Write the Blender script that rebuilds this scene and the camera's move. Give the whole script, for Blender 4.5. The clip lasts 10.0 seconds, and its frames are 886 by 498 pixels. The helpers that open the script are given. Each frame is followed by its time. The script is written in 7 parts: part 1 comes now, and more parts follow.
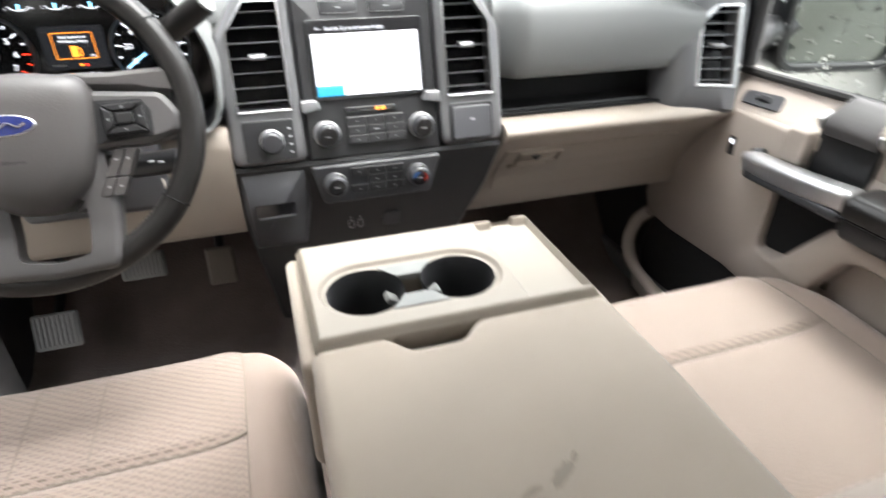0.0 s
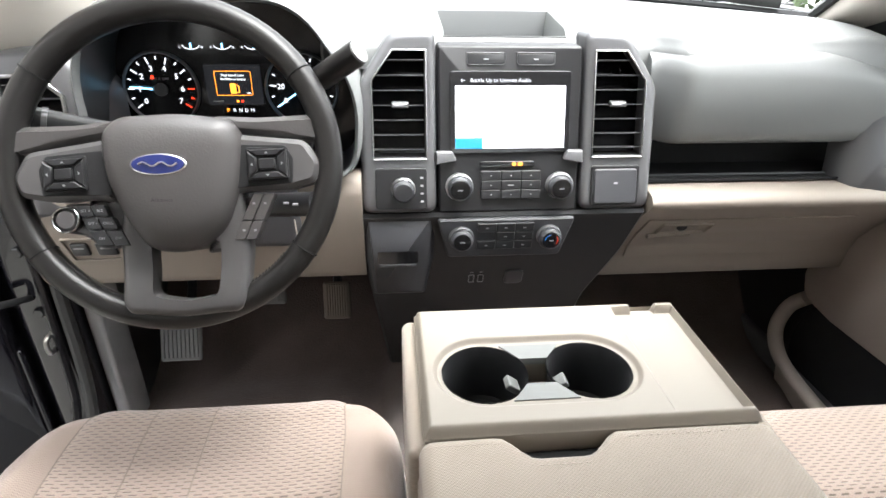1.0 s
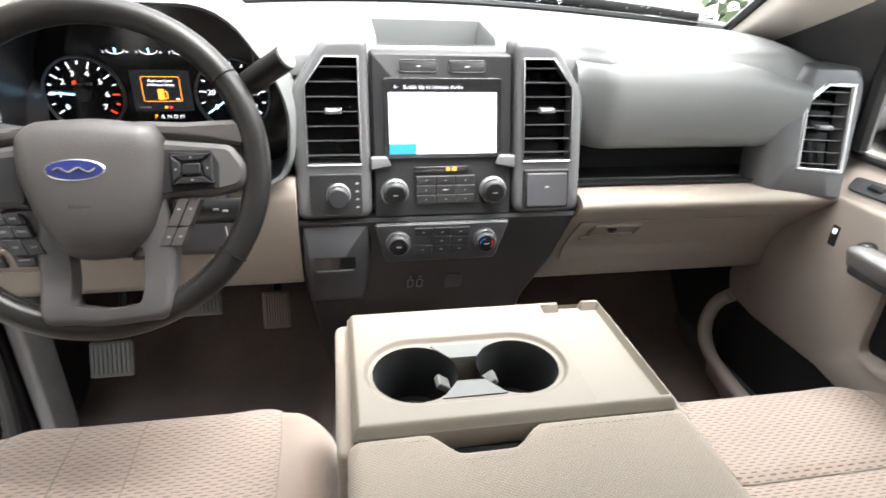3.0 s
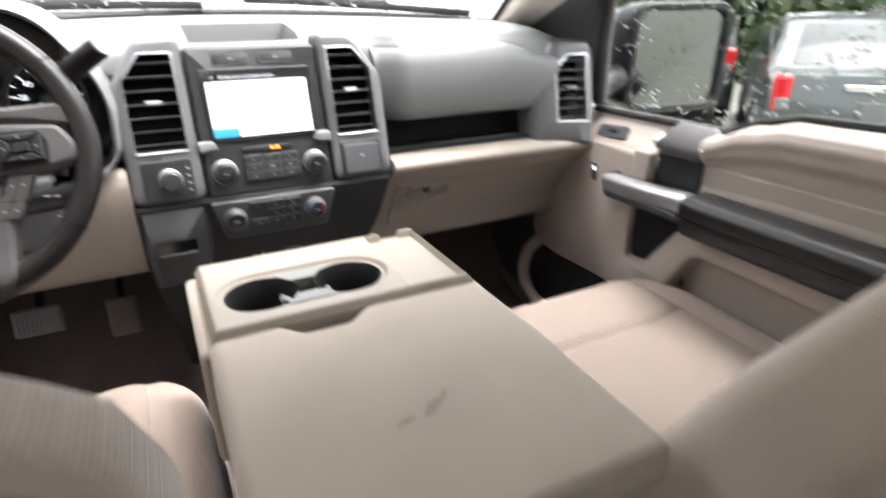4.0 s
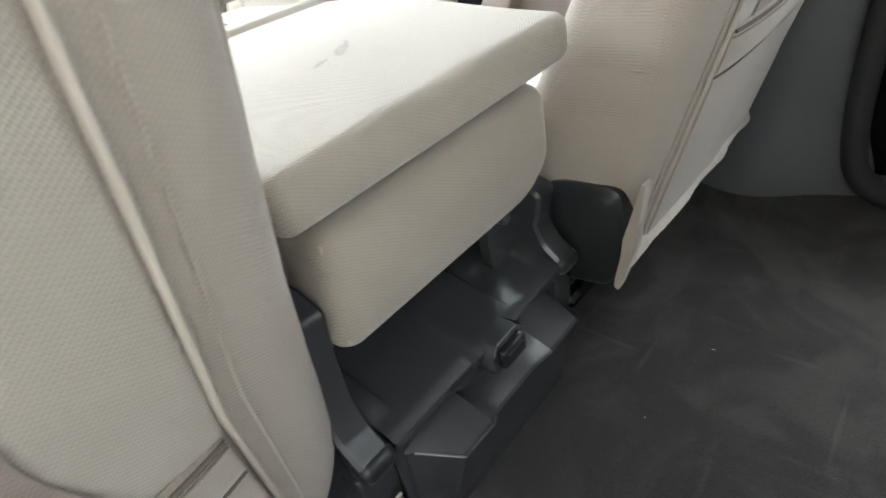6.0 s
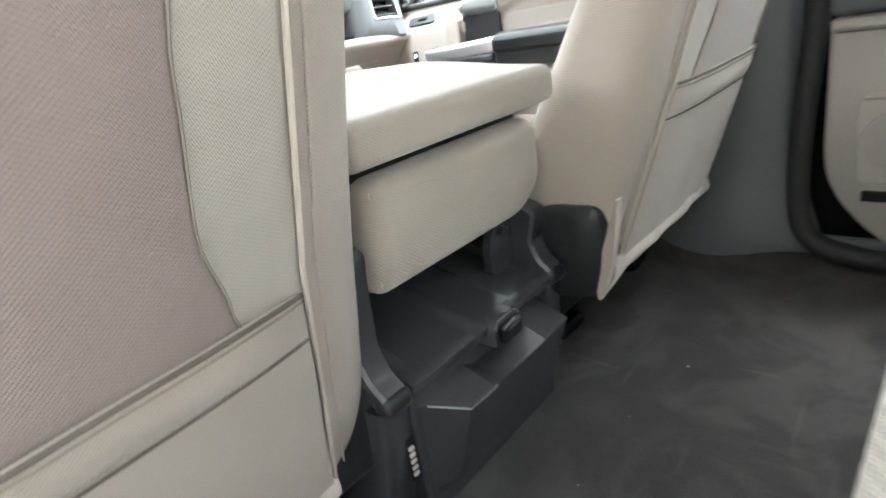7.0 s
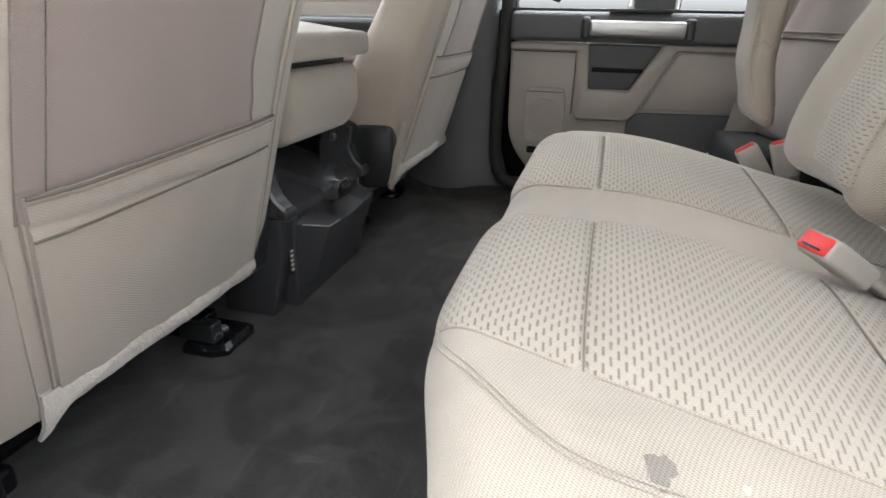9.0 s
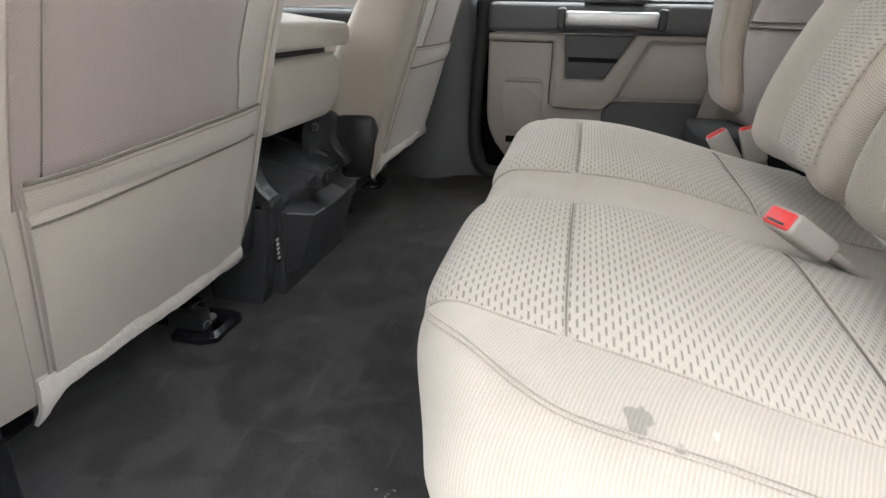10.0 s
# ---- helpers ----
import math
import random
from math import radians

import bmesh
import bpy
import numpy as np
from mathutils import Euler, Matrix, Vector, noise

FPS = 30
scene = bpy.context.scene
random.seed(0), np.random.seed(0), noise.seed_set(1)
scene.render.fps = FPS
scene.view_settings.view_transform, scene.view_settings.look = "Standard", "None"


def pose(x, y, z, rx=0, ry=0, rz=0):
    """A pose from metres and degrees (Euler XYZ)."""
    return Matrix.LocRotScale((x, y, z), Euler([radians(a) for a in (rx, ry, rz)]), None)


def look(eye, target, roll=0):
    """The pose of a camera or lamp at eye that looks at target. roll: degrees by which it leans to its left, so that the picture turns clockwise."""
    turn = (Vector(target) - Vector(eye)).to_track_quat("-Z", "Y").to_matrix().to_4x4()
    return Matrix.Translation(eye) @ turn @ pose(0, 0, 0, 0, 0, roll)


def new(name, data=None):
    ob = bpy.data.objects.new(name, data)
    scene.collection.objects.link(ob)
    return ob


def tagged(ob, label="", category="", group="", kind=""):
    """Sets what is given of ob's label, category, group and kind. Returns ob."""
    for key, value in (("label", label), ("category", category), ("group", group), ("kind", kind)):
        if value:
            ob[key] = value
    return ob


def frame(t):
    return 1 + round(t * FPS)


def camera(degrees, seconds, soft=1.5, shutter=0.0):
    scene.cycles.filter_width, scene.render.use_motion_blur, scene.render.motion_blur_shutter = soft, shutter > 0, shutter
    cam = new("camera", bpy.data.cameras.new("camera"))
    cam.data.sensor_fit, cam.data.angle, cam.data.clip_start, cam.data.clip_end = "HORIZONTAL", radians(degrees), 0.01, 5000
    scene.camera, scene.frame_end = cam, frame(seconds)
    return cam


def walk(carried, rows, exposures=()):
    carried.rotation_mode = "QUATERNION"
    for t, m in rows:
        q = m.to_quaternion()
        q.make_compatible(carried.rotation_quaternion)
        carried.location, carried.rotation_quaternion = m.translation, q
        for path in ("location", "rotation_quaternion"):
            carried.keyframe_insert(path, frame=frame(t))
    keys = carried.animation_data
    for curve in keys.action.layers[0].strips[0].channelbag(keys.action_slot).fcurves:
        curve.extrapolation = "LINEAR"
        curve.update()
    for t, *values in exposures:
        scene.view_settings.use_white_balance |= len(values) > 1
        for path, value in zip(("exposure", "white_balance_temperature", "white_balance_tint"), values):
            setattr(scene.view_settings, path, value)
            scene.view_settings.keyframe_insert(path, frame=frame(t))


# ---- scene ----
cam = camera(76.1, 10.0, shutter=0.5)
EXPOSURES = [(0.0, 3.30, 6500, 9), (1.0, 3.22, 6450, 9), (3.6, 3.22, 6600, 10), (4.4, 3.10, 6500, 15), (5.2, 3.95, 6200, 9), (5.7, 4.22, 6000, 3), (7.0, 4.68, 6000, 2), (8.0, 4.42, 6050, 3), (9.0, 3.93, 6100, 6), (10.0, 3.93, 6100, 6)]
PATH = [
    (0, (-0.18, 0.138, 0.89), (0.357, 1.775, -0.125), 0.2),
    (0.5, (-0.179, 0.215, 0.895), (0.11, 1.96, -0.04), 1.3),
    (1, (-0.19, 0.218, 0.903), (-0.011, 1.985, -0.016), 1.1),
    (1.5, (-0.188, 0.217, 0.898), (-0.037, 1.992, -0.01), 0.0),
    (2, (-0.182, 0.218, 0.898), (-0.003, 1.98, -0.032), -0.7),
    (3.3, (-0.164, 0.198, 0.901), (0.278, 1.959, 0.063), 3.0),
    (3.5, (-0.169, 0.183, 0.9), (0.372, 1.934, 0.1), 2.3),
    (3.9, (-0.177, 0.032, 0.851), (0.597, 1.712, 0.091), 0.1),
    (4, (-0.178, 0.009, 0.846), (0.651, 1.65, 0.058), -0.4),
    (4.2, (-0.21, -0.031, 0.823), (0.698, 1.519, -0.055), -0.8),
    (4.5, (-0.254, -0.084, 0.795), (0.636, 1.4, -0.208), -2.3),
    (4.7, (-0.244, -0.114, 0.765), (0.69, 1.286, -0.315), -2.3),
    (5, (-0.207, -0.158, 0.725), (0.807, 1.08, -0.474), -5.0),
    (5.3, (-0.258, -0.09, 0.689), (0.868, 0.98, -0.571), -6.4),
    (5.5, (-0.276, -0.039, 0.682), (0.842, 0.991, -0.618), -8.6),
    (5.7, (-0.285, -0.024, 0.654), (0.804, 1.104, -0.587), -11.9),
    (6.8, (-0.45, -0.081, 0.576), (0.839, 1.218, -0.231), -11.5),
    (7, (-0.481, -0.12, 0.554), (0.868, 1.168, -0.168), -9.9),
    (7.5, (-0.617, -0.161, 0.574), (0.913, 0.89, -0.17), -4.2),
    (8, (-0.779, -0.181, 0.546), (0.906, 0.638, -0.153), -1.2),
    (8.5, (-0.952, -0.19, 0.525), (0.824, 0.403, -0.18), -0.3),
    (9, (-1.006, -0.211, 0.514), (0.789, 0.254, -0.234), 1.3),
    (9.5, (-1.004, -0.218, 0.514), (0.798, 0.208, -0.242), 1.2),
    (10, (-1.035, -0.21, 0.51), (0.77, 0.182, -0.258), 1.2),
]
walk(cam, [(t, look(eye, target, roll)) for t, eye, target, roll in PATH], EXPOSURES)

# ---- world, sun, exposure ----
world = bpy.data.worlds.new("overcast_sky")
scene.world = world
world.use_nodes = True
wn, wl = world.node_tree.nodes, world.node_tree.links
sky = wn.new("ShaderNodeTexSky")
sky.sky_type, sky.sun_disc = "NISHITA", False
sky.sun_elevation, sky.sun_rotation = radians(74), radians(98)
sky.air_density, sky.dust_density = 1.0, 4.0
grey = wn.new("ShaderNodeHueSaturation")
grey.inputs["Saturation"].default_value = 0.12
wl.new(sky.outputs["Color"], grey.inputs["Color"])
wl.new(grey.outputs["Color"], wn["Background"].inputs["Color"])
wn["Background"].inputs["Strength"].default_value = 0.15
sun_data = bpy.data.lights.new("sun", "SUN")
sun_data.energy, sun_data.angle, sun_data.color = 0.5, radians(60), (1.0, 0.98, 0.95)
sun = new("sun", sun_data)
sun.matrix_world = look((2.6, -0.4, 9), (0, 0, 0))


# ---- materials ----
def nodes_of(name):
    m = bpy.data.materials.new(name)
    m.use_nodes = True
    t = m.node_tree
    return m, t.nodes, t.links, t.nodes["Principled BSDF"]


def math_node(n, l, op, a, b=None, c=None):
    k = n.new("ShaderNodeMath")
    k.operation = op
    for i, v in enumerate((a, b, c)):
        if v is None:
            continue
        if isinstance(v, (int, float)):
            k.inputs[i].default_value = v
        else:
            l.new(v, k.inputs[i])
    return k.outputs[0]


def surface(name, colour, rough=0.5, metal=0.0, vary=0.12, scale=6.0, grain=400.0, bump=0.15, sheen=0.0, coat=0.0, spec=0.5, dirt=0.0, dist=0.0006, contrast=0.0):
    """Colour with broad stains, fine grain and relief."""
    m, n, l, p = nodes_of(name)
    tc = n.new("ShaderNodeTexCoord")
    big = n.new("ShaderNodeTexNoise")
    big.inputs["Scale"].default_value, big.inputs["Detail"].default_value = scale, 5
    fine = n.new("ShaderNodeTexNoise")
    fine.inputs["Scale"].default_value, fine.inputs["Detail"].default_value = grain, 2
    l.new(tc.outputs["Object"], big.inputs["Vector"])
    l.new(tc.outputs["Object"], fine.inputs["Vector"])
    mix = n.new("ShaderNodeMix")
    mix.data_type = "RGBA"
    mix.inputs[6].default_value = (*[c * (1 - vary) for c in colour], 1)
    mix.inputs[7].default_value = (*[min(1, c * (1 + vary)) for c in colour], 1)
    broad = big.outputs[0]
    if contrast:
        big.inputs["Distortion"].default_value = 1.2
        wide = n.new("ShaderNodeMapRange")
        wide.interpolation_type = "SMOOTHSTEP"
        wide.inputs[1].default_value, wide.inputs[2].default_value = 0.5 - contrast, 0.5 + contrast
        l.new(broad, wide.inputs[0])
        broad = wide.outputs[0]
    f = math_node(n, l, "MULTIPLY_ADD", broad, 0.7, 0.0)
    f = math_node(n, l, "MULTIPLY_ADD", fine.outputs[0], 0.3, f)
    l.new(f, mix.inputs[0])
    out = mix.outputs[2]
    if dirt:
        ramp = n.new("ShaderNodeMapRange")
        ramp.inputs[1].default_value, ramp.inputs[2].default_value = 0.56, 0.72
        sp = n.new("ShaderNodeTexNoise")
        sp.inputs["Scale"].default_value, sp.inputs["Detail"].default_value = scale * 1.7, 6
        l.new(tc.outputs["Object"], sp.inputs["Vector"])
        l.new(sp.outputs[0], ramp.inputs[0])
        dm = n.new("ShaderNodeMix")
        dm.data_type = "RGBA"
        l.new(math_node(n, l, "MULTIPLY", ramp.outputs[0], dirt), dm.inputs[0])
        l.new(out, dm.inputs[6])
        dm.inputs[7].default_value = (*[c * 0.45 for c in colour], 1)
        out = dm.outputs[2]
    l.new(out, p.inputs["Base Color"])
    r = math_node(n, l, "MULTIPLY_ADD", big.outputs[0], 0.16, rough - 0.08)
    l.new(r, p.inputs["Roughness"])
    p.inputs["Metallic"].default_value = metal
    p.inputs["Specular IOR Level"].default_value = spec
    p.inputs["Sheen Weight"].default_value = sheen
    p.inputs["Coat Weight"].default_value = coat
    if bump:
        b = n.new("ShaderNodeBump")
        b.inputs["Strength"].default_value, b.inputs["Distance"].default_value = bump, dist
        l.new(fine.outputs[0], b.inputs["Height"])
        l.new(b.outputs[0], p.inputs["Normal"])
    return m


def knit(name, colour, dark, dashes, pu=0.0175, pv=0.0050, vary=0.13):
    """Woven seat cloth on metre-sized UVs: fine ribs, and rows of staggered short dark slots when dashes is set."""
    m, n, l, p = nodes_of(name)
    uv = n.new("ShaderNodeUVMap")
    sep = n.new("ShaderNodeSeparateXYZ")
    l.new(uv.outputs[0], sep.inputs[0])
    u, v = sep.outputs[0], sep.outputs[1]
    tc = n.new("ShaderNodeTexCoord")
    big = n.new("ShaderNodeTexNoise")
    big.inputs["Scale"].default_value, big.inputs["Detail"].default_value = 5, 6
    l.new(tc.outputs["Object"], big.inputs["Vector"])
    wob = n.new("ShaderNodeTexNoise")
    wob.inputs["Scale"].default_value = 300
    l.new(tc.outputs["Object"], wob.inputs["Vector"])
    # ribs
    rib = math_node(n, l, "SINE", math_node(n, l, "MULTIPLY", math_node(n, l, "ADD", math_node(n, l, "MULTIPLY", u, 0.55), v), 2 * math.pi / 0.0032))
    rib2 = math_node(n, l, "SINE", math_node(n, l, "MULTIPLY", u, 2 * math.pi / 0.0024))
    weave = math_node(n, l, "MULTIPLY_ADD", math_node(n, l, "MULTIPLY", rib, rib2), 0.36, 0.5)
    weave = math_node(n, l, "MULTIPLY_ADD", rib, 0.12, weave)
    base = n.new("ShaderNodeMix")
    base.data_type = "RGBA"
    base.inputs[6].default_value = (*[c * (1 - 1.3 * vary) for c in colour], 1)
    base.inputs[7].default_value = (*[c * (1 + vary) for c in colour], 1)
    f = math_node(n, l, "MULTIPLY_ADD", weave, 0.7, math_node(n, l, "MULTIPLY_ADD", big.outputs[0], 0.8, -0.25))
    l.new(f, base.inputs[0])
    out, height = base.outputs[2], weave
    if dashes:
        row = math_node(n, l, "DIVIDE", v, pv)
        odd = math_node(n, l, "MULTIPLY", math_node(n, l, "MODULO", math_node(n, l, "FLOOR", row), 2.0), 0.5)
        fu = math_node(n, l, "FRACT", math_node(n, l, "ADD", math_node(n, l, "DIVIDE", u, pu), odd))
        fv = math_node(n, l, "FRACT", row)
        jit = math_node(n, l, "MULTIPLY_ADD", wob.outputs[0], 0.14, -0.07)
        du = math_node(n, l, "ABSOLUTE", math_node(n, l, "SUBTRACT", fu, 0.5))
        dv = math_node(n, l, "ABSOLUTE", math_node(n, l, "ADD", math_node(n, l, "SUBTRACT", fv, 0.5), jit))
        mu = n.new("ShaderNodeMapRange")
        mu.inputs[1].default_value, mu.inputs[2].default_value, mu.inputs[3].default_value, mu.inputs[4].default_value = 0.25, 0.31, 1, 0
        l.new(du, mu.inputs[0])
        mv = n.new("ShaderNodeMapRange")
        mv.inputs[1].default_value, mv.inputs[2].default_value, mv.inputs[3].default_value, mv.inputs[4].default_value = 0.11, 0.22, 1, 0
        l.new(dv, mv.inputs[0])
        dash = math_node(n, l, "MULTIPLY", mu.outputs[0], mv.outputs[0])
        dm = n.new("ShaderNodeMix")
        dm.data_type = "RGBA"
        l.new(math_node(n, l, "MULTIPLY", dash, 0.85), dm.inputs[0])
        l.new(out, dm.inputs[6])
        dm.inputs[7].default_value = (*dark, 1)
        out = dm.outputs[2]
        height = math_node(n, l, "SUBTRACT", weave, math_node(n, l, "MULTIPLY", dash, 2.2))
    l.new(out, p.inputs["Base Color"])
    p.inputs["Roughness"].default_value = 0.85
    p.inputs["Sheen Weight"].default_value = 0.25
    p.inputs["Specular IOR Level"].default_value = 0.25
    b = n.new("ShaderNodeBump")
    b.inputs["Strength"].default_value, b.inputs["Distance"].default_value = 0.6, 0.0009
    l.new(height, b.inputs["Height"])
    l.new(b.outputs[0], p.inputs["Normal"])
    return m


def brushed_carpet(name, colour):
    """Short dark pile with brushed patches, crossing scuff streaks and fine fibres."""
    m, n, l, p = nodes_of(name)
    tc = n.new("ShaderNodeTexCoord")

    def layer(scale, lo, hi, stretch=(1, 1, 1), turn=0.0, detail=4, warp=0.0):
        mp = n.new("ShaderNodeMapping")
        mp.inputs["Scale"].default_value, mp.inputs["Rotation"].default_value = stretch, (0, 0, radians(turn))
        l.new(tc.outputs["Object"], mp.inputs[0])
        t = n.new("ShaderNodeTexNoise")
        t.inputs["Scale"].default_value, t.inputs["Detail"].default_value, t.inputs["Distortion"].default_value = scale, detail, warp
        l.new(mp.outputs[0], t.inputs["Vector"])
        r = n.new("ShaderNodeMapRange")
        r.interpolation_type = "SMOOTHSTEP"
        r.inputs[1].default_value, r.inputs[2].default_value = lo, hi
        l.new(t.outputs[0], r.inputs[0])
        return r.outputs[0], t.outputs[0]

    patch, _ = layer(6.0, 0.40, 0.62, warp=1.4)
    streak, _ = layer(5.0, 0.60, 0.76, (1.0, 9.0, 1.0), 35, 3, 0.6)
    streak2, _ = layer(6.0, 0.62, 0.78, (9.0, 1.2, 1.0), 20, 3, 0.6)
    fibre, raw = layer(700.0, 0.25, 0.75, detail=2)
    f = math_node(n, l, "MULTIPLY_ADD", patch, 0.30, 0.03)
    f = math_node(n, l, "MULTIPLY_ADD", streak, 0.25, f)
    f = math_node(n, l, "MULTIPLY_ADD", streak2, 0.25, f)
    f = math_node(n, l, "MULTIPLY_ADD", fibre, 0.38, f)
    mix = n.new("ShaderNodeMix")
    mix.data_type = "RGBA"
    mix.inputs[6].default_value = (*[c * 0.5 for c in colour], 1)
    mix.inputs[7].default_value = (*[c * 2.9 for c in colour], 1)
    l.new(f, mix.inputs[0])
    l.new(mix.outputs[2], p.inputs["Base Color"])
    p.inputs["Roughness"].default_value = 0.95
    p.inputs["Specular IOR Level"].default_value = 0.15
    p.inputs["Sheen Weight"].default_value = 0.06
    b = n.new("ShaderNodeBump")
    b.inputs["Strength"].default_value, b.inputs["Distance"].default_value = 0.8, 0.003
    l.new(raw, b.inputs["Height"])
    l.new(b.outputs[0], p.inputs["Normal"])
    return m


def glowing(name, colour, strength):
    m, n, l, p = nodes_of(name)
    p.inputs["Base Color"].default_value = (0.01, 0.01, 0.01, 1)
    p.inputs["Emission Color"].default_value = (*colour, 1)
    p.inputs["Emission Strength"].default_value = strength
    p.inputs["Roughness"].default_value = 0.2
    return m


def glass(name, tint=(0.92, 0.95, 0.94), drops=True):
    m, n, l, p = nodes_of(name)
    p.inputs["Base Color"].default_value = (*tint, 1)
    p.inputs["Transmission Weight"].default_value = 1.0
    p.inputs["Roughness"].default_value = 0.0
    p.inputs["IOR"].default_value = 1.02 if drops else 1.45
    return m


CLOTH = (0.405, 0.352, 0.300)
cloth = knit("woven_beige_cloth", CLOTH, (0.1, 0.1, 0.1), False, vary=0.42)
cloth_insert = knit("slotted_beige_cloth", (0.420, 0.367, 0.313), (0.185, 0.160, 0.136), True)
# bench cloth copied darker; the front's lower exposure is put into the colour
cloth_front = knit("dimmed_warm_front_cloth", (0.280, 0.221, 0.190), (0.1, 0.1, 0.1), False, vary=0.2)
cloth_front_insert = knit("dimmed_warm_slotted_cloth", (0.295, 0.233, 0.201), (0.10, 0.080, 0.068), True)
cloth_pad = knit("folded_seat_cloth", (0.318, 0.272, 0.230), (0.1, 0.1, 0.1), False, vary=0.2)
# taupe, darkened for shade on the front seats' rear faces; far rear panel shares it
cloth_back = knit("shade_darkened_taupe_cloth", (0.215, 0.168, 0.150), (0.1, 0.1, 0.1), False, vary=0.09)
cloth_shell = knit("seat_shell_cloth", (0.325, 0.274, 0.236), (0.1, 0.1, 0.1), False, vary=0.10)
cloth_pocket = knit("seat_pocket_cloth", (0.315, 0.266, 0.230), (0.1, 0.1, 0.1), False, vary=0.10)
fleece = surface("white_fleece_edge", (0.44, 0.39, 0.345), 0.95, grain=250, bump=0.8, sheen=0.3, dist=0.002)
piping = surface("seat_piping", (0.40, 0.35, 0.30), 0.7, grain=900, bump=0.3)
seam_dark = surface("dark_seam", (0.10, 0.085, 0.07), 0.9, grain=900, bump=0.3)
seam_brown = surface("brown_seam", (0.21, 0.18, 0.152), 0.9, grain=900, bump=0.3)
cloth_strip = knit("seat_strip_cloth", (0.32, 0.28, 0.245), (0.1, 0.1, 0.1), False, vary=0.18)
mark_grey = surface("printed_grey_mark", (0.24, 0.24, 0.25), 0.5, bump=0.0)
beige = surface("beige_moulded_plastic", (0.230, 0.202, 0.171), 0.5, vary=0.05, grain=1400, bump=0.12)
dash_beige = surface("taupe_dash_plastic", (0.225, 0.193, 0.166), 0.55, vary=0.06, grain=1400, bump=0.2)
taupe_door = surface("taupe_front_door_plastic", (0.34, 0.295, 0.262), 0.55, vary=0.06, grain=1400, bump=0.15)
door_beige = surface("beige_door_plastic", (0.39, 0.352, 0.325), 0.55, vary=0.06, grain=1400, bump=0.15)
dash_grey = surface("grey_soft_dash", (0.125, 0.130, 0.130), 0.42, vary=0.06, grain=1200, bump=0.25)
stack_grey = surface("dark_grey_plastic", (0.034, 0.035, 0.039), 0.42, vary=0.08, grain=1500, bump=0.15)
black = surface("black_plastic", (0.017, 0.0174, 0.0187), 0.32, vary=0.2, grain=1200, bump=0.2, spec=0.38)
pillar_grey = surface("slate_pillar_plastic", (0.082, 0.082, 0.087), 0.5, vary=0.08, grain=1400, bump=0.15)
gloss_black = surface("gloss_black", (0.008, 0.008, 0.009), 0.12, vary=0.1, bump=0.0)
leather = surface("worn_black_leather", (0.0105, 0.0098, 0.0097), 0.32, vary=0.25, scale=9, grain=700, bump=0.3, spec=0.32)
wheel_plastic = surface("charcoal_wheel_plastic", (0.040, 0.037, 0.037), 0.46, vary=0.12, grain=420, bump=0.35)
satin = surface("satin_silver", (0.52, 0.52, 0.53), 0.34, metal=0.9, vary=0.05, bump=0.05)
dark_satin = surface("dark_satin_trim", (0.115, 0.115, 0.12), 0.36, metal=0.6, vary=0.06, bump=0.05)
chrome = surface("chrome", (0.8, 0.8, 0.8), 0.12, metal=1.0, vary=0.03, bump=0.0)
carpet = brushed_carpet("dark_carpet", (0.0310, 0.0286, 0.0280))
# dark carpet made lighter and brown, for light reflected into the footwell
brown_lit_carpet = surface("brown_lit_carpet", (0.092, 0.068, 0.060), 0.95, vary=0.75, scale=8, grain=260, bump=1.0, sheen=0.2, dist=0.002)
# grey of the added left wall, set low to bounce less light
unseen_wall_m = surface("grey_unseen_wall", (0.24, 0.23, 0.21), 0.9, vary=0.2, scale=1.5, grain=80, bump=0.4)
mat_black = surface("ribbed_black_mat", (0.012, 0.012, 0.013), 0.75, grain=500, bump=0.3, spec=0.2)
key_black = surface("black_key_plastic", (0.011, 0.011, 0.012), 0.38, grain=900, bump=0.1, spec=0.35)
rubber = surface("black_rubber", (0.02, 0.02, 0.02), 0.7, grain=600, bump=0.3)
pedal_rubber = surface("grey_pedal_rubber", (0.16, 0.16, 0.16), 0.6, grain=600, bump=0.3)
paint = surface("black_car_paint", (0.006, 0.006, 0.007), 0.15, bump=0.0)
box_black = surface("grained_black_plastic", (0.034, 0.034, 0.037), 0.20, vary=0.2, grain=1500, bump=0.25, spec=0.6)
jamb_black = surface("dull_black_jamb", (0.005, 0.005, 0.006), 0.10, vary=0.3, grain=300, bump=0.05, spec=0.18)
jamb_paint = surface("glossy_black_jamb_paint", (0.007, 0.007, 0.009), 0.08, vary=0.4, scale=14, grain=40, bump=0.06, dist=0.002)
# colour dark and greenish in place of the truck side's reflection
dimmed_mirror_glass = surface("dimmed_mirror_glass", (0.16, 0.17, 0.155), 0.04, metal=1.0, vary=0.03, bump=0.0)
# grey raised so the kick trim carries the sky's reflection in its colour
scuff = surface("lightened_sill_plate", (0.42, 0.42, 0.43), 0.22, metal=0.35, vary=0.3, scale=20, bump=0.2)
headliner = surface("light_headliner", (0.72, 0.70, 0.67), 0.9, grain=600, bump=0.3)
pillar_light = surface("light_pillar_trim", (0.55, 0.51, 0.46), 0.6, vary=0.05, grain=1200, bump=0.15)
webbing = surface("grey_belt_webbing", (0.33, 0.30, 0.28), 0.7, grain=900, bump=0.4)
red = surface("red_buckle_plastic", (0.65, 0.03, 0.03), 0.4, bump=0.05)
buckle_grey = surface("grey_buckle_plastic", (0.38, 0.35, 0.32), 0.5, bump=0.05)
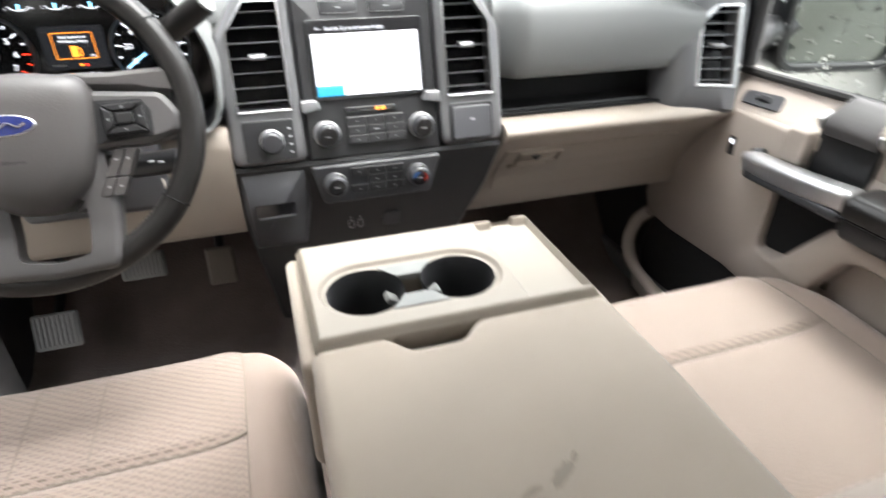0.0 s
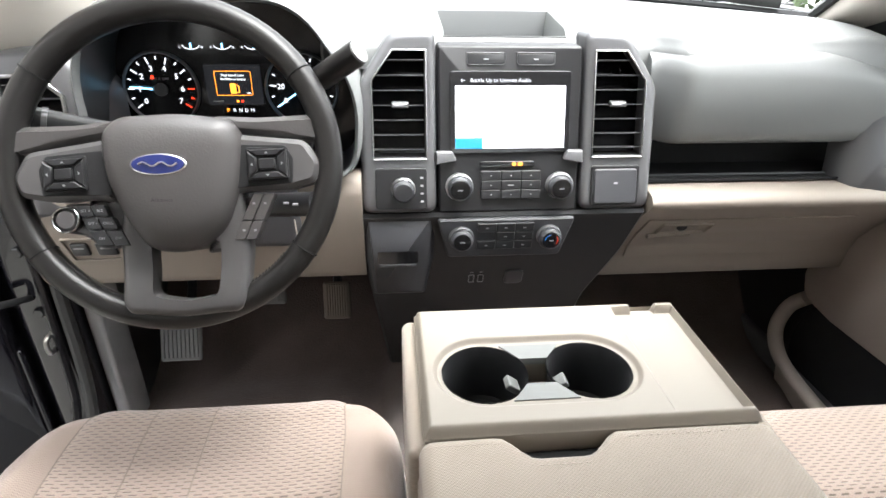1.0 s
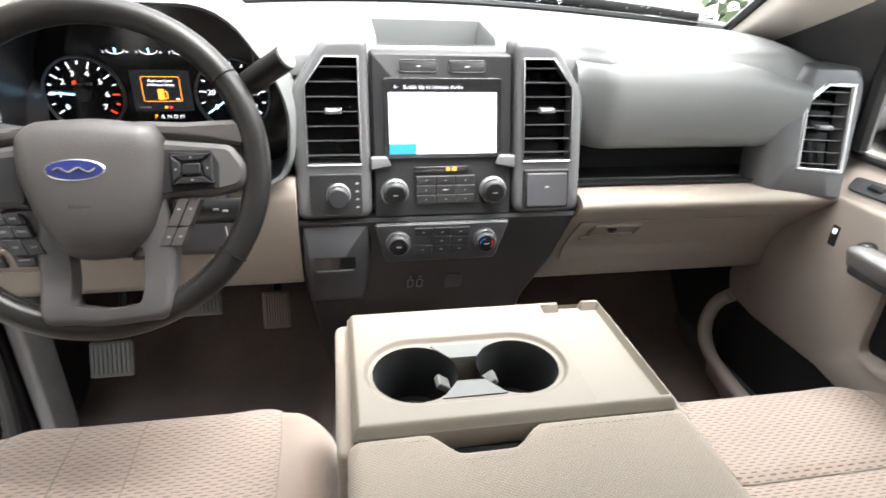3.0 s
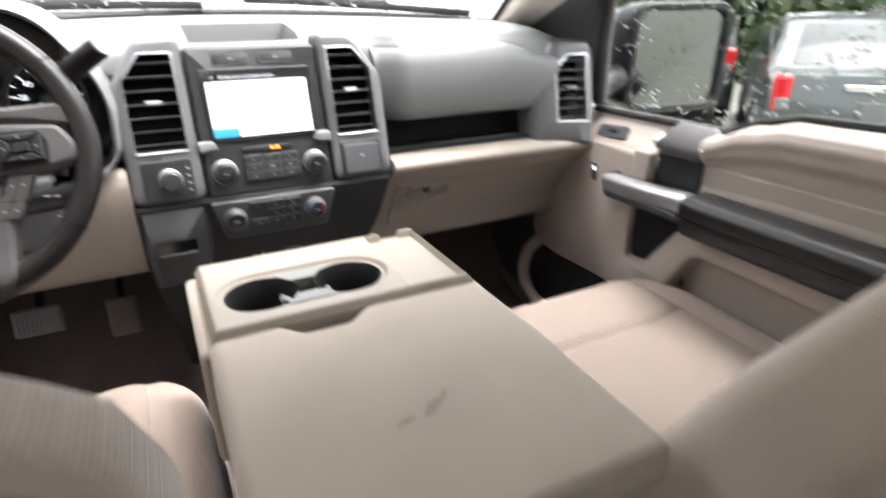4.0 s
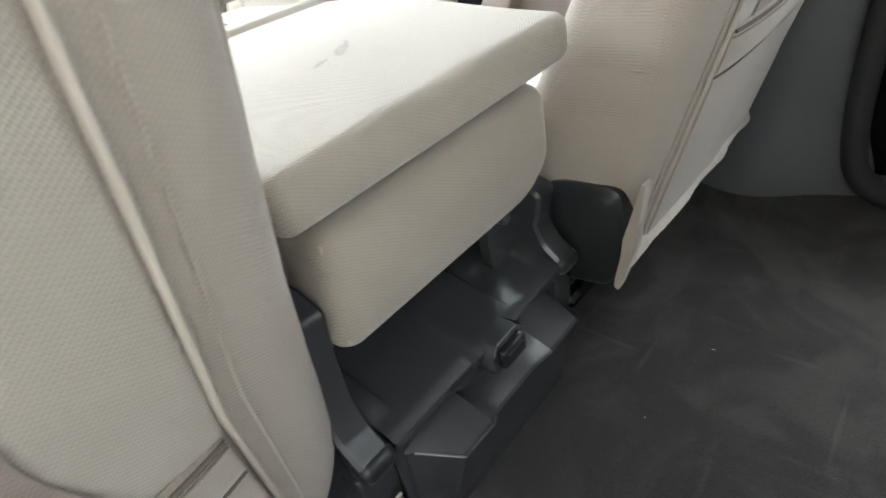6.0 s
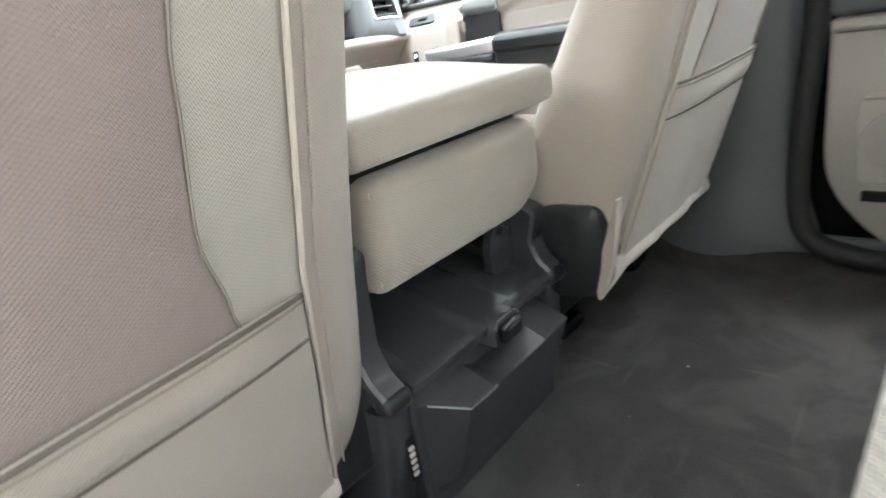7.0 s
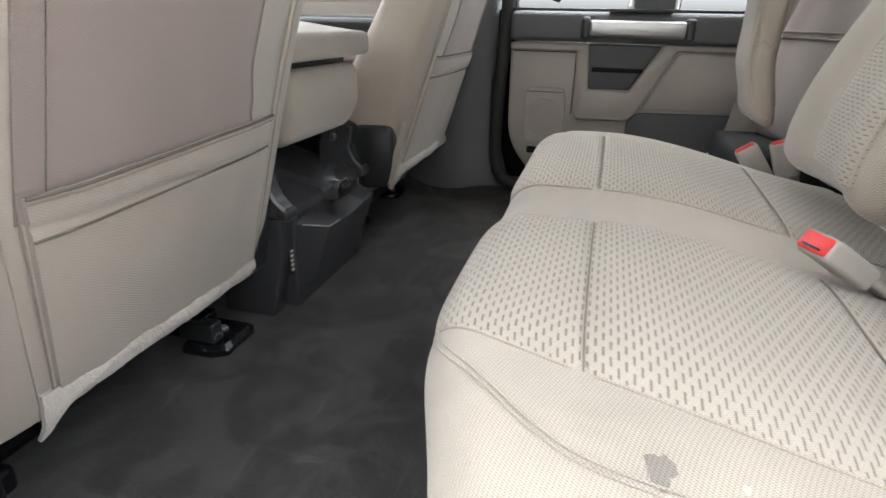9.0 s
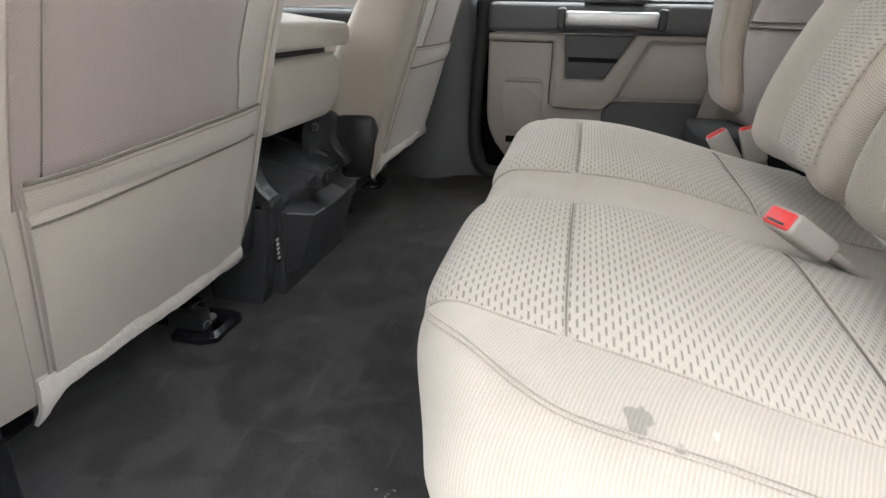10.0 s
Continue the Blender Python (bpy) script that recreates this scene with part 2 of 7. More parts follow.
dark_chrome = surface("dark_chrome", (0.46, 0.46, 0.47), 0.20, metal=1.0, vary=0.05, bump=0.0)
satin_edge = surface("satin_slat_edge", (0.17, 0.17, 0.18), 0.35, metal=0.8, vary=0.05, bump=0.0)
steel = surface("zinc_steel", (0.35, 0.34, 0.32), 0.4, metal=1.0, bump=0.2)
cup_grey = surface("grey_rubber_cup_liner", (0.15, 0.155, 0.15), 0.5, grain=800, bump=0.15)
window_glass = glass("wet_window_glass", (0.34, 0.375, 0.36))
privacy_glass = glass("tinted_rear_glass", (0.030, 0.0295, 0.0295))
wind_glass = glass("windshield_glass", (0.93, 0.96, 0.95))


# ---- mesh helpers ----
class Geo:
    def __init__(self, verts=(), faces=(), uvs=None):
        self.v, self.f, self.uv = [Vector(p) for p in verts], [tuple(q) for q in faces], uvs

    def add(self, other):
        k = len(self.v)
        self.v += other.v
        self.f += [tuple(i + k for i in q) for q in other.f]
        return self

    def map(self, fn):
        self.v = [Vector(fn(p)) for p in self.v]
        return self

    def xf(self, m):
        self.v = [m @ p for p in self.v]
        return self

    def at(self, x, y, z):
        return self.xf(Matrix.Translation((x, y, z)))


def axis_steps(h, r, seg, cuts):
    """Lattice coordinates along one axis of a rounded box of half size h."""
    out = [(-(h - r), -math.tan(math.pi / 4 * (seg - i) / seg)) for i in range(seg)]
    c = max(1, cuts)
    out += [(-(h - r) + 2 * (h - r) * i / c, 0.0) for i in range(c + 1)]
    return out + [((h - r), math.tan(math.pi / 4 * (i + 1) / seg)) for i in range(seg)]


def rbox(sx, sy, sz, r, seg=3, cuts=(1, 1, 1)):
    """A box with rounded edges about the origin."""
    r = min(r, sx / 2 * 0.999, sy / 2 * 0.999, sz / 2 * 0.999)
    ax = [axis_steps(s / 2, r, seg, c) for s, c in zip((sx, sy, sz), cuts)]
    keys, verts, faces = {}, [], []

    def vert(i, j, k):
        key = (i, j, k)
        if key not in keys:
            core = Vector((ax[0][i][0], ax[1][j][0], ax[2][k][0]))
            d = Vector((ax[0][i][1], ax[1][j][1], ax[2][k][1]))
            keys[key] = len(verts)
            verts.append(core + d.normalized() * r)
        return keys[key]

    nx, ny, nz = [len(a) - 1 for a in ax]
    for k in (0, nz):
        for i in range(nx):
            for j in range(ny):
                q = (vert(i, j, k), vert(i + 1, j, k), vert(i + 1, j + 1, k), vert(i, j + 1, k))
                faces.append(q if k else q[::-1])
    for j in (0, ny):
        for i in range(nx):
            for k in range(nz):
                q = (vert(i, j, k), vert(i + 1, j, k), vert(i + 1, j, k + 1), vert(i, j, k + 1))
                faces.append(q[::-1] if j else q)
    for i in (0, nx):
        for j in range(ny):
            for k in range(nz):
                q = (vert(i, j, k), vert(i, j + 1, k), vert(i, j + 1, k + 1), vert(i, j, k + 1))
                faces.append(q if i else q[::-1])
    return Geo(verts, faces)


def block(x0, x1, y0, y1, z0, z1, r=0.004, seg=2, cuts=(1, 1, 1)):
    return rbox(x1 - x0, y1 - y0, z1 - z0, r, seg, cuts).at((x0 + x1) / 2, (y0 + y1) / 2, (z0 + z1) / 2)


def loft(rings, cap=True):
    n = len(rings[0])
    g = Geo([p for ring in rings for p in ring])
    for a in range(len(rings) - 1):
        for i in range(n):
            j = (i + 1) % n
            g.f.append((a * n + i, a * n + j, (a + 1) * n + j, (a + 1) * n + i))
    if cap:
        g.f.append(tuple(range(n))[::-1])
        g.f.append(tuple(range((len(rings) - 1) * n, len(rings) * n)))
    return g


def smooth_line(pts, steps=8, closed=False):
    """Catmull-Rom through the points."""
    p = [Vector(q) for q in pts]
    n = len(p)
    out = []
    for i in range(n if closed else n - 1):
        a, b, c, d = (p[(i - 1) % n], p[i], p[(i + 1) % n], p[(i + 2) % n]) if closed else (p[max(0, i - 1)], p[i], p[i + 1], p[min(n - 1, i + 2)])
        for k in range(steps):
            t = k / steps
            out.append(0.5 * (2 * b + (c - a) * t + (2 * a - 5 * b + 4 * c - d) * t * t + (3 * b - a - 3 * c + d) * t ** 3))
    if not closed:
        out.append(p[-1])
    return out


def tube(pts, r, n=8, closed=False, flat=1.0, taper=None):
    """A round or flattened bar along a line."""
    pts = [Vector(p) for p in pts]
    rings, k = [], len(pts)
    side = None
    for i, p in enumerate(pts):
        d = (pts[(i + 1) % k] - pts[i - 1]) if closed else (pts[min(k - 1, i + 1)] - pts[max(0, i - 1)])
        d.normalize()
        if side is None:
            side = d.orthogonal().normalized() if abs(d.z) > 0.9 else d.cross(Vector((0, 0, 1))).normalized()
        side = (side - d * side.dot(d)).normalized()
        up = side.cross(d)
        q = r if taper is None else r * taper(i / (k - 1))
        rings.append([p + side * math.cos(a) * q + up * math.sin(a) * q * flat for a in [2 * math.pi * s / n for s in range(n)]])
    if closed:
        return loft(rings + [rings[0]], cap=False)
    return loft(rings)


def inset(poly, d):
    """A closed 2D polygon moved inwards by d (counter-clockwise)."""
    out, n = [], len(poly)
    area = sum(poly[i][0] * poly[(i + 1) % n][1] - poly[(i + 1) % n][0] * poly[i][1] for i in range(n))
    s = 1 if area > 0 else -1
    for i in range(n):
        a, b, c = Vector(poly[i - 1]), Vector(poly[i]), Vector(poly[(i + 1) % n])
        e, f = (b - a).normalized(), (c - b).normalized()
        m = Vector((-(e.y + f.y), e.x + f.x))
        k = m.length_squared
        m = m * (2 / k) if k > 1e-6 else Vector((-e.y, e.x))
        if m.length > 2.5:
            m = m.normalized() * 2.5
        out.append(b + m * d * s)
    return [(p.x, p.y) for p in out]


def plate(poly, h, bevel, to):
    """A flat polygon of thickness h with chamfered edges; to(u, v, w) gives its place, w from 0 (back) to h (front)."""
    q = inset(poly, bevel)
    rings = [[to(u, v, 0) for u, v in poly], [to(u, v, h - bevel) for u, v in poly], [to(u, v, h) for u, v in q]]
    return loft(rings)


def frame_plate(poly, width, h, bevel, to):
    """A closed border of the given width along a polygon."""
    a, b, c, d = poly, inset(poly, bevel), inset(poly, width - bevel), inset(poly, width)
    rings = [[to(u, v, 0) for u, v in a], [to(u, v, h - bevel) for u, v in a], [to(u, v, h) for u, v in b],
             [to(u, v, h) for u, v in c], [to(u, v, h - bevel) for u, v in d], [to(u, v, 0) for u, v in d]]
    return loft(rings + [rings[0]], cap=False)


def round_poly(x0, y0, x1, y1, r, n=5):
    pts = []
    for cx, cy, a0 in ((x1 - r, y0 + r, -90), (x1 - r, y1 - r, 0), (x0 + r, y1 - r, 90), (x0 + r, y0 + r, 180)):
        pts += [(cx + r * math.cos(radians(a0 + 90 * i / n)), cy + r * math.sin(radians(a0 + 90 * i / n))) for i in range(n + 1)]
    return pts


def soften(poly, r, n=4):
    """Round the corners of a polygon."""
    out, k = [], len(poly)
    for i in range(k):
        a, b, c = Vector(poly[i - 1]), Vector(poly[i]), Vector(poly[(i + 1) % k])
        q = min(r, (a - b).length * 0.45, (c - b).length * 0.45)
        p0, p1 = b + (a - b).normalized() * q, b + (c - b).normalized() * q
        for s in range(n + 1):
            t = s / n
            out.append(tuple((1 - t) ** 2 * p0 + 2 * t * (1 - t) * b + t * t * p1))
    return out


def sheet(fn, nu, nv, thick=None):
    """A grid fn(s, t) for s, t in 0..1; thick: an offset vector that gives it a back and edges. UVs in metres."""
    g = Geo([fn(i / nu, j / nv) for j in range(nv + 1) for i in range(nu + 1)])
    w = nu + 1
    for j in range(nv):
        for i in range(nu):
            g.f.append((j * w + i, j * w + i + 1, (j + 1) * w + i + 1, (j + 1) * w + i))
    if thick is not None:
        k, off = len(g.v), Vector(thick)
        g.v += [p + off for p in g.v]
        g.f += [tuple(i + k for i in q)[::-1] for q in g.f]
        edge = [i for i in range(w)] + [j * w + nu for j in range(1, nv + 1)] + [nv * w + i for i in range(nu - 1, -1, -1)] + [j * w for j in range(nv - 1, 0, -1)]
        for a, b in zip(edge, edge[1:] + edge[:1]):
            g.f.append((b, a, a + k, b + k))
    return g


def disc(r, h, n=24, bevel=0.001, hole=0.0):
    """A short cylinder along +z, chamfered, from z 0 to h."""
    ring = lambda q, z: [Vector((q * math.cos(2 * math.pi * i / n), q * math.sin(2 * math.pi * i / n), z)) for i in range(n)]
    if hole:
        rings = [ring(r, 0), ring(r, h - bevel), ring(r - bevel, h), ring(hole + bevel, h), ring(hole, h - bevel), ring(hole, 0)]
        return loft(rings + [rings[0]], cap=False)
    return loft([ring(r, 0), ring(r, h - bevel), ring(r - bevel, h)])


def build_mesh(name, g, mat, smooth=40, uv=None):
    me = bpy.data.meshes.new(name)
    me.from_pydata([tuple(p) for p in g.v], [], g.f)
    me.materials.append(mat)
    bm = bmesh.new()
    bm.from_mesh(me)
    bm.verts.index_update()
    bmesh.ops.recalc_face_normals(bm, faces=bm.faces)
    if uv or g.uv:
        layer = bm.loops.layers.uv.new("UVMap")
        for face in bm.faces:
            for loop in face.loops:
                loop[layer].uv = g.uv[loop.vert.index % len(g.uv)] if g.uv else uv(loop.vert.co)
    bm.to_mesh(me)
    bm.free()
    for poly in me.polygons:
        poly.use_smooth = True
    me.set_sharp_from_angle(angle=radians(smooth))
    return me


FLAT_UV = lambda p: (p.x + p.z, p.y - p.z)
PAD_UV = lambda p: (p.x, p.y + p.z)
TALL_UV = lambda p: (p.x, p.z)


def part(name, g, mat, parent=None, label="", smooth=40, uv=None):
    ob = new(name, build_mesh(name, g, mat, smooth, uv or (FLAT_UV if mat in (cloth, cloth_pad, cloth_insert, cloth_front, cloth_front_insert) else TALL_UV if mat in (cloth_back, cloth_pocket, cloth_strip, cloth_shell) else None)))
    if parent is not None:
        ob.parent = parent
        ob.matrix_parent_inverse = base_of(parent).inverted()
    if label:
        ob["label"] = label
    return ob


def base_of(ob):
    m = ob.matrix_basis.copy()
    while ob.parent:
        m = ob.parent.matrix_basis @ ob.matrix_parent_inverse @ m
        ob = ob.parent
    return m


def thing(name, place, label, category, group="", kind=""):
    ob = new(name)
    ob.empty_display_size = 0.05
    ob.matrix_basis = Matrix.Translation(place)
    return tagged(ob, label, category, group, kind)


def solid(name, g, mat, label, category, kind="", smooth=40, uv=None):
    return tagged(part(name, g, mat, None, "", smooth, uv), label, category, "", kind)


def text_geo(body, size, to, depth=0.0004):
    """Raised lettering; to maps the flat (x, y, z) of the text into place."""
    cu = bpy.data.curves.new("lettering", "FONT")
    cu.body, cu.size, cu.extrude, cu.align_x, cu.align_y, cu.resolution_u = body, size, depth, "CENTER", "CENTER", 2
    ob = bpy.data.objects.new("lettering", cu)
    me = bpy.data.meshes.new_from_object(ob)
    g = Geo([to(*v.co) for v in me.vertices], [tuple(q.vertices) for q in me.polygons])
    bpy.data.objects.remove(ob)
    bpy.data.meshes.remove(me)
    return g


def clampf(t, a=0.0, b=1.0):
    return max(a, min(b, t))


def sstep(a, b, t):
    t = clampf((t - a) / (b - a))
    return t * t * (3 - 2 * t)


def lerp(a, b, t):
    return a + (b - a) * t


def curve_at(pairs, t):
    """Smooth interpolation through (t, value) pairs."""
    if t <= pairs[0][0]:
        return pairs[0][1]
    for (a, x), (b, y) in zip(pairs, pairs[1:]):
        if t <= b:
            s = (t - a) / (b - a)
            return lerp(x, y, s * s * (3 - 2 * s))
    return pairs[-1][1]


def line_at(pairs, t):
    if t <= pairs[0][0]:
        return pairs[0][1]
    for (a, x), (b, y) in zip(pairs, pairs[1:]):
        if t <= b:
            return lerp(x, y, (t - a) / (b - a))
    return pairs[-1][1]


# ---- structure ----
def floor_z(x, y):
    z = 0.004 * noise.noise(Vector((x * 6, y * 6, 0))) + 0.0025 * noise.noise(Vector((x * 25, y * 25, 3)))
    if y > 0.7:
        z += 0.13 * sstep(0.24, 0.10, abs(x)) * sstep(0.72, 0.95, y)
    z += 0.42 * sstep(1.30, 1.78, y)
    z += 0.07 * sstep(0.64, 0.74, abs(x)) * sstep(0.30, 0.10, abs(y - 0.25)) * (1 if x > 0 else 0.2)
    return z


solid("floor", sheet(lambda s, t: (lerp(-0.76, 0.78, s), lerp(-0.9, 0.60, t), floor_z(lerp(-0.76, 0.78, s), lerp(-0.9, 0.60, t))), 70, 70, (0, 0, -0.03)),
      carpet, "dark charcoal cabin carpet with scuffs and lint", "carpet", "structure")
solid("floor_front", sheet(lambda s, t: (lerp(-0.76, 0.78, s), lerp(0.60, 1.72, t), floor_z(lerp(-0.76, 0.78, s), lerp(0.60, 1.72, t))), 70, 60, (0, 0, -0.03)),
      brown_lit_carpet, "footwell carpet brushed in streaks, coloured brown for reflected light", "carpet", "structure")
solid("wall_front", block(-0.85, 0.85, 1.70, 1.74, -0.05, 0.80), black, "black firewall behind the dashboard", "firewall", "structure")
# out of view: added to block low sky light from the left
solid("wall_left", block(-3.2, -3.0, -7, 8, -0.75, 2.9, 0.02), unseen_wall_m, "plain unseen wall added to hold back sky light from the left", "wall", "structure")
# wall out of view; its window opening is added to light the seat backs
back_wall = thing("wall_rear", (0, -0.98, 0), "unseen light grey rear cab wall with a window behind the bench", "wall", "", "structure")
for x0, x1, z0, z1 in ((-0.85, 0.85, -0.03, 0.60), (-0.85, 0.85, 1.11, 1.22), (-0.85, -0.70, 0.602, 1.108), (0.70, 0.85, 0.602, 1.108)):
    part("panel", block(x0, x1, -1.0, -0.96, z0, z1, 0.004), headliner, back_wall)
back_pane = part("pane", block(-0.70, 0.70, -0.985, -0.979, 0.602, 1.108, 0.002), wind_glass, back_wall, "clear rear window")
back_pane.visible_shadow = False
solid("ceiling", sheet(lambda s, t: (lerp(-0.90, 0.72, s), lerp(-0.98, 0.75, t), 1.20 - 0.05 * (2 * s - 1) ** 2 - 0.06 * sstep(0.8, 1, t)), 16, 16, (0, 0, 0.04)),
      headliner, "light grey cloth headliner", "headliner", "structure")
# right body side below the window line and the left sill
solid("sill_right", block(0.74, 0.86, -0.95, 1.45, -0.06, 0.06, 0.01), pillar_grey, "slate plastic door sill", "sill", "structure")
solid("sill_left", block(-0.84, -0.735, -0.95, 1.22, -0.07, 0.035, 0.012), scuff, "scuffed grey door sill plate", "sill", "structure")
solid("side_rear", block(0.66, 0.80, -0.96, -0.60, 0.0, 1.15, 0.02), pillar_light, "beige rear quarter trim panel", "trim", "structure")
solid("side_rear_left", block(-0.86, -0.74, -0.96, -0.72, -0.05, 1.15, 0.02), paint, "black painted rear door jamb", "jamb", "structure")


def pillar_b(s, t):
    """Slate trim between the two doors, leaning in towards the roof and flared at the foot."""
    z = lerp(0.0, 1.14, t)
    flare = sstep(0.22, 0.0, z)
    y = lerp(0.075 - 0.05 * flare - 0.02 * sstep(0.5, 0.0, z), 0.33 + 0.12 * flare, s)
    x = 0.735 - 0.16 * sstep(0.55, 1.2, z) - 0.03 * math.sin(math.pi * s) - 0.03 * flare * math.sin(math.pi * s)
    return (x + 0.05 * (1 - sstep(0.0, 0.12, s)), y, z)


solid("pillar_right", sheet(pillar_b, 20, 30, (0.06, 0, 0)), pillar_grey, "dark slate plastic pillar trim", "pillar", "structure")
for sx in (-1, 1):
    solid("kick_wall", block(min(sx * 0.755, sx * 0.80), max(sx * 0.755, sx * 0.80), 1.20, 1.72, -0.05, 0.80, 0.004), black, "black footwell side wall", "wall", "structure")
solid("pillar_left", loft([[Vector((u, v, z)) for u, v in soften([(-0.775, 0.172 - k), (-0.765, 0.30), (-0.775, 0.42), (-0.87, 0.42), (-0.87, 0.172 - k)], 0.02)] for z, k in ((-0.06, 0.06), (0.06, 0.012), (0.14, 0.0), (0.60, 0.0), (1.14, -0.04))]), jamb_black, "dull black pillar trim beside the driver seat", "pillar", "structure")
# weather strip round the rear door opening
strip = smooth_line([(0.640, 0.055, 1.1), (0.718, 0.060, 0.6), (0.722, 0.078, 0.28), (0.716, 0.074, 0.13), (0.712, 0.050, 0.066), (0.712, -0.01, 0.040), (0.715, -0.12, 0.030), (0.72, -0.6, 0.028)], 8)
solid("weather_strip", tube(strip, 0.020, 10), rubber, "black rubber seal round the door opening", "seal", "structure")

for side in (-1, 1):
    ea = smooth_line([(side * 0.655, 1.375, 0.785), (side * 0.625, 1.12, 0.945), (side * 0.58, 0.82, 1.12), (side * 0.56, 0.62, 1.18)], 6)
    eb = smooth_line([(side * 0.785, 1.16, 0.73), (side * 0.765, 1.06, 0.83), (side * 0.70, 0.84, 1.03), (side * 0.63, 0.62, 1.16)] if side < 0 else [(side * 0.720, 1.350, 0.775), (side * 0.690, 1.17, 0.832), (side * 0.655, 0.97, 0.905), (side * 0.61, 0.62, 1.06)], 6)
    ec = smooth_line([(side * 0.790, 1.085, 0.62), (side * 0.780, 1.078, 0.80), (side * 0.745, 1.01, 0.925), (side * 0.64, 0.62, 1.08)], 6)
    if side > 0:
        solid("pillar_panel", sheet(lambda s, t: eb[round(t * (len(eb) - 1))].lerp(ec[round(t * (len(eb) - 1))], s) + Vector((side * 0.012 * math.sin(math.pi * s), 0, 0)), 10, len(eb) - 1, (side * 0.02, 0.02, 0)), pillar_grey, "dark slate trim panel behind the door mirror", "trim", "structure")
    k = len(ea) - 1
    solid("pillar_front", sheet(lambda s, t: ea[round(t * k)].lerp(eb[round(t * k)], s) + Vector((-side * 0.03 * math.sin(math.pi * s), -0.02 * math.sin(math.pi * s), 0)), 10, k, (side * 0.02, 0.03, 0.01)), pillar_light, "light beige windshield pillar trim", "pillar", "structure")
    solid("trim_pillar", tube([p + Vector((0, 0.02, 0)) for p in ea], 0.010, 6), black, "black windshield edge seal", "trim", "structure")


def ws_base(x):
    k = clampf(abs(x) / 0.68)
    return 1.62 - 0.29 * k ** 2.2, 0.830 - 0.03 * k ** 2


def windshield(s, t):
    x = lerp(-0.66, 0.66, s)
    yb, zb = ws_base(x)
    yt = 0.80 - 0.12 * (x / 0.66) ** 2
    return (x * lerp(1.0, 0.90, t), lerp(yb + 0.02, yt, t), lerp(zb - 0.005, 1.16 + 0.02 * (1 - (x / 0.66) ** 2), t) + 0.03 * math.sin(math.pi * t))


ws = solid("windshield", sheet(windshield, 20, 10), wind_glass, "wet windshield glass with rain drops", "windshield", "structure")
ws.visible_shadow = False
solid("cowl", sheet(lambda s, t: (lerp(-0.8, 0.8, s), ws_base(lerp(-0.8, 0.8, s))[0] + lerp(0.01, 0.35, t), ws_base(lerp(-0.8, 0.8, s))[1] - 0.012 - 0.03 * t), 20, 3, (0, 0, -0.05)),
      black, "black plastic cowl below the windshield", "cowl", "structure")
solid("hood", sheet(lambda s, t: (lerp(-0.85, 0.85, s), 1.92 + 1.15 * t, 0.80 + 0.03 * math.sin(math.pi * s) - 0.10 * t * t), 14, 10, (0, 0, -0.03)),
      paint, "wet black painted hood", "hood", "structure")
# black seal along the windshield's foot
solid("trim_windshield", tube([(x, ws_base(x)[0] - 0.005, ws_base(x)[1] + 0.006) for x in [lerp(-0.68, 0.68, i / 30) for i in range(31)]], 0.008, 6), black, "black seal at the windshield foot", "seal", "structure")


# ---- dashboard ----
def face_y(z):
    """Depth of the dashboard's leaning face."""
    return 1.075 + 0.27 * (max(z, 0.55) - 0.635)


def on_face(out=0.0):
    return lambda u, v, w: Vector((u, face_y(v) - out - w, v))


dash = thing("dashboard", (0, 1.3, 0.3), "grey and beige pickup truck dashboard below the windshield", "dashboard")


# columns of the dash top: even, with close pairs where the front edge steps back and where the tray opens
TX, TA, TB = 0.100, 0.035, 0.32
DASH_X = sorted([lerp(-0.78, 0.78, i / 110) for i in range(111)] + [q * e for q in (-1, 1) for e in (0.2365, 0.246, 0.256, 0.268, 0.280, TX)])
DASH_T = sorted([i / 50 for i in range(51)] + [TA, TB])


def dash_top(x, t):
    yb, zb = ws_base(x)
    y = lerp(1.105 + 0.115 * sstep(-0.675, -0.65, x) * sstep(-0.285, -0.305, x) + 0.045 * sstep(0.290, 0.2365, abs(x)), yb, t)
    z = lerp(0.795, zb, t) + 0.012 * math.sin(math.pi * clampf(t))
    z -= 0.022 * sstep(0.06, 0.0, t)
    end = sstep(0.60, 0.78, abs(x))
    return Vector((x, y + 0.05 * end * (1 - t), z - 0.045 * end * (1 - 0.6 * t)))


pad_geo = sheet(lambda s, t: dash_top(DASH_X[round(s * (len(DASH_X) - 1))], DASH_T[round(t * (len(DASH_T) - 1))]), len(DASH_X) - 1, len(DASH_T) - 1, (0, 0, -0.03))
hole_y = dash_top(0, TA).y + 0.001, dash_top(TX, TB).y
pad_geo.f = [q for q in pad_geo.f if not all(abs(pad_geo.v[i].x) < TX + 1e-5 and hole_y[0] - 0.002 < pad_geo.v[i].y < dash_top(pad_geo.v[i].x, TB).y + 1e-5 for i in q)]
part("top_pad", pad_geo, dash_grey, dash, "grey soft dash top with open tray", smooth=60)
tray_ring = [dash_top(lerp(-TX, TX, i / 12), TA) for i in range(13)] + [dash_top(TX, lerp(TA, TB, i / 8)) for i in range(1, 8)] + [dash_top(lerp(TX, -TX, i / 12), TB) for i in range(13)] + [dash_top(-TX, lerp(TB, TA, i / 8)) for i in range(1, 8)]
mid_y = (tray_ring[0].y + tray_ring[20].y) / 2
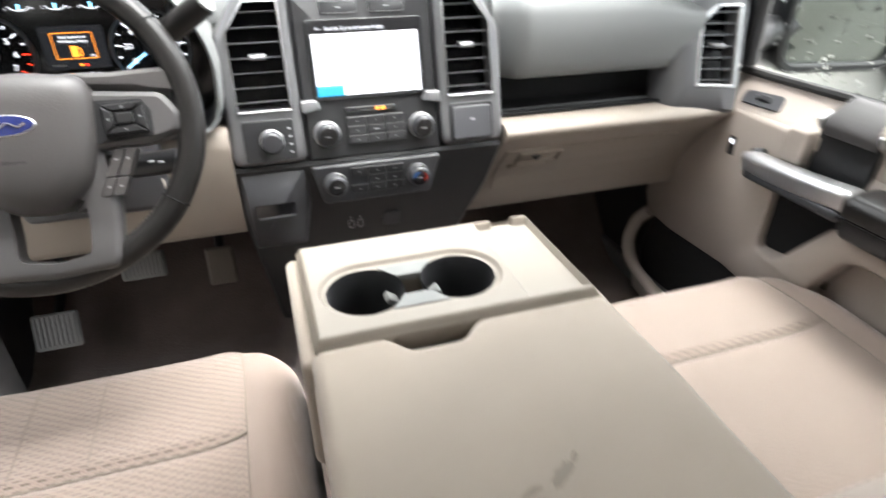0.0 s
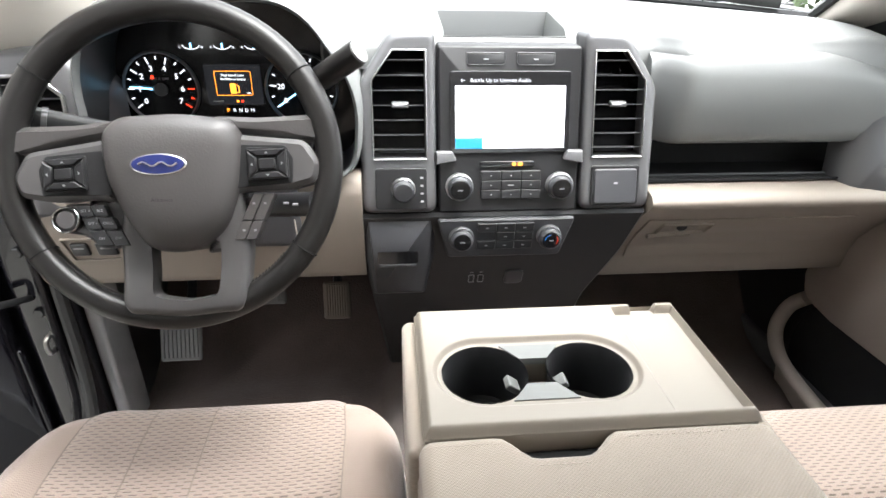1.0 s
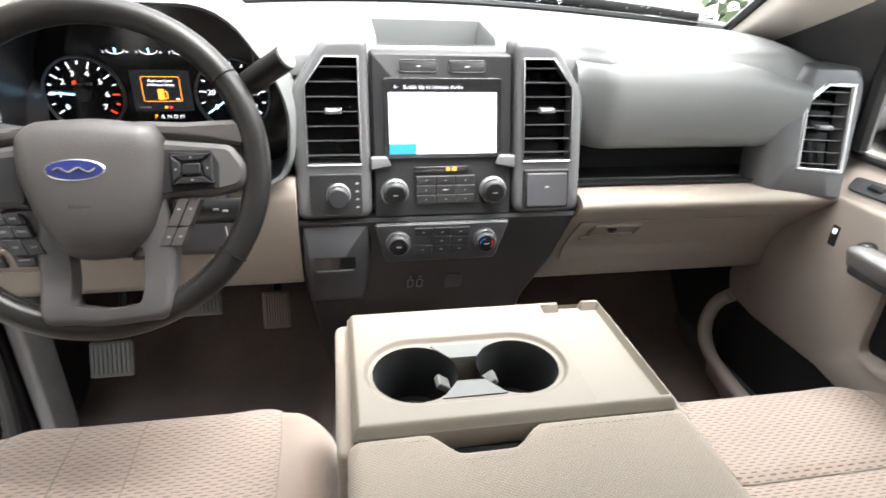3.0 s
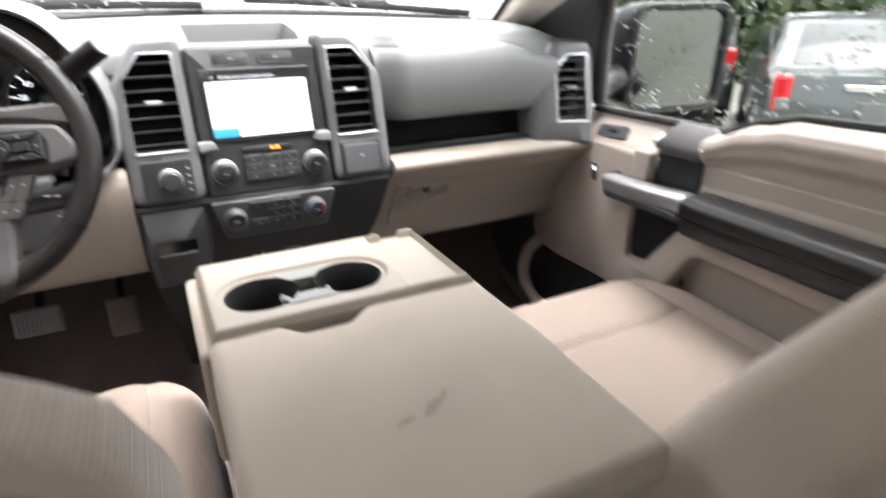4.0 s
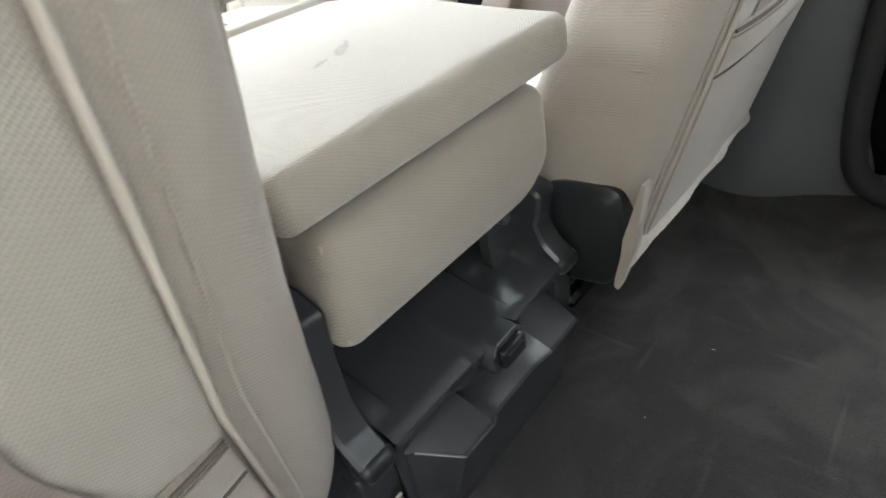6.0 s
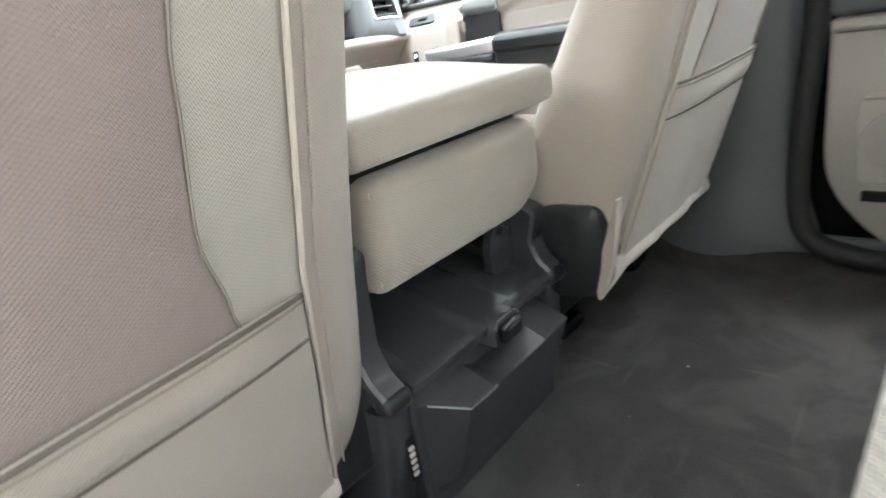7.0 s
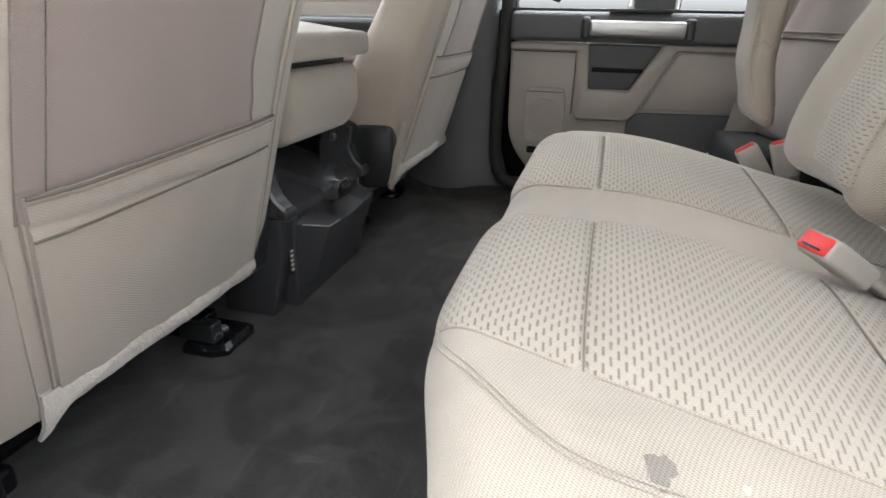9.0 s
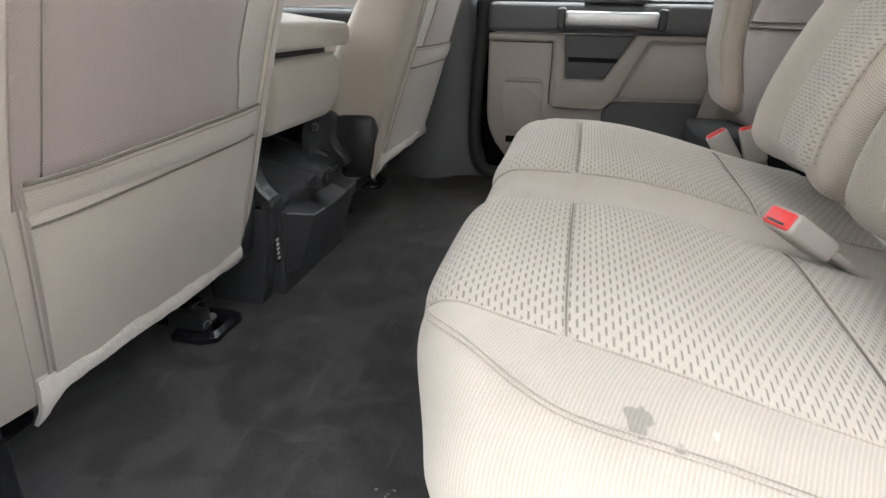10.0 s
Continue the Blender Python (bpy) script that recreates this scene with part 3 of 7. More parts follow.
part("tray_wall", loft([[Vector((p.x * k, mid_y + (p.y - mid_y) * k, p.z - d)) for p in tray_ring] for k, d in ((1.012, -0.0012), (1.0, -0.0016), (0.985, 0.002), (0.95, 0.040))], cap=False), dash_grey, dash, "grey walls of the open dash tray", smooth=50)
part("tray_mat", sheet(lambda s, t: (lerp(-0.096, 0.096, s), lerp(tray_ring[0].y + 0.002, tray_ring[20].y - 0.002, t), lerp(0.757, 0.776, t)), 6, 6, (0, 0, -0.003)), stack_grey, dash, "dark grey mat in the dash tray")


def upper_face(s, t):
    x = lerp(0.2365, 0.66, s ** 1.6)
    z, y = [(0.782, 1.125), (0.775, 1.103), (0.762, 1.09), (0.74, 1.083), (0.70, 1.083), (0.655, 1.088), (0.635, 1.096), (0.627, 1.113), (0.623, 1.19)][round(t * 8)]
    return (x, y + 0.045 * sstep(0.290, 0.2365, x), z - 0.006 * sstep(0.75, 0.782, z) * sstep(0.31, 0.28, x) - 0.03 * sstep(0.5, 0.66, x) * sstep(0.70, 0.78, z))


part("upper_panel", sheet(upper_face, 24, 8, (0, 0.03, 0)), dash_grey, dash, "grey soft upper passenger panel", smooth=60)
part("shelf_recess", block(0.22, 0.66, 1.19, 1.21, 0.55, 0.65, 0.004), mat_black, dash, "black recessed shelf")
part("shelf_mat", sheet(lambda s, t: (lerp(0.222, 0.655, s), lerp(1.092, 1.19, t), 0.5665 + 0.004 * sstep(0.12, 0.0, t)), 8, 20, (0, 0, -0.004)), mat_black, dash, "ribbed black shelf mat")
part("shelf_ridge", tube([(x, 1.118, 0.569) for x in (0.225, 0.44, 0.65)], 0.0028, 8), black, dash)


def lower_face(x0, x1, prof):
    k = len(prof) - 1
    return lambda s, t: (lerp(x0(prof[round(t * k)][1]), x1, s), prof[round(t * k)][0], prof[round(t * k)][1])


LOWER = [(1.20, 0.562), (1.072, 0.562), (1.056, 0.5605), (1.045, 0.557), (1.039, 0.551), (1.0375, 0.545), (1.041, 0.5385), (1.050, 0.530), (1.064, 0.5185), (1.085, 0.50), (1.13, 0.45), (1.155, 0.415), (1.167, 0.38), (1.172, 0.340), (1.19, 0.328), (1.24, 0.326)]
part("lower_panel", sheet(lower_face(lambda z: 0.2375 - 0.097 * sstep(0.47, 0.38, z), 0.745, LOWER), 10, len(LOWER) - 1, (0, 0.03, -0.01)), dash_beige, dash, "beige lower passenger panel and ledge", smooth=50)
# lid line and handle of the glove compartment lie on the slope below the ledge
GLO = lambda u, v, w: Vector((u, 1.085 + (0.50 - v) * 0.90 - w * 0.74, v - w * 0.67))
glove_y = lambda v: line_at([(z, y) for y, z in reversed(LOWER[9:14])], v)
glove = part("glove_door", sheet(lambda s, t: (lerp(0.262, 0.655, s), glove_y(lerp(0.385, 0.496, t)) - 0.004, lerp(0.385, 0.496, t)), 8, 24, (0, 0.006, 0.002)), dash_beige, dash, "beige glove compartment door", smooth=50)
part("handle", frame_plate(soften([(0.292, 0.458), (0.388, 0.458), (0.388, 0.490), (0.292, 0.490)], 0.004), 0.004, 0.0085, 0.0015, GLO), dash_beige, glove)
part("handle_lip", plate(soften([(0.282, 0.447), (0.366, 0.447), (0.366, 0.454), (0.282, 0.454)], 0.002), 0.010, 0.002, GLO), dash_beige, glove)
lockg = disc(0.009, 0.008, 16)
part("lock", lockg.xf(Matrix.Translation(GLO(0.334, 0.474, 0.002)) @ pose(0, 0, 0, 45, 0, 0)), black, glove, "dark round lock")

# driver's side knee panel
KNEE = [(1.10, 0.60), (1.06, 0.60), (1.045, 0.59), (1.042, 0.57), (1.045, 0.53), (1.06, 0.47), (1.075, 0.42), (1.085, 0.405), (1.12, 0.40)]
part("knee_panel", sheet(lower_face(lambda z: -0.76, -0.235, KNEE), 10, len(KNEE) - 1, (0, 0.03, 0)), dash_beige, dash, "beige knee panel below the steering wheel", smooth=50)
part("column_recess", block(-0.54, -0.331, 1.03, 1.07, 0.488, 0.61, 0.015), stack_grey, dash, "dark steering column opening")
part("under_panel", block(-0.76, 0.74, 1.24, 1.66, 0.375, 0.395, 0.004), black, dash)
SWP = lambda u, v, w: Vector((u, 1.066 - (v - 0.45) * 0.25 - w, v))
sw = part("switch_panel", frame_plate(soften([(-0.703, 0.506), (-0.606, 0.506), (-0.618, 0.460), (-0.694, 0.460)], 0.006), 0.004, 0.005, 0.001, SWP), dash_beige, dash, "beige switch surround")
part("switch", plate(round_poly(-0.690, 0.472, -0.664, 0.496, 0.003), 0.006, 0.002, SWP), black, sw, "black rocker switch")
part("switch", plate(round_poly(-0.652, 0.472, -0.622, 0.496, 0.003), 0.006, 0.002, SWP), black, sw, "black rocker switch")
for x in (-0.677, -0.637):
    part("mark", plate(round_poly(x - 0.008, 0.486, x + 0.008, 0.489, 0.0008), 0.0004, 0.0001, lambda u, v, w: SWP(u, v, w + 0.006)), mark_grey, sw)

# instrument binnacle
CX, CZ = -0.435, 0.70


def hood_ring(y, off=0.0):
    """Outline of the instrument hood, seen from the seat."""
    pts = soften([(CX - 0.172 - off, CZ - 0.10), (CX + 0.19 + off, CZ - 0.10), (CX + 0.200 + off, CZ + 0.030), (CX + 0.122 + off * 0.6, CZ + 0.145 + off), (CX - 0.125 - off * 0.6, CZ + 0.145 + off), (CX - 0.172 - off, CZ + 0.06)], 0.05, 6)
    return [Vector((u, y, v)) for u, v in pts]


part("instrument_hood", loft([hood_ring(1.046, 0.0), hood_ring(1.036, 0.002), hood_ring(1.033, 0.005), hood_ring(1.038, 0.009), hood_ring(1.20, 0.015), [Vector((CX + (p.x - CX) * 0.95, 1.44, CZ + 0.06 + (p.z - CZ - 0.06) * 0.5)) for p in hood_ring(0, 0.015)]], cap=False), dash_grey, dash, "dark grey instrument hood", smooth=50)
CL = lambda u, v, w: Vector((u, 1.165 - w, v))
cluster = part("gauge_panel", plate([(p.x, p.z) for p in hood_ring(0, 0.002)], 0.004, 0.001, CL), gloss_black, dash, "black instrument cluster with lit gauges")
part("cluster_surround", loft([[Vector((p.x, 1.16, p.z)) for p in hood_ring(0)], [Vector((p.x, 1.046, p.z)) for p in hood_ring(0)]], cap=False), black, dash)
white_lit = glowing("lit_white_marks", (0.9, 0.93, 1.0), 0.26)
blue_lit = glowing("lit_blue_needle", (0.25, 0.65, 1.0), 0.6)
red_lit = glowing("lit_red_marks", (1.0, 0.05, 0.02), 0.28)
amber_lit = glowing("lit_amber", (1.0, 0.32, 0.03), 0.36)
dim_panel = glowing("display_backlight", (0.02, 0.021, 0.025), 0.10)


def gauge(cx, cz, r, numbers, a0, a1, needle_at, minor, red_from=None):
    g = part("gauge", disc(r, 0.006, 48, 0.002, r - 0.004).xf(pose(cx, 1.161, cz, 90, 0, 0)), dark_satin, cluster, "round gauge with silver ring")
    part("dial", disc(r - 0.004, 0.002, 48).xf(pose(cx, 1.161, cz, 90, 0, 0)), gloss_black, g)
    ticks, reds = Geo(), Geo()
    for i in range(minor + 1):
        a = radians(lerp(a0, a1, i / minor))
        long = i % 2 == 0
        t = block(-0.0009, 0.0009, -0.0004, 0.0004, r - (0.018 if long else 0.013), r - 0.008, 0.0002, 1).xf(pose(cx, 1.1575, cz, 0, math.degrees(a), 0))
        (reds if red_from is not None and i >= red_from else ticks).add(t)
    part("tick_marks", ticks, white_lit, g)
    if reds.v:
        part("red_marks", reds, red_lit, g)
    nums = Geo()
    for i, s in enumerate(numbers):
        a = radians(lerp(a0, a1, i / (len(numbers) - 1)))
        nums.add(text_geo(s, 0.012, lambda x, y, z: Vector((cx + (r - 0.0255) * math.sin(a) + x, 1.1575 - z, cz + (r - 0.0255) * math.cos(a) + y))))
    part("numerals", nums, white_lit, g)
    an = lerp(a0, a1, needle_at)
    part("needle", block(-0.0012, 0.0012, -0.0008, 0.0008, 0.012, r - 0.012, 0.0005, 1).xf(pose(cx, 1.154, cz, 0, an, 0)), blue_lit, g, "lit blue needle")
    part("hub_cap", disc(0.010, 0.006, 20).xf(pose(cx, 1.158, cz, 90, 0, 0)), stack_grey, g)


gauge(CX - 0.108, CZ + 0.010, 0.058, "01234567", -125, 125, 0.16, 14, 12)
part("legend", text_geo("RPM X 1000", 0.0055, lambda x, y, z: Vector((CX - 0.108 + x, 1.1575 - z, CZ + 0.026 + y))), mark_grey, cluster)
gauge(CX + 0.108, CZ + 0.010, 0.058, ["0", "20", "40", "60", "80", "100", "120"], -125, 125, 0.0, 12)
for i, (low_, high_) in enumerate(("LH", "CH", "EF")):
    cx, cz = CX - 0.053 + 0.0465 * i, CZ + 0.076
    arc = [(cx + 0.0125 * math.cos(radians(a)), 1.1595, cz - 0.006 * math.sin(radians(a))) for a in range(0, 181, 15)]
    mg = part("small_gauge", tube(arc, 0.0006, 5), white_lit, cluster)
    part("pointer", block(cx - 0.0012, cx + 0.0012, 1.158, 1.1595, cz - 0.005, cz + 0.003, 0.0004, 1), blue_lit, mg)
    for sx, word in ((-0.0165, low_), (0.0165, high_)):
        part("legend", text_geo(word, 0.0045, lambda x, y, z: Vector((cx + sx + x, 1.1585 - z, cz - 0.003 + y))), white_lit, mg)
DZ = CZ + 0.009
disp = part("display", plate(round_poly(CX - 0.040, DZ - 0.024, CX + 0.046, DZ + 0.038, 0.003), 0.003, 0.001, lambda u, v, w: Vector((u, 1.161 - w, v))), dim_panel, cluster, "small lit driver display")
DS = lambda x, y, z: Vector((x, 1.1572 - z, y))
part("display_frame", frame_plate(round_poly(CX - 0.025, DZ - 0.009, CX + 0.031, DZ + 0.029, 0.002), 0.0008, 0.0006, 0.0002, lambda u, v, w: Vector((u, 1.158 - w, v))), amber_lit, disp)
part("message_line", text_geo("Fuel Level Low", 0.0058, lambda x, y, z: DS(CX + 0.003 + x, DZ + 0.0225 + y, z)), white_lit, disp)
part("message_line", text_geo("54 Miles to Empty", 0.0052, lambda x, y, z: DS(CX + 0.003 + x, DZ + 0.0165 + y, z)), white_lit, disp)
pump = block(CX - 0.003, CX + 0.006, 1.1565, 1.158, DZ - 0.006, DZ + 0.010, 0.001, 1)
pump.add(tube([(CX + 0.0075, 1.157, DZ + 0.008), (CX + 0.0105, 1.157, DZ + 0.005), (CX + 0.0105, 1.157, DZ - 0.004), (CX + 0.007, 1.157, DZ - 0.004)], 0.0009, 5))
part("fuel_symbol", pump, amber_lit, disp)
part("message_line", text_geo("OK", 0.0045, lambda x, y, z: DS(CX + 0.025 + x, DZ - 0.005 + y, z)), white_lit, disp)
part("mileage_bar", block(CX - 0.033, CX - 0.016, 1.1568, 1.1575, DZ - 0.019, DZ - 0.0165, 0.0003, 1), mark_grey, disp)
part("warning_mark", block(CX + 0.004, CX + 0.008, 1.1568, 1.1575, DZ - 0.0195, DZ - 0.016, 0.0008, 1), amber_lit, disp)
part("warning_mark", block(CX + 0.011, CX + 0.015, 1.1568, 1.1575, DZ - 0.0195, DZ - 0.016, 0.0008, 1), red_lit, disp)
part("gear_letter", text_geo("P", 0.0090, lambda x, y, z: DS(CX - 0.012 + x, CZ - 0.0245 + y, z - 0.004)), amber_lit, cluster)
for i, word in enumerate("RNDM"):
    part("gear_letter", text_geo(word, 0.0080, lambda x, y, z: DS(CX - 0.002 + 0.0094 * i + x, CZ - 0.0245 + y, z - 0.004)), white_lit, cluster)
part("warning_light", block(CX - 0.121, CX - 0.116, 1.1565, 1.158, CZ + 0.026, CZ + 0.031, 0.001, 1), red_lit, cluster)


# air vents
def air_vent(poly, slats, tab, parent, label, to, rim=0.0024):
    v = part("air_vent", frame_plate(inset(poly, -0.0020), rim, 0.004, 0.0008, to), dark_chrome, parent, label)
    part("backing", plate(inset(poly, -0.002), 0.002, 0.0005, lambda u, w_, w: to(u, w_, w - 0.030)), jamb_black, v)
    zs = [p[1] for p in poly]
    z0, z1 = min(zs), max(zs)
    for i in range(slats):
        z = lerp(z0, z1, (i + 0.6) / (slats + 0.2))
        # the opening's width at this height
        xs = []
        for (a, b) in zip(poly, poly[1:] + poly[:1]):
            if (a[1] - z) * (b[1] - z) < 0:
                xs.append(lerp(a[0], b[0], (z - a[1]) / (b[1] - a[1])))
        if len(xs) < 2:
            continue
        x0, x1 = min(xs) + 0.001, max(xs) - 0.001
        sl = sheet(lambda s, t: to(lerp(x0, x1, s), z - 0.005 * (1 - t), lerp(-0.027, -0.004, t)), 2, 2, (0, 0.0005, -0.0018))
        blade = part("slat", sl, rubber, v)
        part("slat_edge", sheet(lambda s, t: to(lerp(x0, x1, s), z - 0.0014 + 0.0010 * t, -0.0038), 2, 1, (0, 0.0006, 0)), satin_edge, blade)
    tx, tz = tab
    part("tab", plate(round_poly(tx - 0.013, tz - 0.004, tx + 0.013, tz + 0.004, 0.002), 0.010, 0.002, lambda u, w_, w: to(u, w_, w - 0.006)), dark_satin, v, "silver slider tab")
    return v


def ring_plate(outer, inner, h, bevel, to, n=120, round_steps=1):
    """A plate with a hole: both outlines are met by rays from the hole's middle."""
    cx_ = sum(p[0] for p in inner) / len(inner)
    cy_ = sum(p[1] for p in inner) / len(inner)

    def meet(poly, a):
        d, best = (math.cos(a), math.sin(a)), 0.0
        for p, q in zip(poly, poly[1:] + poly[:1]):
            ex, ey = q[0] - p[0], q[1] - p[1]
            den = d[0] * ey - d[1] * ex
            if abs(den) < 1e-12:
                continue
            k = ((p[0] - cx_) * ey - (p[1] - cy_) * ex) / den
            m = ((p[0] - cx_) * d[1] - (p[1] - cy_) * d[0]) / den
            if k > 0 and -1e-9 <= m <= 1 + 1e-9:
                best = max(best, k)
        return (cx_ + best * d[0], cy_ + best * d[1])

    angles = sorted([2 * math.pi * i / n for i in range(n)] + [math.atan2(p[1] - cy_, p[0] - cx_) % (2 * math.pi) for p in list(inner) + list(outer)])
    at = lambda poly, w: [to(*meet(poly, a), w) for a in angles]
    edge = [at(inset(outer, bevel * (1 - math.cos(q))) if q else outer, h - bevel * (1 - math.sin(q))) for q in (math.pi / 2 * k / round_steps for k in range(round_steps + 1))]
    rings = [at(outer, 0)] + edge + [at(inner, h), at(inner, 0)]
    return loft(rings + [rings[0]], cap=False)


stack = thing("centre_stack", (0, 1.1, 0.3), "dark grey centre stack with screen, vents and controls", "control panel")
F0 = on_face(0)
back_poly = [(u * 0.95, v) for u, v in [(-0.235, 0.44), (0.22, 0.44), (0.242, 0.54), (0.230, 0.72), (0.18, 0.778), (-0.18, 0.778), (-0.230, 0.72), (-0.242, 0.54)]]
part("body", loft([[Vector((u, face_y(v) + 0.10, v)) for u, v in back_poly], [Vector((u, face_y(v) + 0.040, v)) for u, v in back_poly], [Vector((u, face_y(v) + 0.036, v)) for u, v in inset(back_poly, 0.006)]]), stack_grey, stack)
for side in (-1, 1):
    sur = soften([(side * 0.117, 0.535), (side * 0.234, 0.535), (side * 0.236, 0.725), (side * 0.185, 0.802), (side * 0.117, 0.805)], 0.016, 6)
    vp = [(side * 0.133, 0.622), (side * 0.214, 0.622), (side * 0.214, 0.735), (side * 0.182, 0.777), (side * 0.133, 0.777)]
    part("vent_surround", ring_plate(sur, vp, 0.048, 0.011, on_face(-0.044), round_steps=5), dark_satin, stack, "satin grey vent surround", smooth=50)
    part("surround_cheek", loft([[on_face(-0.044)(u, v - 0.35 * max(0.0, -w) * sstep(0.70, 0.80, v), w) for u, v in (inset(sur, -d) if d else sur)] for d, w in ((0.0, 0.006), (0.001, -0.012), (0.003, -0.045), (0.003, -0.085))], cap=False), stack_grey, stack, smooth=60)
    air_vent(vp, 7, (side * 0.172, 0.70), stack, "tall louvred air vent in a chrome frame", on_face(0.004))
    pb = part("switch_panel", plate(round_poly(*sorted((side * 0.133, side * 0.213))[:1], 0.545, sorted((side * 0.133, side * 0.213))[1], 0.608, 0.005), 0.003, 0.001, on_face(0.004)), key_black, stack)
    if side < 0:
        part("knob", disc(0.017, 0.018, 28, 0.003).xf(Matrix.Translation(F0(-0.170, 0.577, 0.006)) @ pose(0, 0, 0, 90, 0, 0)), stack_grey, pb, "round drive mode knob")
        part("knob_ring", disc(0.019, 0.006, 28, 0.001, 0.017).xf(Matrix.Translation(F0(-0.170, 0.577, 0.006)) @ pose(0, 0, 0, 90, 0, 0)), satin, pb)
        for i in range(4):
            part("mark", plate(round_poly(-0.143, 0.592 - 0.012 * i, -0.138, 0.595 - 0.012 * i, 0.001), 0.0006, 0.0002, on_face(0.007)), mark_grey, pb)
    else:
        part("button", plate(round_poly(0.138, 0.55, 0.208, 0.603, 0.004), 0.003, 0.001, on_face(0.007)), stack_grey, pb)
        part("mark", plate(round_poly(0.170, 0.580, 0.177, 0.583, 0.001), 0.0005, 0.0002, on_face(0.010)), mark_grey, pb)
part("bezel", plate(soften([(-0.113, 0.535), (0.113, 0.535), (0.113, 0.783), (-0.113, 0.783)], 0.006), 0.044, 0.003, on_face(-0.044)), key_black, stack)
scr = part("screen", plate(round_poly(-0.095, 0.628, 0.095, 0.748, 0.004), 0.002, 0.0005, F0), gloss_black, stack, "lit touch screen with a white page")
screen_white = glowing("screen_white", (0.93, 0.95, 1.0), 0.4)
screen_cyan = glowing("screen_cyan", (0.02, 0.42, 0.75), 0.2)
part("page", plate([(-0.087, 0.635), (0.087, 0.635), (0.087, 0.727), (-0.087, 0.727)], 0.0006, 0.0002, on_face(0.002)), screen_white, scr)
part("tile", plate([(-0.087, 0.635), (-0.044, 0.635), (-0.044, 0.651), (-0.087, 0.651)], 0.0006, 0.0002, on_face(0.0026)), screen_cyan, scr)
part("headline", text_geo("Buckle Up to Unmute Audio", 0.0082, lambda x, y, z: F0(-0.016 + x, 0.7345 + y, 0.0026 + z)), white_lit, scr)
part("headline", text_geo("←", 0.009, lambda x, y, z: F0(-0.075 + x, 0.7345 + y, 0.0026 + z)), white_lit, scr)
part("page_mark", text_geo("0", 0.011, lambda x, y, z: F0(-0.079 + x, 0.697 + y, 0.0045 + z)), stack_grey, scr)
part("page_mark", plate(round_poly(0.046, 0.675, 0.048, 0.677, 0.0005), 0.0004, 0.0001, on_face(0.0026)), stack_grey, scr)
for x0, x1 in ((-0.068, -0.010), (0.010, 0.068)):
    bt = part("button", plate(soften([(x0, 0.772), (x0, 0.760), (x0 + 0.004, 0.757), (x1 - 0.004, 0.757), (x1, 0.760), (x1, 0.772)], 0.002), 0.0015, 0.0006, F0), black, stack)
    part("button_edge", frame_plate(soften([(x0 - 0.001, 0.774), (x0 - 0.001, 0.759), (x0 + 0.003, 0.756), (x1 - 0.003, 0.756), (x1 + 0.001, 0.759), (x1 + 0.001, 0.774)], 0.002), 0.0007, 0.0018, 0.0003, F0), dark_satin, bt)
    part("mark", plate(round_poly((x0 + x1) / 2 - 0.004, 0.7635, (x0 + x1) / 2 + 0.004, 0.7655, 0.0008), 0.0004, 0.0001, on_face(0.0016)), mark_grey, bt)
for side in (-1, 1):
    part("corner_tab", plate(soften([(side * 0.118, 0.612), (side * 0.085, 0.618), (side * 0.092, 0.632), (side * 0.118, 0.632)], 0.003), 0.008, 0.002, F0), dark_satin, stack)
slot = part("disc_slot", plate(round_poly(-0.048, 0.607, 0.040, 0.615, 0.003), 0.002, 0.0006, F0), gloss_black, stack)
part("lamp", plate(round_poly(0.004, 0.608, 0.010, 0.614, 0.002), 0.001, 0.0003, on_face(0.002)), amber_lit, slot)
part("lamp", plate(round_poly(0.013, 0.608, 0.021, 0.614, 0.002), 0.001, 0.0003, on_face(0.002)), amber_lit, slot)


def dial_knob(x, z, r, to, parent, ring=satin, label=""):
    m = Matrix.Translation(to(x, z, 0.0)) @ pose(0, 0, 0, 90, 0, 0)
    k = part("knob", disc(r, 0.020, 36, 0.003).xf(m), stack_grey, parent, label)
    part("knob_ring", disc(r + 0.0025, 0.010, 36, 0.001, r).xf(m), ring, k)
    part("knob_face", disc(r * 0.78, 0.0012, 32, 0.0004).xf(m @ Matrix.Translation((0, 0, 0.020))), gloss_black, k)
    part("mark", block(-0.004, 0.004, -0.001, 0.001, 0.0212, 0.0216, 0.0001, 1).xf(m), mark_grey, k)
    return k


dial_knob(-0.081, 0.578, 0.0195, F0, stack, label="round volume knob with silver ring")
dial_knob(0.081, 0.578, 0.0195, F0, stack, label="round tuning knob with silver ring")
for r_ in range(3):
    for c in range(3):
        x0, x1 = -0.046 + 0.0325 * c, -0.046 + 0.0325 * c + 0.0318
        z0 = 0.558 + 0.0145 * r_
        b = part("button", plate(round_poly(x0, z0, x1, z0 + 0.0139, 0.0012), 0.004, 0.001, F0), key_black, stack)
        part("mark", plate(round_poly((x0 + x1) / 2 - (0.005 if c == 1 and r_ == 1 else 0.0012), z0 + 0.006, (x0 + x1) / 2 + (0.005 if c == 1 and r_ == 1 else 0.0012), z0 + 0.0075, 0.0004), 0.0004, 0.0001, on_face(0.004)), mark_grey, b)
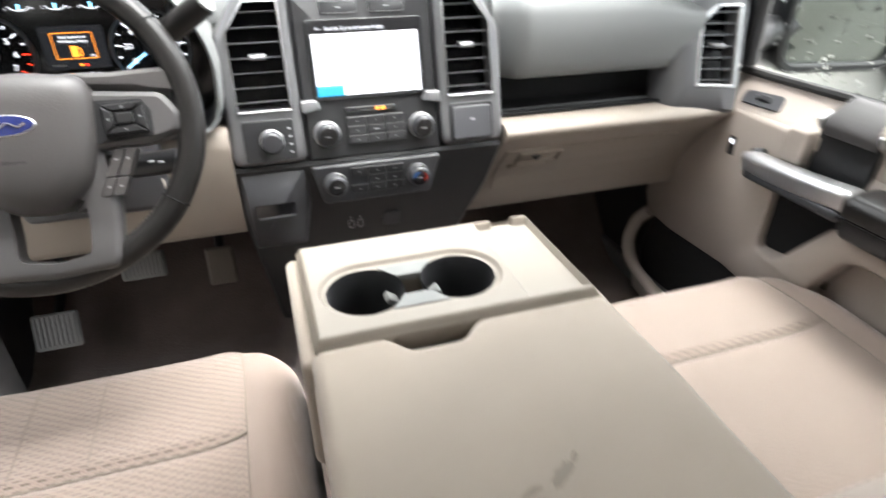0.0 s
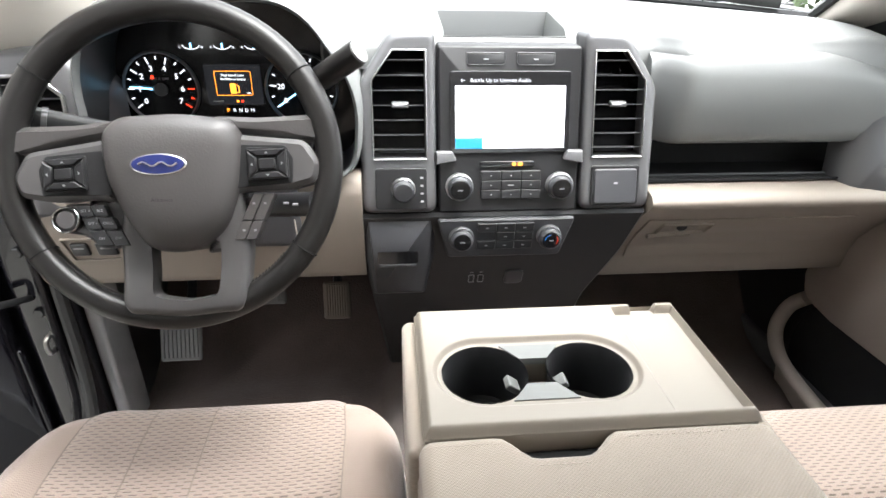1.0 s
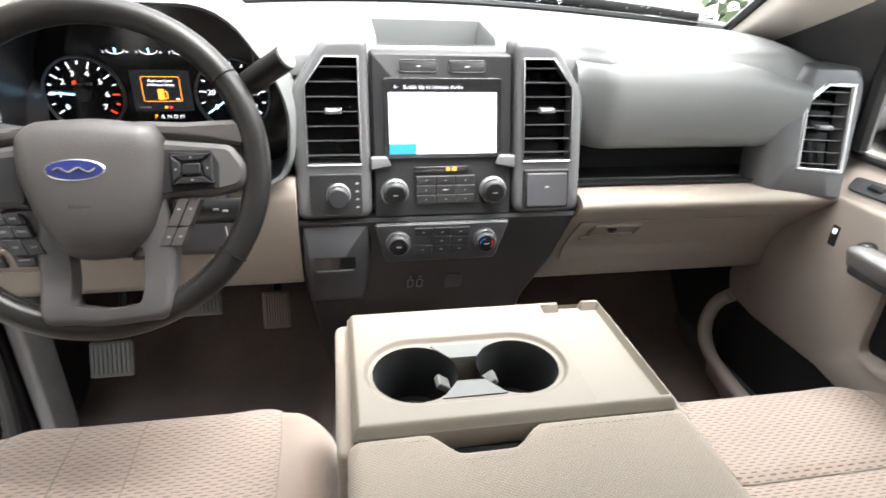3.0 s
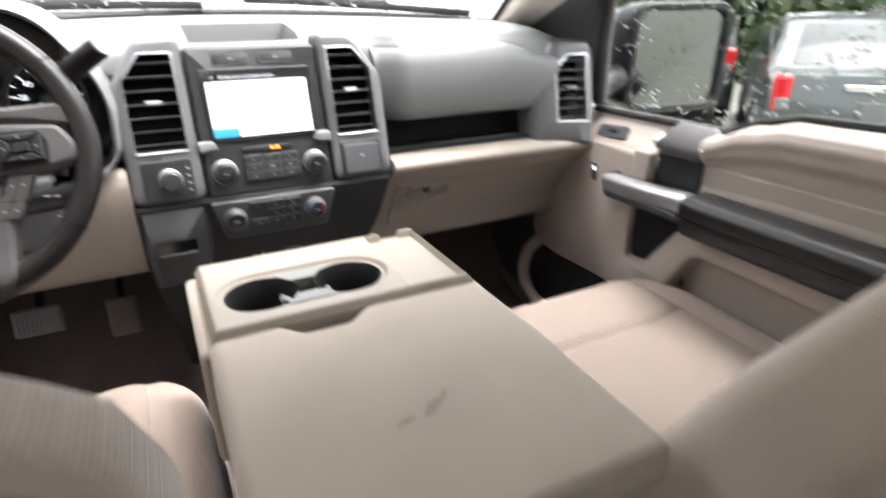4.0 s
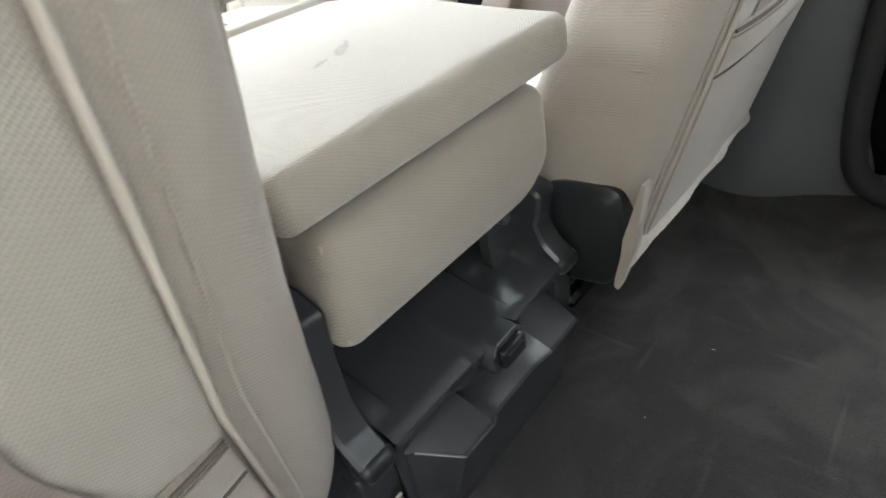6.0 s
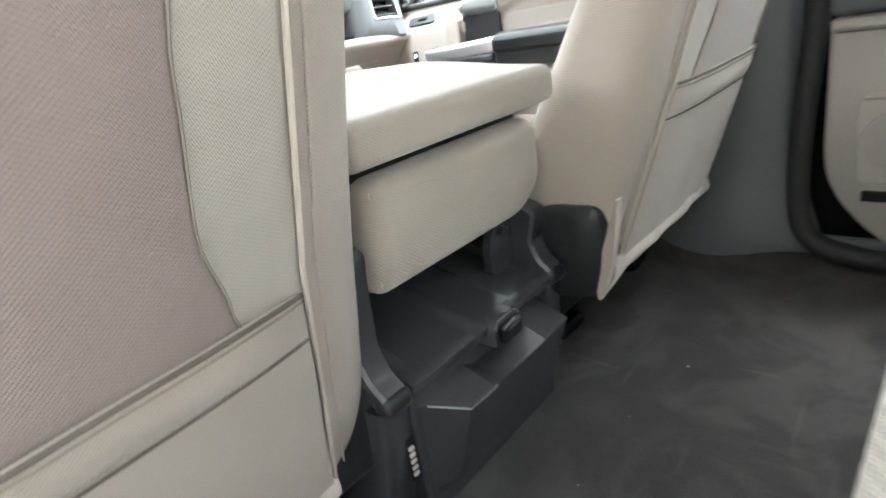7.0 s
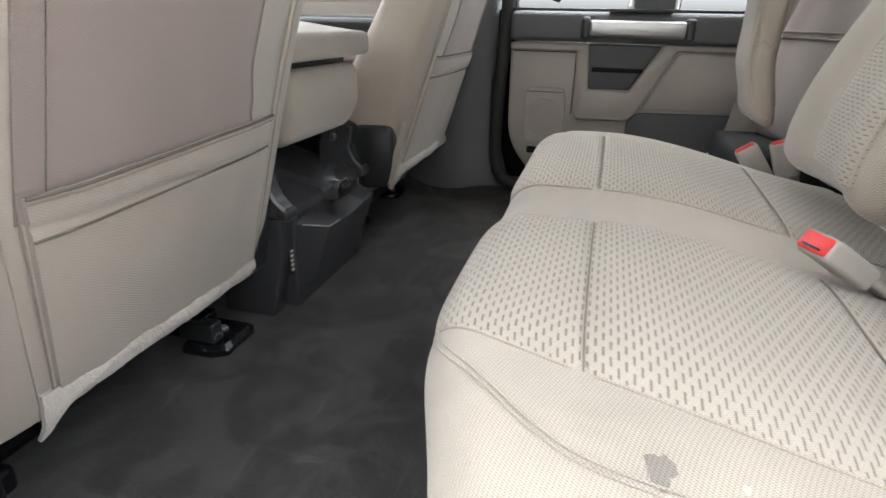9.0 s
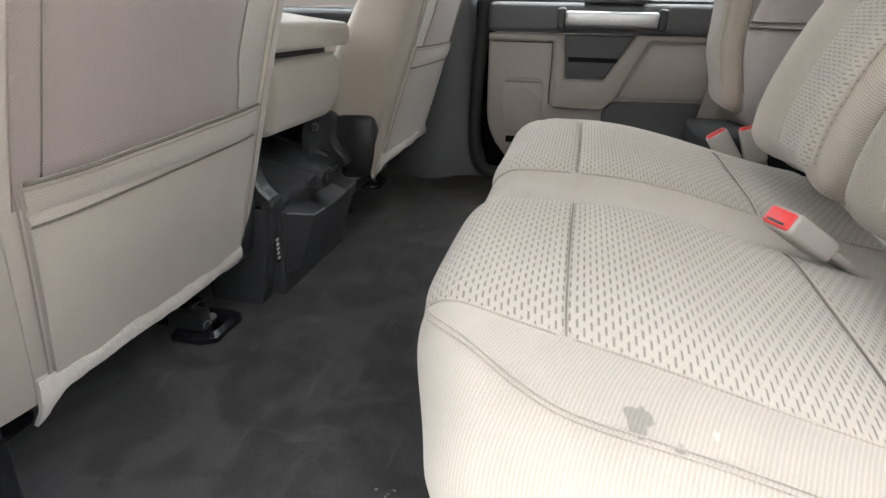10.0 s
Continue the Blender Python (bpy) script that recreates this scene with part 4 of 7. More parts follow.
# climate controls
CLM = lambda u, v, w: Vector((u, 1.050 + (0.50 - v) * 0.10 - w, v))
clim = part("climate_panel", plate(soften([(-0.116, 0.527), (-0.098, 0.454), (0.092, 0.454), (0.112, 0.527)], 0.008), 0.014, 0.003, lambda u, v, w: CLM(u, v, w - 0.008)), stack_grey, stack, "dark climate control panel")
C1 = lambda u, v, w: CLM(u, v, w + 0.006)
dial_knob(-0.077, 0.494, 0.018, C1, clim, dark_satin)
kn = dial_knob(0.069, 0.494, 0.018, C1, clim, dark_satin, label="round temperature knob marked blue to red")
for a0, mat in ((100, glowing("lit_blue_mark", (0.05, 0.3, 0.9), 0.10)), (-40, glowing("dim_red_mark", (1.0, 0.05, 0.02), 0.10))):
    part("colour_arc", tube([C1(0.069 + 0.0105 * math.cos(radians(a)), 0.494 + 0.0105 * math.sin(radians(a)), 0.0215) for a in range(a0, a0 + 81, 10)], 0.0006, 5), mat, kn)
for r_ in range(3):
    for c in range(3):
        x0 = -0.050 + 0.031 * c
        z0 = 0.471 + 0.0165 * r_
        if r_ == 1 and c == 0:
            continue
        b = part("button", plate(round_poly(x0, z0, x0 + 0.0304, z0 + 0.0158, 0.0012), 0.004, 0.001, C1), black, clim)
        part("mark", plate(round_poly(x0 + 0.0125, z0 + 0.0065, x0 + 0.0175, z0 + 0.0085, 0.0006), 0.0004, 0.0001, lambda u, v, w: C1(u, v, w + 0.004)), mark_grey, b)
LOWP = lambda u, v, w: Vector((u, 1.10 + (0.44 - v) * 0.35 - w, v))
low = part("lower_fascia", plate(soften([(-0.20, 0.12), (0.150, 0.12), (0.175, 0.33), (0.216, 0.44), (0.235, 0.535), (-0.24, 0.535), (-0.235, 0.40)], 0.01), 0.03, 0.006, lambda u, v, w: LOWP(u, v, w - 0.01)), black, stack)
BIN = lambda u, v, w: Vector((u, 1.050 + 0.10 * (0.535 - v) - w, v))
part("side_bin", plate(soften([(-0.224, 0.372), (-0.233, 0.45), (-0.2345, 0.5325), (-0.118, 0.5325), (-0.120, 0.45), (-0.134, 0.372)], 0.008), 0.045, 0.008, lambda u, v, w: BIN(u, v, w - 0.045)), stack_grey, stack, "dark column below the vent with a slot", smooth=50)
part("bin_slot", plate(round_poly(-0.214, 0.440, -0.147, 0.464, 0.003), 0.002, 0.0005, BIN), gloss_black, stack)
part("bin_lip", plate(round_poly(-0.212, 0.434, -0.149, 0.440, 0.002), 0.004, 0.0015, BIN), stack_grey, stack)
for i in range(2):
    us = part("usb_port", frame_plate(round_poly(-0.054 + 0.017 * i, 0.373, -0.043 + 0.017 * i, 0.393, 0.003), 0.0016, 0.002, 0.0004, lambda u, v, w: LOWP(u, v, w + 0.021)), mark_grey, stack)
    part("port_mark", plate(round_poly(-0.0515 + 0.017 * i, 0.398, -0.0455 + 0.017 * i, 0.400, 0.0006), 0.001, 0.0003, lambda u, v, w: LOWP(u, v, w + 0.021)), mark_grey, us)
part("socket", plate(round_poly(0.012, 0.368, 0.046, 0.402, 0.008), 0.004, 0.0015, lambda u, v, w: LOWP(u, v, w + 0.0205)), stack_grey, stack, "capped power socket")

# end vents
for side in (-1, 1):
    to_end = (lambda sd: lambda u, v, w: Vector((sd * (u - 0.014 + w * 0.25), face_y(v) - 0.012 - w + (u - 0.69) * -0.25, v)))(side)
    sp = soften([(0.615, 0.555), (0.750, 0.545), (0.768, 0.74), (0.760, 0.775), (0.672, 0.775), (0.628, 0.725)], 0.012)
    vp = [(0.662, 0.600), (0.738, 0.598), (0.745, 0.745), (0.70, 0.745), (0.668, 0.715)]
    part("vent_surround", ring_plate(sp, vp, 0.06, 0.008, lambda u, v, w: to_end(u, v, w - 0.06)), dark_satin, dash, "satin grey end vent surround", smooth=50)
    air_vent(vp, 7, (0.705, 0.672), dash, "louvred end air vent in a chrome frame", to_end, 0.0055)


# ---- steering wheel, stalks, pedals ----
WC, WT = Vector((-0.436, 0.862, 0.688)), 25.0
WM = Matrix.Translation(WC) @ pose(0, 0, 0, 90 - WT, 0, 0)   # local x right, y up the wheel, z towards the driver


def wl(g):
    return g.xf(WM)


wheel = thing("steering_wheel", WC, "black leather steering wheel with airbag cover and buttons", "steering wheel")
R0 = 0.176
rim_pts = [(R0 * math.cos(2 * math.pi * i / 72), R0 * math.sin(2 * math.pi * i / 72), 0) for i in range(72)]
part("rim", wl(tube(rim_pts, 0.0155, 14, closed=True, flat=1.12)), leather, wheel, "worn black leather rim")
for a in (35, 145, 215, 325):
    seam = [((R0 + 0.0160 * math.cos(2 * math.pi * i / 20)) * math.cos(radians(a)), (R0 + 0.0160 * math.cos(2 * math.pi * i / 20)) * math.sin(radians(a)), 0.0178 * math.sin(2 * math.pi * i / 20)) for i in range(20)]
    part("rim_seam", wl(tube(seam, 0.0008, 5, closed=True)), mat_black, wheel)
st = Geo()
for i in range(60):
    a = radians(220 + 100 * i / 60)
    st.add(block(-0.0008, 0.0008, -0.0025, 0.0025, -0.0006, 0.0006, 0.0003, 1).xf(pose(0.1615 * math.cos(a), 0.1615 * math.sin(a), 0.006, 0, 0, math.degrees(a) + 30)))
part("stitching", wl(st), rubber, wheel)


def hl(g):
    """Hub parts sit a little below the rim's middle."""
    return g.xf(WM @ Matrix.Translation((0, -0.012, 0)))


def sl(g):
    """Side spokes sit lower still; the wheel is turned a little."""
    return g.xf(WM @ pose(0.002, -0.0190, 0, 0, 0, 2.2))


hub = soften([(-0.068, 0.0456), (-0.049, 0.0617), (0.018, 0.0652), (0.0736, 0.0583), (0.0828, 0.0365), (0.0782, -0.0187), (0.0649, -0.0614), (0.0392, -0.0848), (0.0059, -0.0908), (-0.0233, -0.0854), (-0.0492, -0.0429), (-0.0659, 0.0004)], 0.016, 4)
rings = []
for k, (sc, z) in enumerate(((1.0, -0.03), (1.0, 0.012), (0.97, 0.024), (0.88, 0.033), (0.70, 0.039), (0.45, 0.042), (0.2, 0.043))):
    rings.append([Vector((0.004 + (u - 0.004) * sc, v * sc, z)) for u, v in hub])
part("airbag_cover", hl(loft(rings)), wheel_plastic, wheel, "charcoal grained airbag cover", smooth=60)
bd = [(0.0295 * math.cos(2 * math.pi * i / 40), 0.0118 * math.sin(2 * math.pi * i / 40)) for i in range(40)]
emb = part("emblem", hl(plate([(u, v + 0.006) for u, v in bd], 0.003, 0.001, lambda u, v, w: Vector((u, v, 0.0405 + w)))), chrome, wheel, "oval blue emblem with chrome edge")
blue_badge = surface("blue_badge", (0.010, 0.017, 0.095), 0.25, coat=0.5, bump=0.0)
part("emblem_face", hl(plate([(u * 0.92, v * 0.86 + 0.006) for u, v in bd], 0.0012, 0.0003, lambda u, v, w: Vector((u, v, 0.043 + w)))), blue_badge, emb)
wave = [(-0.020 + 0.040 * i / 24, 0.006 + 0.0022 * math.sin(i * 0.55), 0.0446) for i in range(25)]
part("emblem_line", hl(tube(wave, 0.0011, 5)), chrome, emb)
part("cover_mark", hl(text_geo("AIRBAG", 0.0065, lambda x, y, z: Vector((0.002 + x, -0.032 + y, 0.0420 + z)))), mat_black, wheel)
part("cover_mark", hl(plate(round_poly(-0.006, -0.042, 0.006, -0.0385, 0.001), 0.0006, 0.0002, lambda u, v, w: Vector((u, v, 0.0405 + w)))), mat_black, wheel)
grey_spoke = surface("grey_spoke_plastic", (0.050, 0.048, 0.049), 0.38, vary=0.06, grain=1200, bump=0.12)
for side in (-1, 1):
    sp = soften([(side * 0.058, 0.048), (side * 0.150, 0.036), (side * 0.166, 0.010), (side * 0.160, -0.012), (side * 0.125, -0.020), (side * 0.085, -0.018), (side * 0.060, -0.024)], 0.008)
    spoke = part("spoke", sl(plate(sp, 0.028, 0.006, lambda u, v, w: Vector((u, v, -0.010 + w)))), grey_spoke, wheel, "grey side spoke with buttons")
    part("spoke_cover", sl(plate(soften([(side * 0.050, 0.068), (side * 0.100, 0.064), (side * 0.166, 0.066), (side * 0.174, 0.034), (side * 0.150, 0.0375), (side * 0.056, 0.050)], 0.005), 0.026, 0.006, lambda u, v, w: Vector((u, v, -0.010 + w - 0.006 * sstep(0.10, 0.17, abs(u)))))), wheel_plastic, wheel, "grained band over the spoke")
    part("pad_well", sl(plate(soften([(side * 0.062, 0.0345), (side * 0.128, 0.0305), (side * 0.136, 0.016), (side * 0.134, -0.0125), (side * 0.062, -0.0150)], 0.003), 0.0020, 0.0006, lambda u, v, w: Vector((u, v, 0.0172 + w)))), mat_black, spoke)
    part("spoke_web", hl(plate(soften([(side * 0.050, -0.028), (side * 0.094, -0.030), (side * 0.074, -0.052), (side * 0.056, -0.090), (side * 0.036, -0.092)], 0.005), 0.020, 0.004, lambda u, v, w: Vector((u, v, -0.014 + w)))), grey_spoke, wheel)
    bp = part("button_pad", sl(plate(soften([(side * 0.085, 0.030), (side * 0.120, 0.0275), (side * 0.131, 0.018), (side * 0.131, -0.008), (side * 0.085, -0.010)], 0.004), 0.004, 0.001, lambda u, v, w: Vector((u, v, 0.018 + w)))), mat_black, spoke)
    cx, cy = side * 0.108, 0.010
    part("centre_button", sl(plate(round_poly(cx - 0.009, cy - 0.006, cx + 0.009, cy + 0.006, 0.002), 0.004, 0.001, lambda u, v, w: Vector((u, v, 0.022 + w)))), key_black, bp)
    for q in range(4):
        qa = [(-0.021, 0.0165), (0.021, 0.0165), (0.011, 0.0085), (-0.011, 0.0085)] if q % 2 == 0 else [(0.0215, 0.0155), (0.0215, -0.0155), (0.0115, -0.0075), (0.0115, 0.0075)]
        sg = 1 if q < 2 else -1
        part("arrow_button", sl(plate([(cx + sg * u, cy + sg * v) for u, v in qa], 0.005, 0.0015, lambda u, v, w: Vector((u, v, 0.020 + w)))), key_black, bp)
        m_ = (0, 0.0125) if q % 2 == 0 else (0.0165, 0)
        tri_ = [(-0.002, -0.001), (0.002, -0.001), (0, 0.0014)] if q % 2 == 0 else [(-0.001, 0.002), (-0.001, -0.002), (0.0014, 0)]
        part("mark", sl(plate([(cx + sg * (m_[0] + u), cy + sg * (m_[1] + v)) for u, v in tri_], 0.0003, 0.0001, lambda u, v, w: Vector((u, v, 0.0252 + w)))), mark_grey, bp)
u_out = soften([(-0.052, -0.020), (0.080, -0.020), (0.086, -0.085), (0.081, -0.145), (0.074, -0.1575), (0.012, -0.1625), (-0.046, -0.1575), (-0.053, -0.145), (-0.056, -0.085)], 0.008)
u_in = soften([(-0.022, -0.076), (0.054, -0.076), (0.053, -0.110), (0.052, -0.138), (0.016, -0.144), (-0.020, -0.138), (-0.021, -0.110), (-0.022, -0.09)], 0.009, 5)
part("lower_spoke", hl(ring_plate(u_out, u_in, 0.026, 0.009, lambda u, v, w: Vector((u, v, -0.011 + w + 0.009 * sstep(-0.10, -0.15, v))), round_steps=3)), grey_spoke, wheel, "grey U-shaped lower spoke")
# right: four tall keys; left: round toggle and six keys
for i in range(2):
    for j in range(2):
        x0, y1 = 0.0915 + 0.0124 * i - 0.0138 * j, -0.0255 - 0.0308 * j
        dx, dy = (0.0132, 0.0298) if j == 0 else (0.0085, 0.0205)
        key = part("key", hl(plate(soften([(x0, y1), (x0 + 0.0118, y1 + 0.0005), (x0 + 0.0118 - dx, y1 - dy), (x0 - dx, y1 - dy)], 0.0024), 0.018, 0.0008, lambda u, v, w: Vector((u, v, -0.002 + w)))), wheel_plastic, wheel)
        mx, my = x0 + 0.0059 - dx * 0.42, y1 - dy * (0.36 if j == 0 else 0.5)
        part("mark", hl(plate(round_poly(mx - 0.0016, my - 0.0012, mx + 0.0016, my + 0.0012, 0.0006), 0.0003, 0.0001, lambda u, v, w: Vector((u, v, 0.0162 + w)))), mark_grey, key)
part("toggle", hl(disc(0.0125, 0.02, 28, 0.003).at(-0.111, -0.0505, -0.004)), grey_spoke, wheel, "round ringed toggle")
part("toggle_ring", hl(disc(0.0148, 0.021, 28, 0.0015, 0.0128).at(-0.111, -0.0505, -0.004)), dark_chrome, wheel)
LEGEND = (("SET +", "RES"), ("SET -", "CNCL"), ("ON", "OFF"))
for i in range(2):
    for j in range(3):
        left, y1, y2, slant, wide = ((-0.100, -0.035, -0.0475, 0.0055, 0.0152), (-0.0940, -0.0487, -0.0615, 0.0058, 0.0165), (-0.0870, -0.0635, -0.0805, 0.0095, 0.0176))[j]
        x0 = left + wide * i
        key = part("key", hl(plate(soften([(x0, y1), (x0 + wide - 0.0008, y1), (x0 + wide + slant - 0.0008, y2), (x0 + slant, y2)], 0.0022), 0.018, 0.0007, lambda u, v, w: Vector((u, v, -0.002 + w)))), black, wheel)
        part("legend", hl(text_geo(LEGEND[j][i], 0.0042, lambda x, y, z: Vector((x0 + (wide + slant) / 2 + x, (y1 + y2) / 2 + y, 0.0162 + z)), 0.0002)), mark_grey, key)
part("key_bezel", hl(plate(soften([(-0.129, -0.042), (-0.112, -0.032), (-0.070, -0.032), (-0.050, -0.060), (-0.038, -0.083), (-0.078, -0.084), (-0.096, -0.069), (-0.126, -0.062)], 0.005), 0.012, 0.003, lambda u, v, w: Vector((u, v, -0.006 + w)))), dark_satin, wheel)

column = thing("steering_column", (-0.436, 0.95, 0.6), "black steering column shroud with stalks", "steering column")
part("shroud", wl(rbox(0.11, 0.12, 0.20, 0.03, 4).at(0, -0.01, -0.13)), mat_black, column)
part("wiper_stalk", tube(smooth_line([(-0.49, 0.93, 0.70), (-0.56, 0.925, 0.715), (-0.63, 0.90, 0.738)], 6), 0.0125, 12, flat=1.1, taper=lambda t: 0.75 + 0.35 * t), black, column, "black wiper stalk")
part("stalk_ring", tube([(-0.588, 0.916, 0.724), (-0.593, 0.914, 0.7257)], 0.0148, 14), dark_satin, column)
part("tilt_lever", tube(smooth_line([(-0.40, 0.99, 0.583), (-0.345, 0.965, 0.591), (-0.292, 0.940, 0.602)], 6), 0.0145, 12, flat=1.2), key_black, column, "black lever with small symbols")
for i in range(2):
    part("mark", block(-0.334 + 0.013 * i, -0.327 + 0.013 * i, 0.938 - 0.006 * i, 0.941 - 0.006 * i, 0.6025, 0.6055, 0.0005, 1), mark_grey, column)
shift = [(-0.315, 1.0, 0.62), (-0.297, 0.985, 0.69), (-0.272, 0.956, 0.765), (-0.240, 0.940, 0.788)]
lev = part("shift_lever", tube(smooth_line(shift, 8), 0.0085, 12), black, column, "black column shift lever")
part("shift_knob", tube([lerp(Vector(shift[2]), Vector(shift[3]), t) for t in (-0.15, 0.0, 0.6, 1.2, 1.5)], 0.0155, 18, taper=lambda t: 0.75 if t < 0.1 else 1.0), leather, lev)
part("knob_end", tube([lerp(Vector(shift[2]), Vector(shift[3]), t) for t in (1.5, 1.56)], 0.0140, 18), pedal_rubber, lev)
part("tag_cord", tube(smooth_line([(-0.328, 0.972, 0.565), (-0.325, 0.965, 0.54), (-0.322, 0.962, 0.515)], 5), 0.0012, 5), fleece, column, "thin white cord")


dusty_rubber = surface("dusty_brown_rubber", (0.15, 0.125, 0.105), 0.7, grain=500, bump=0.3)


def pedal(name, cx, cy, cz, w, h, lean, label, ribs, mat):
    p = thing(name, (cx, cy, cz), label, "pedal")
    m = pose(cx, cy, cz, -lean, 0, 0)
    part("plate", rbox(w, 0.014, h, 0.006, 3).xf(m), mat, p)
    for i in range(ribs):
        x = lerp(-w / 2 + 0.008, w / 2 - 0.008, i / (ribs - 1))
        part("rib", block(x - 0.0022, x + 0.0022, -0.011, -0.005, -h / 2 + 0.008, h / 2 - 0.004, 0.0015, 1).xf(m), mat, p)
    part("arm", tube(smooth_line([m @ Vector((0, 0.01, h / 2 - 0.02)), m @ Vector((0, 0.08, h / 2 + 0.08)), (cx, cy + 0.16, 0.42)], 5), 0.010, 8), black, p)
    return p


pedal("parking_brake_pedal", -0.645, 1.25, 0.155, 0.085, 0.075, 25, "ribbed grey parking brake pedal above the carpet", 9, pedal_rubber)
pedal("brake_pedal", -0.462, 1.28, 0.260, 0.086, 0.056, 20, "ribbed dark brake pedal behind the wheel", 10, pedal_rubber)
pedal("accelerator_pedal", -0.311, 1.27, 0.238, 0.058, 0.082, 18, "ribbed brown-grey accelerator pedal", 9, dusty_rubber)


# ---- front seats ----
def over_edge(t, flat, r, reach):
    """Arc length t past a flat run: how far forward, how far down and the slope angle over a rounded edge."""
    if t <= flat:
        return t, 0.0, 0.0
    a = min((t - flat) / r, reach)
    return flat + r * math.sin(a), r * (1 - math.cos(a)), a


def with_uv(g, nu, nv, width, length):
    """Lays the cloth flat on a grid made by sheet(), in metres."""
    g.uv = [(width * i / nu, length * j / nv) for j in range(nv + 1) for i in range(nu + 1)]
    return g


def front_seat(cx, yb, cy, mirror, name, label, lift):
    """cx: middle; yb: depth of the rear face at the foot; mirror: +1 when the console is on the right-hand side; lift: raises the map pocket."""
    seat = thing(name, (cx, yb + 0.25, 0.0), label, "seat", "front seats")
    W, LH, TH, RR = 0.262, 0.285, 0.085, 0.055
    CS = 0.085 if mirror > 0 else 0.110

    def cush(p):
        x, y, z = p
        s = clampf((y + LH) / (2 * LH))
        edge = abs(x) / W
        top = sstep(-0.07, 0.05, z)
        wx = x * (1 - 0.035 * sstep(0.80, 1.0, s)) * (1 + 0.04 * (1 - top)) + (0.010 if mirror > 0 else 0.0)
        zz = z + top * (0.024 * sstep(0.60, 0.86, edge) * sstep(1.0, 0.7, s) - 0.008 * (1 - sstep(0.4, 0.75, edge)))
        zz += 0.022 * s * top
        return (cx + wx, cy + y - 0.022 * sstep(0.70, 1.0, edge) * sstep(0.7, 1, s), 0.205 + zz)

    part("cushion", rbox(2 * W, 2 * LH, 2 * TH, RR, 6, (20, 16, 3)).map(cush), cloth_front, seat, "beige cloth seat cushion", smooth=60)

    def ins(s, t, out=0.0):
        x, y = lerp(-0.184, 0.184, s), lerp(-0.24, LH + 0.012, t)
        yy, drop, a = over_edge(y, LH - RR, RR, 1.25)
        q = Vector(cush((x, yy, TH - drop)))
        groove = 0.009 * math.exp(-((y - CS) / 0.007) ** 2)
        crown = 0.010 * (1 - (2 * s - 1) ** 10) * (1 - clampf(1 - t * 9) ** 2) + 0.0015 - groove * (1 - (2 * s - 1) ** 10) + out
        return q + Vector((0, math.sin(a), math.cos(a))) * crown

    part("insert", with_uv(sheet(ins, 60, 100, (0, -0.004, -0.010)), 60, 100, 0.368, LH + 0.252), cloth_front_insert, seat, "slotted cloth seat insert", smooth=60)
    for sx in (0.0, 1.0):
        part("edge_seam", tube([ins(sx, t / 40, 0.0005) for t in range(41)], 0.0008, 6), seam_brown, seat)
    part("cross_seam", tube([ins(s / 24, (CS + 0.24) / (LH + 0.252), 0.002) for s in range(25)], 0.0014, 6), seam_brown, seat)
    if mirror > 0:
        for sx in (0.49, 0.255):
            part("long_seam", tube([ins(sx, t / 40, -0.0002) for t in range(25, 41)], 0.0011, 5), seam_brown, seat)

    # backrest: lofted upwards, leaning back, thinner towards the top
    lean = 0.30
    wide = 0.014 if mirror > 0 else 0.0
    HW = [(0.108, 0.250), (0.125, 0.264 + 0.7 * wide), (0.17, 0.268 + wide), (0.28, 0.270 + wide), (0.42, 0.264 + 0.5 * wide), (0.60, 0.262), (0.68, 0.260), (0.725, 0.250), (0.757, 0.228), (0.780, 0.190), (0.795, 0.13), (0.803, 0.05)]
    HD = [(0.108, 0.05), (0.125, 0.085), (0.3, 0.102), (0.5, 0.076), (0.64, 0.050), (0.73, 0.038), (0.785, 0.024), (0.803, 0.008)]
    EX = 0.40

    def back_point(h, a):
        w, d = line_at(HW, h), line_at(HD, h)
        c, s = math.cos(a), math.sin(a)
        x = w * math.copysign(abs(c) ** EX, c)
        y = d * math.copysign(abs(s) ** EX, s)
        return Vector((cx + x, yb - lean * (h - 0.15) + d + y, h + lift))

    hs = [0.108, 0.112, 0.117, 0.125, 0.14, 0.17, 0.2, 0.25, 0.3, 0.35, 0.4, 0.45, 0.5, 0.55, 0.6, 0.64, 0.67, 0.69, 0.71, 0.725, 0.742, 0.757, 0.769, 0.780, 0.788, 0.795, 0.800, 0.803]
    part("backrest", loft([[back_point(h, 2 * math.pi * (i + 0.5) / 72) for i in range(72)] for h in hs]), cloth_shell, seat, "beige cloth backrest", smooth=60, uv=TALL_UV)

    def rear(x, h, out=0.0):
        """A place on the rear face."""
        w, d = line_at(HW, h), line_at(HD, h)
        k = clampf(abs(x) / max(w, 0.01), 0, 0.998)
        y = -d * (1 - k ** (2 / EX)) ** (EX / 2)
        return Vector((cx + x, yb - lean * (h - 0.15) + d + y - out, h + lift))

    PZ = 0.383

    # head panel, upper field and the map pocket below it
    def head(s, t):
        z = lerp(0.662, 0.792, t)
        hw = line_at(HW, z) * 0.965
        return rear(lerp(-hw, hw, s), z, 0.0015 + 0.003 * (1 - (2 * s - 1) ** 6) * (1 - (2 * t - 1) ** 6))

    part("head_panel", sheet(head, 36, 18, (0, 0.006, 0)), cloth_back, seat, "taupe cloth head panel, darkened to show shade", smooth=60)
    part("head_seam", tube([rear(lerp(-0.243, 0.243, i / 40), 0.660, 0.0035) for i in range(41)], 0.0016, 5), seam_brown, seat)

    rim = [(0.668 + 0.10 * i / 14, 0.945) for i in range(15)]
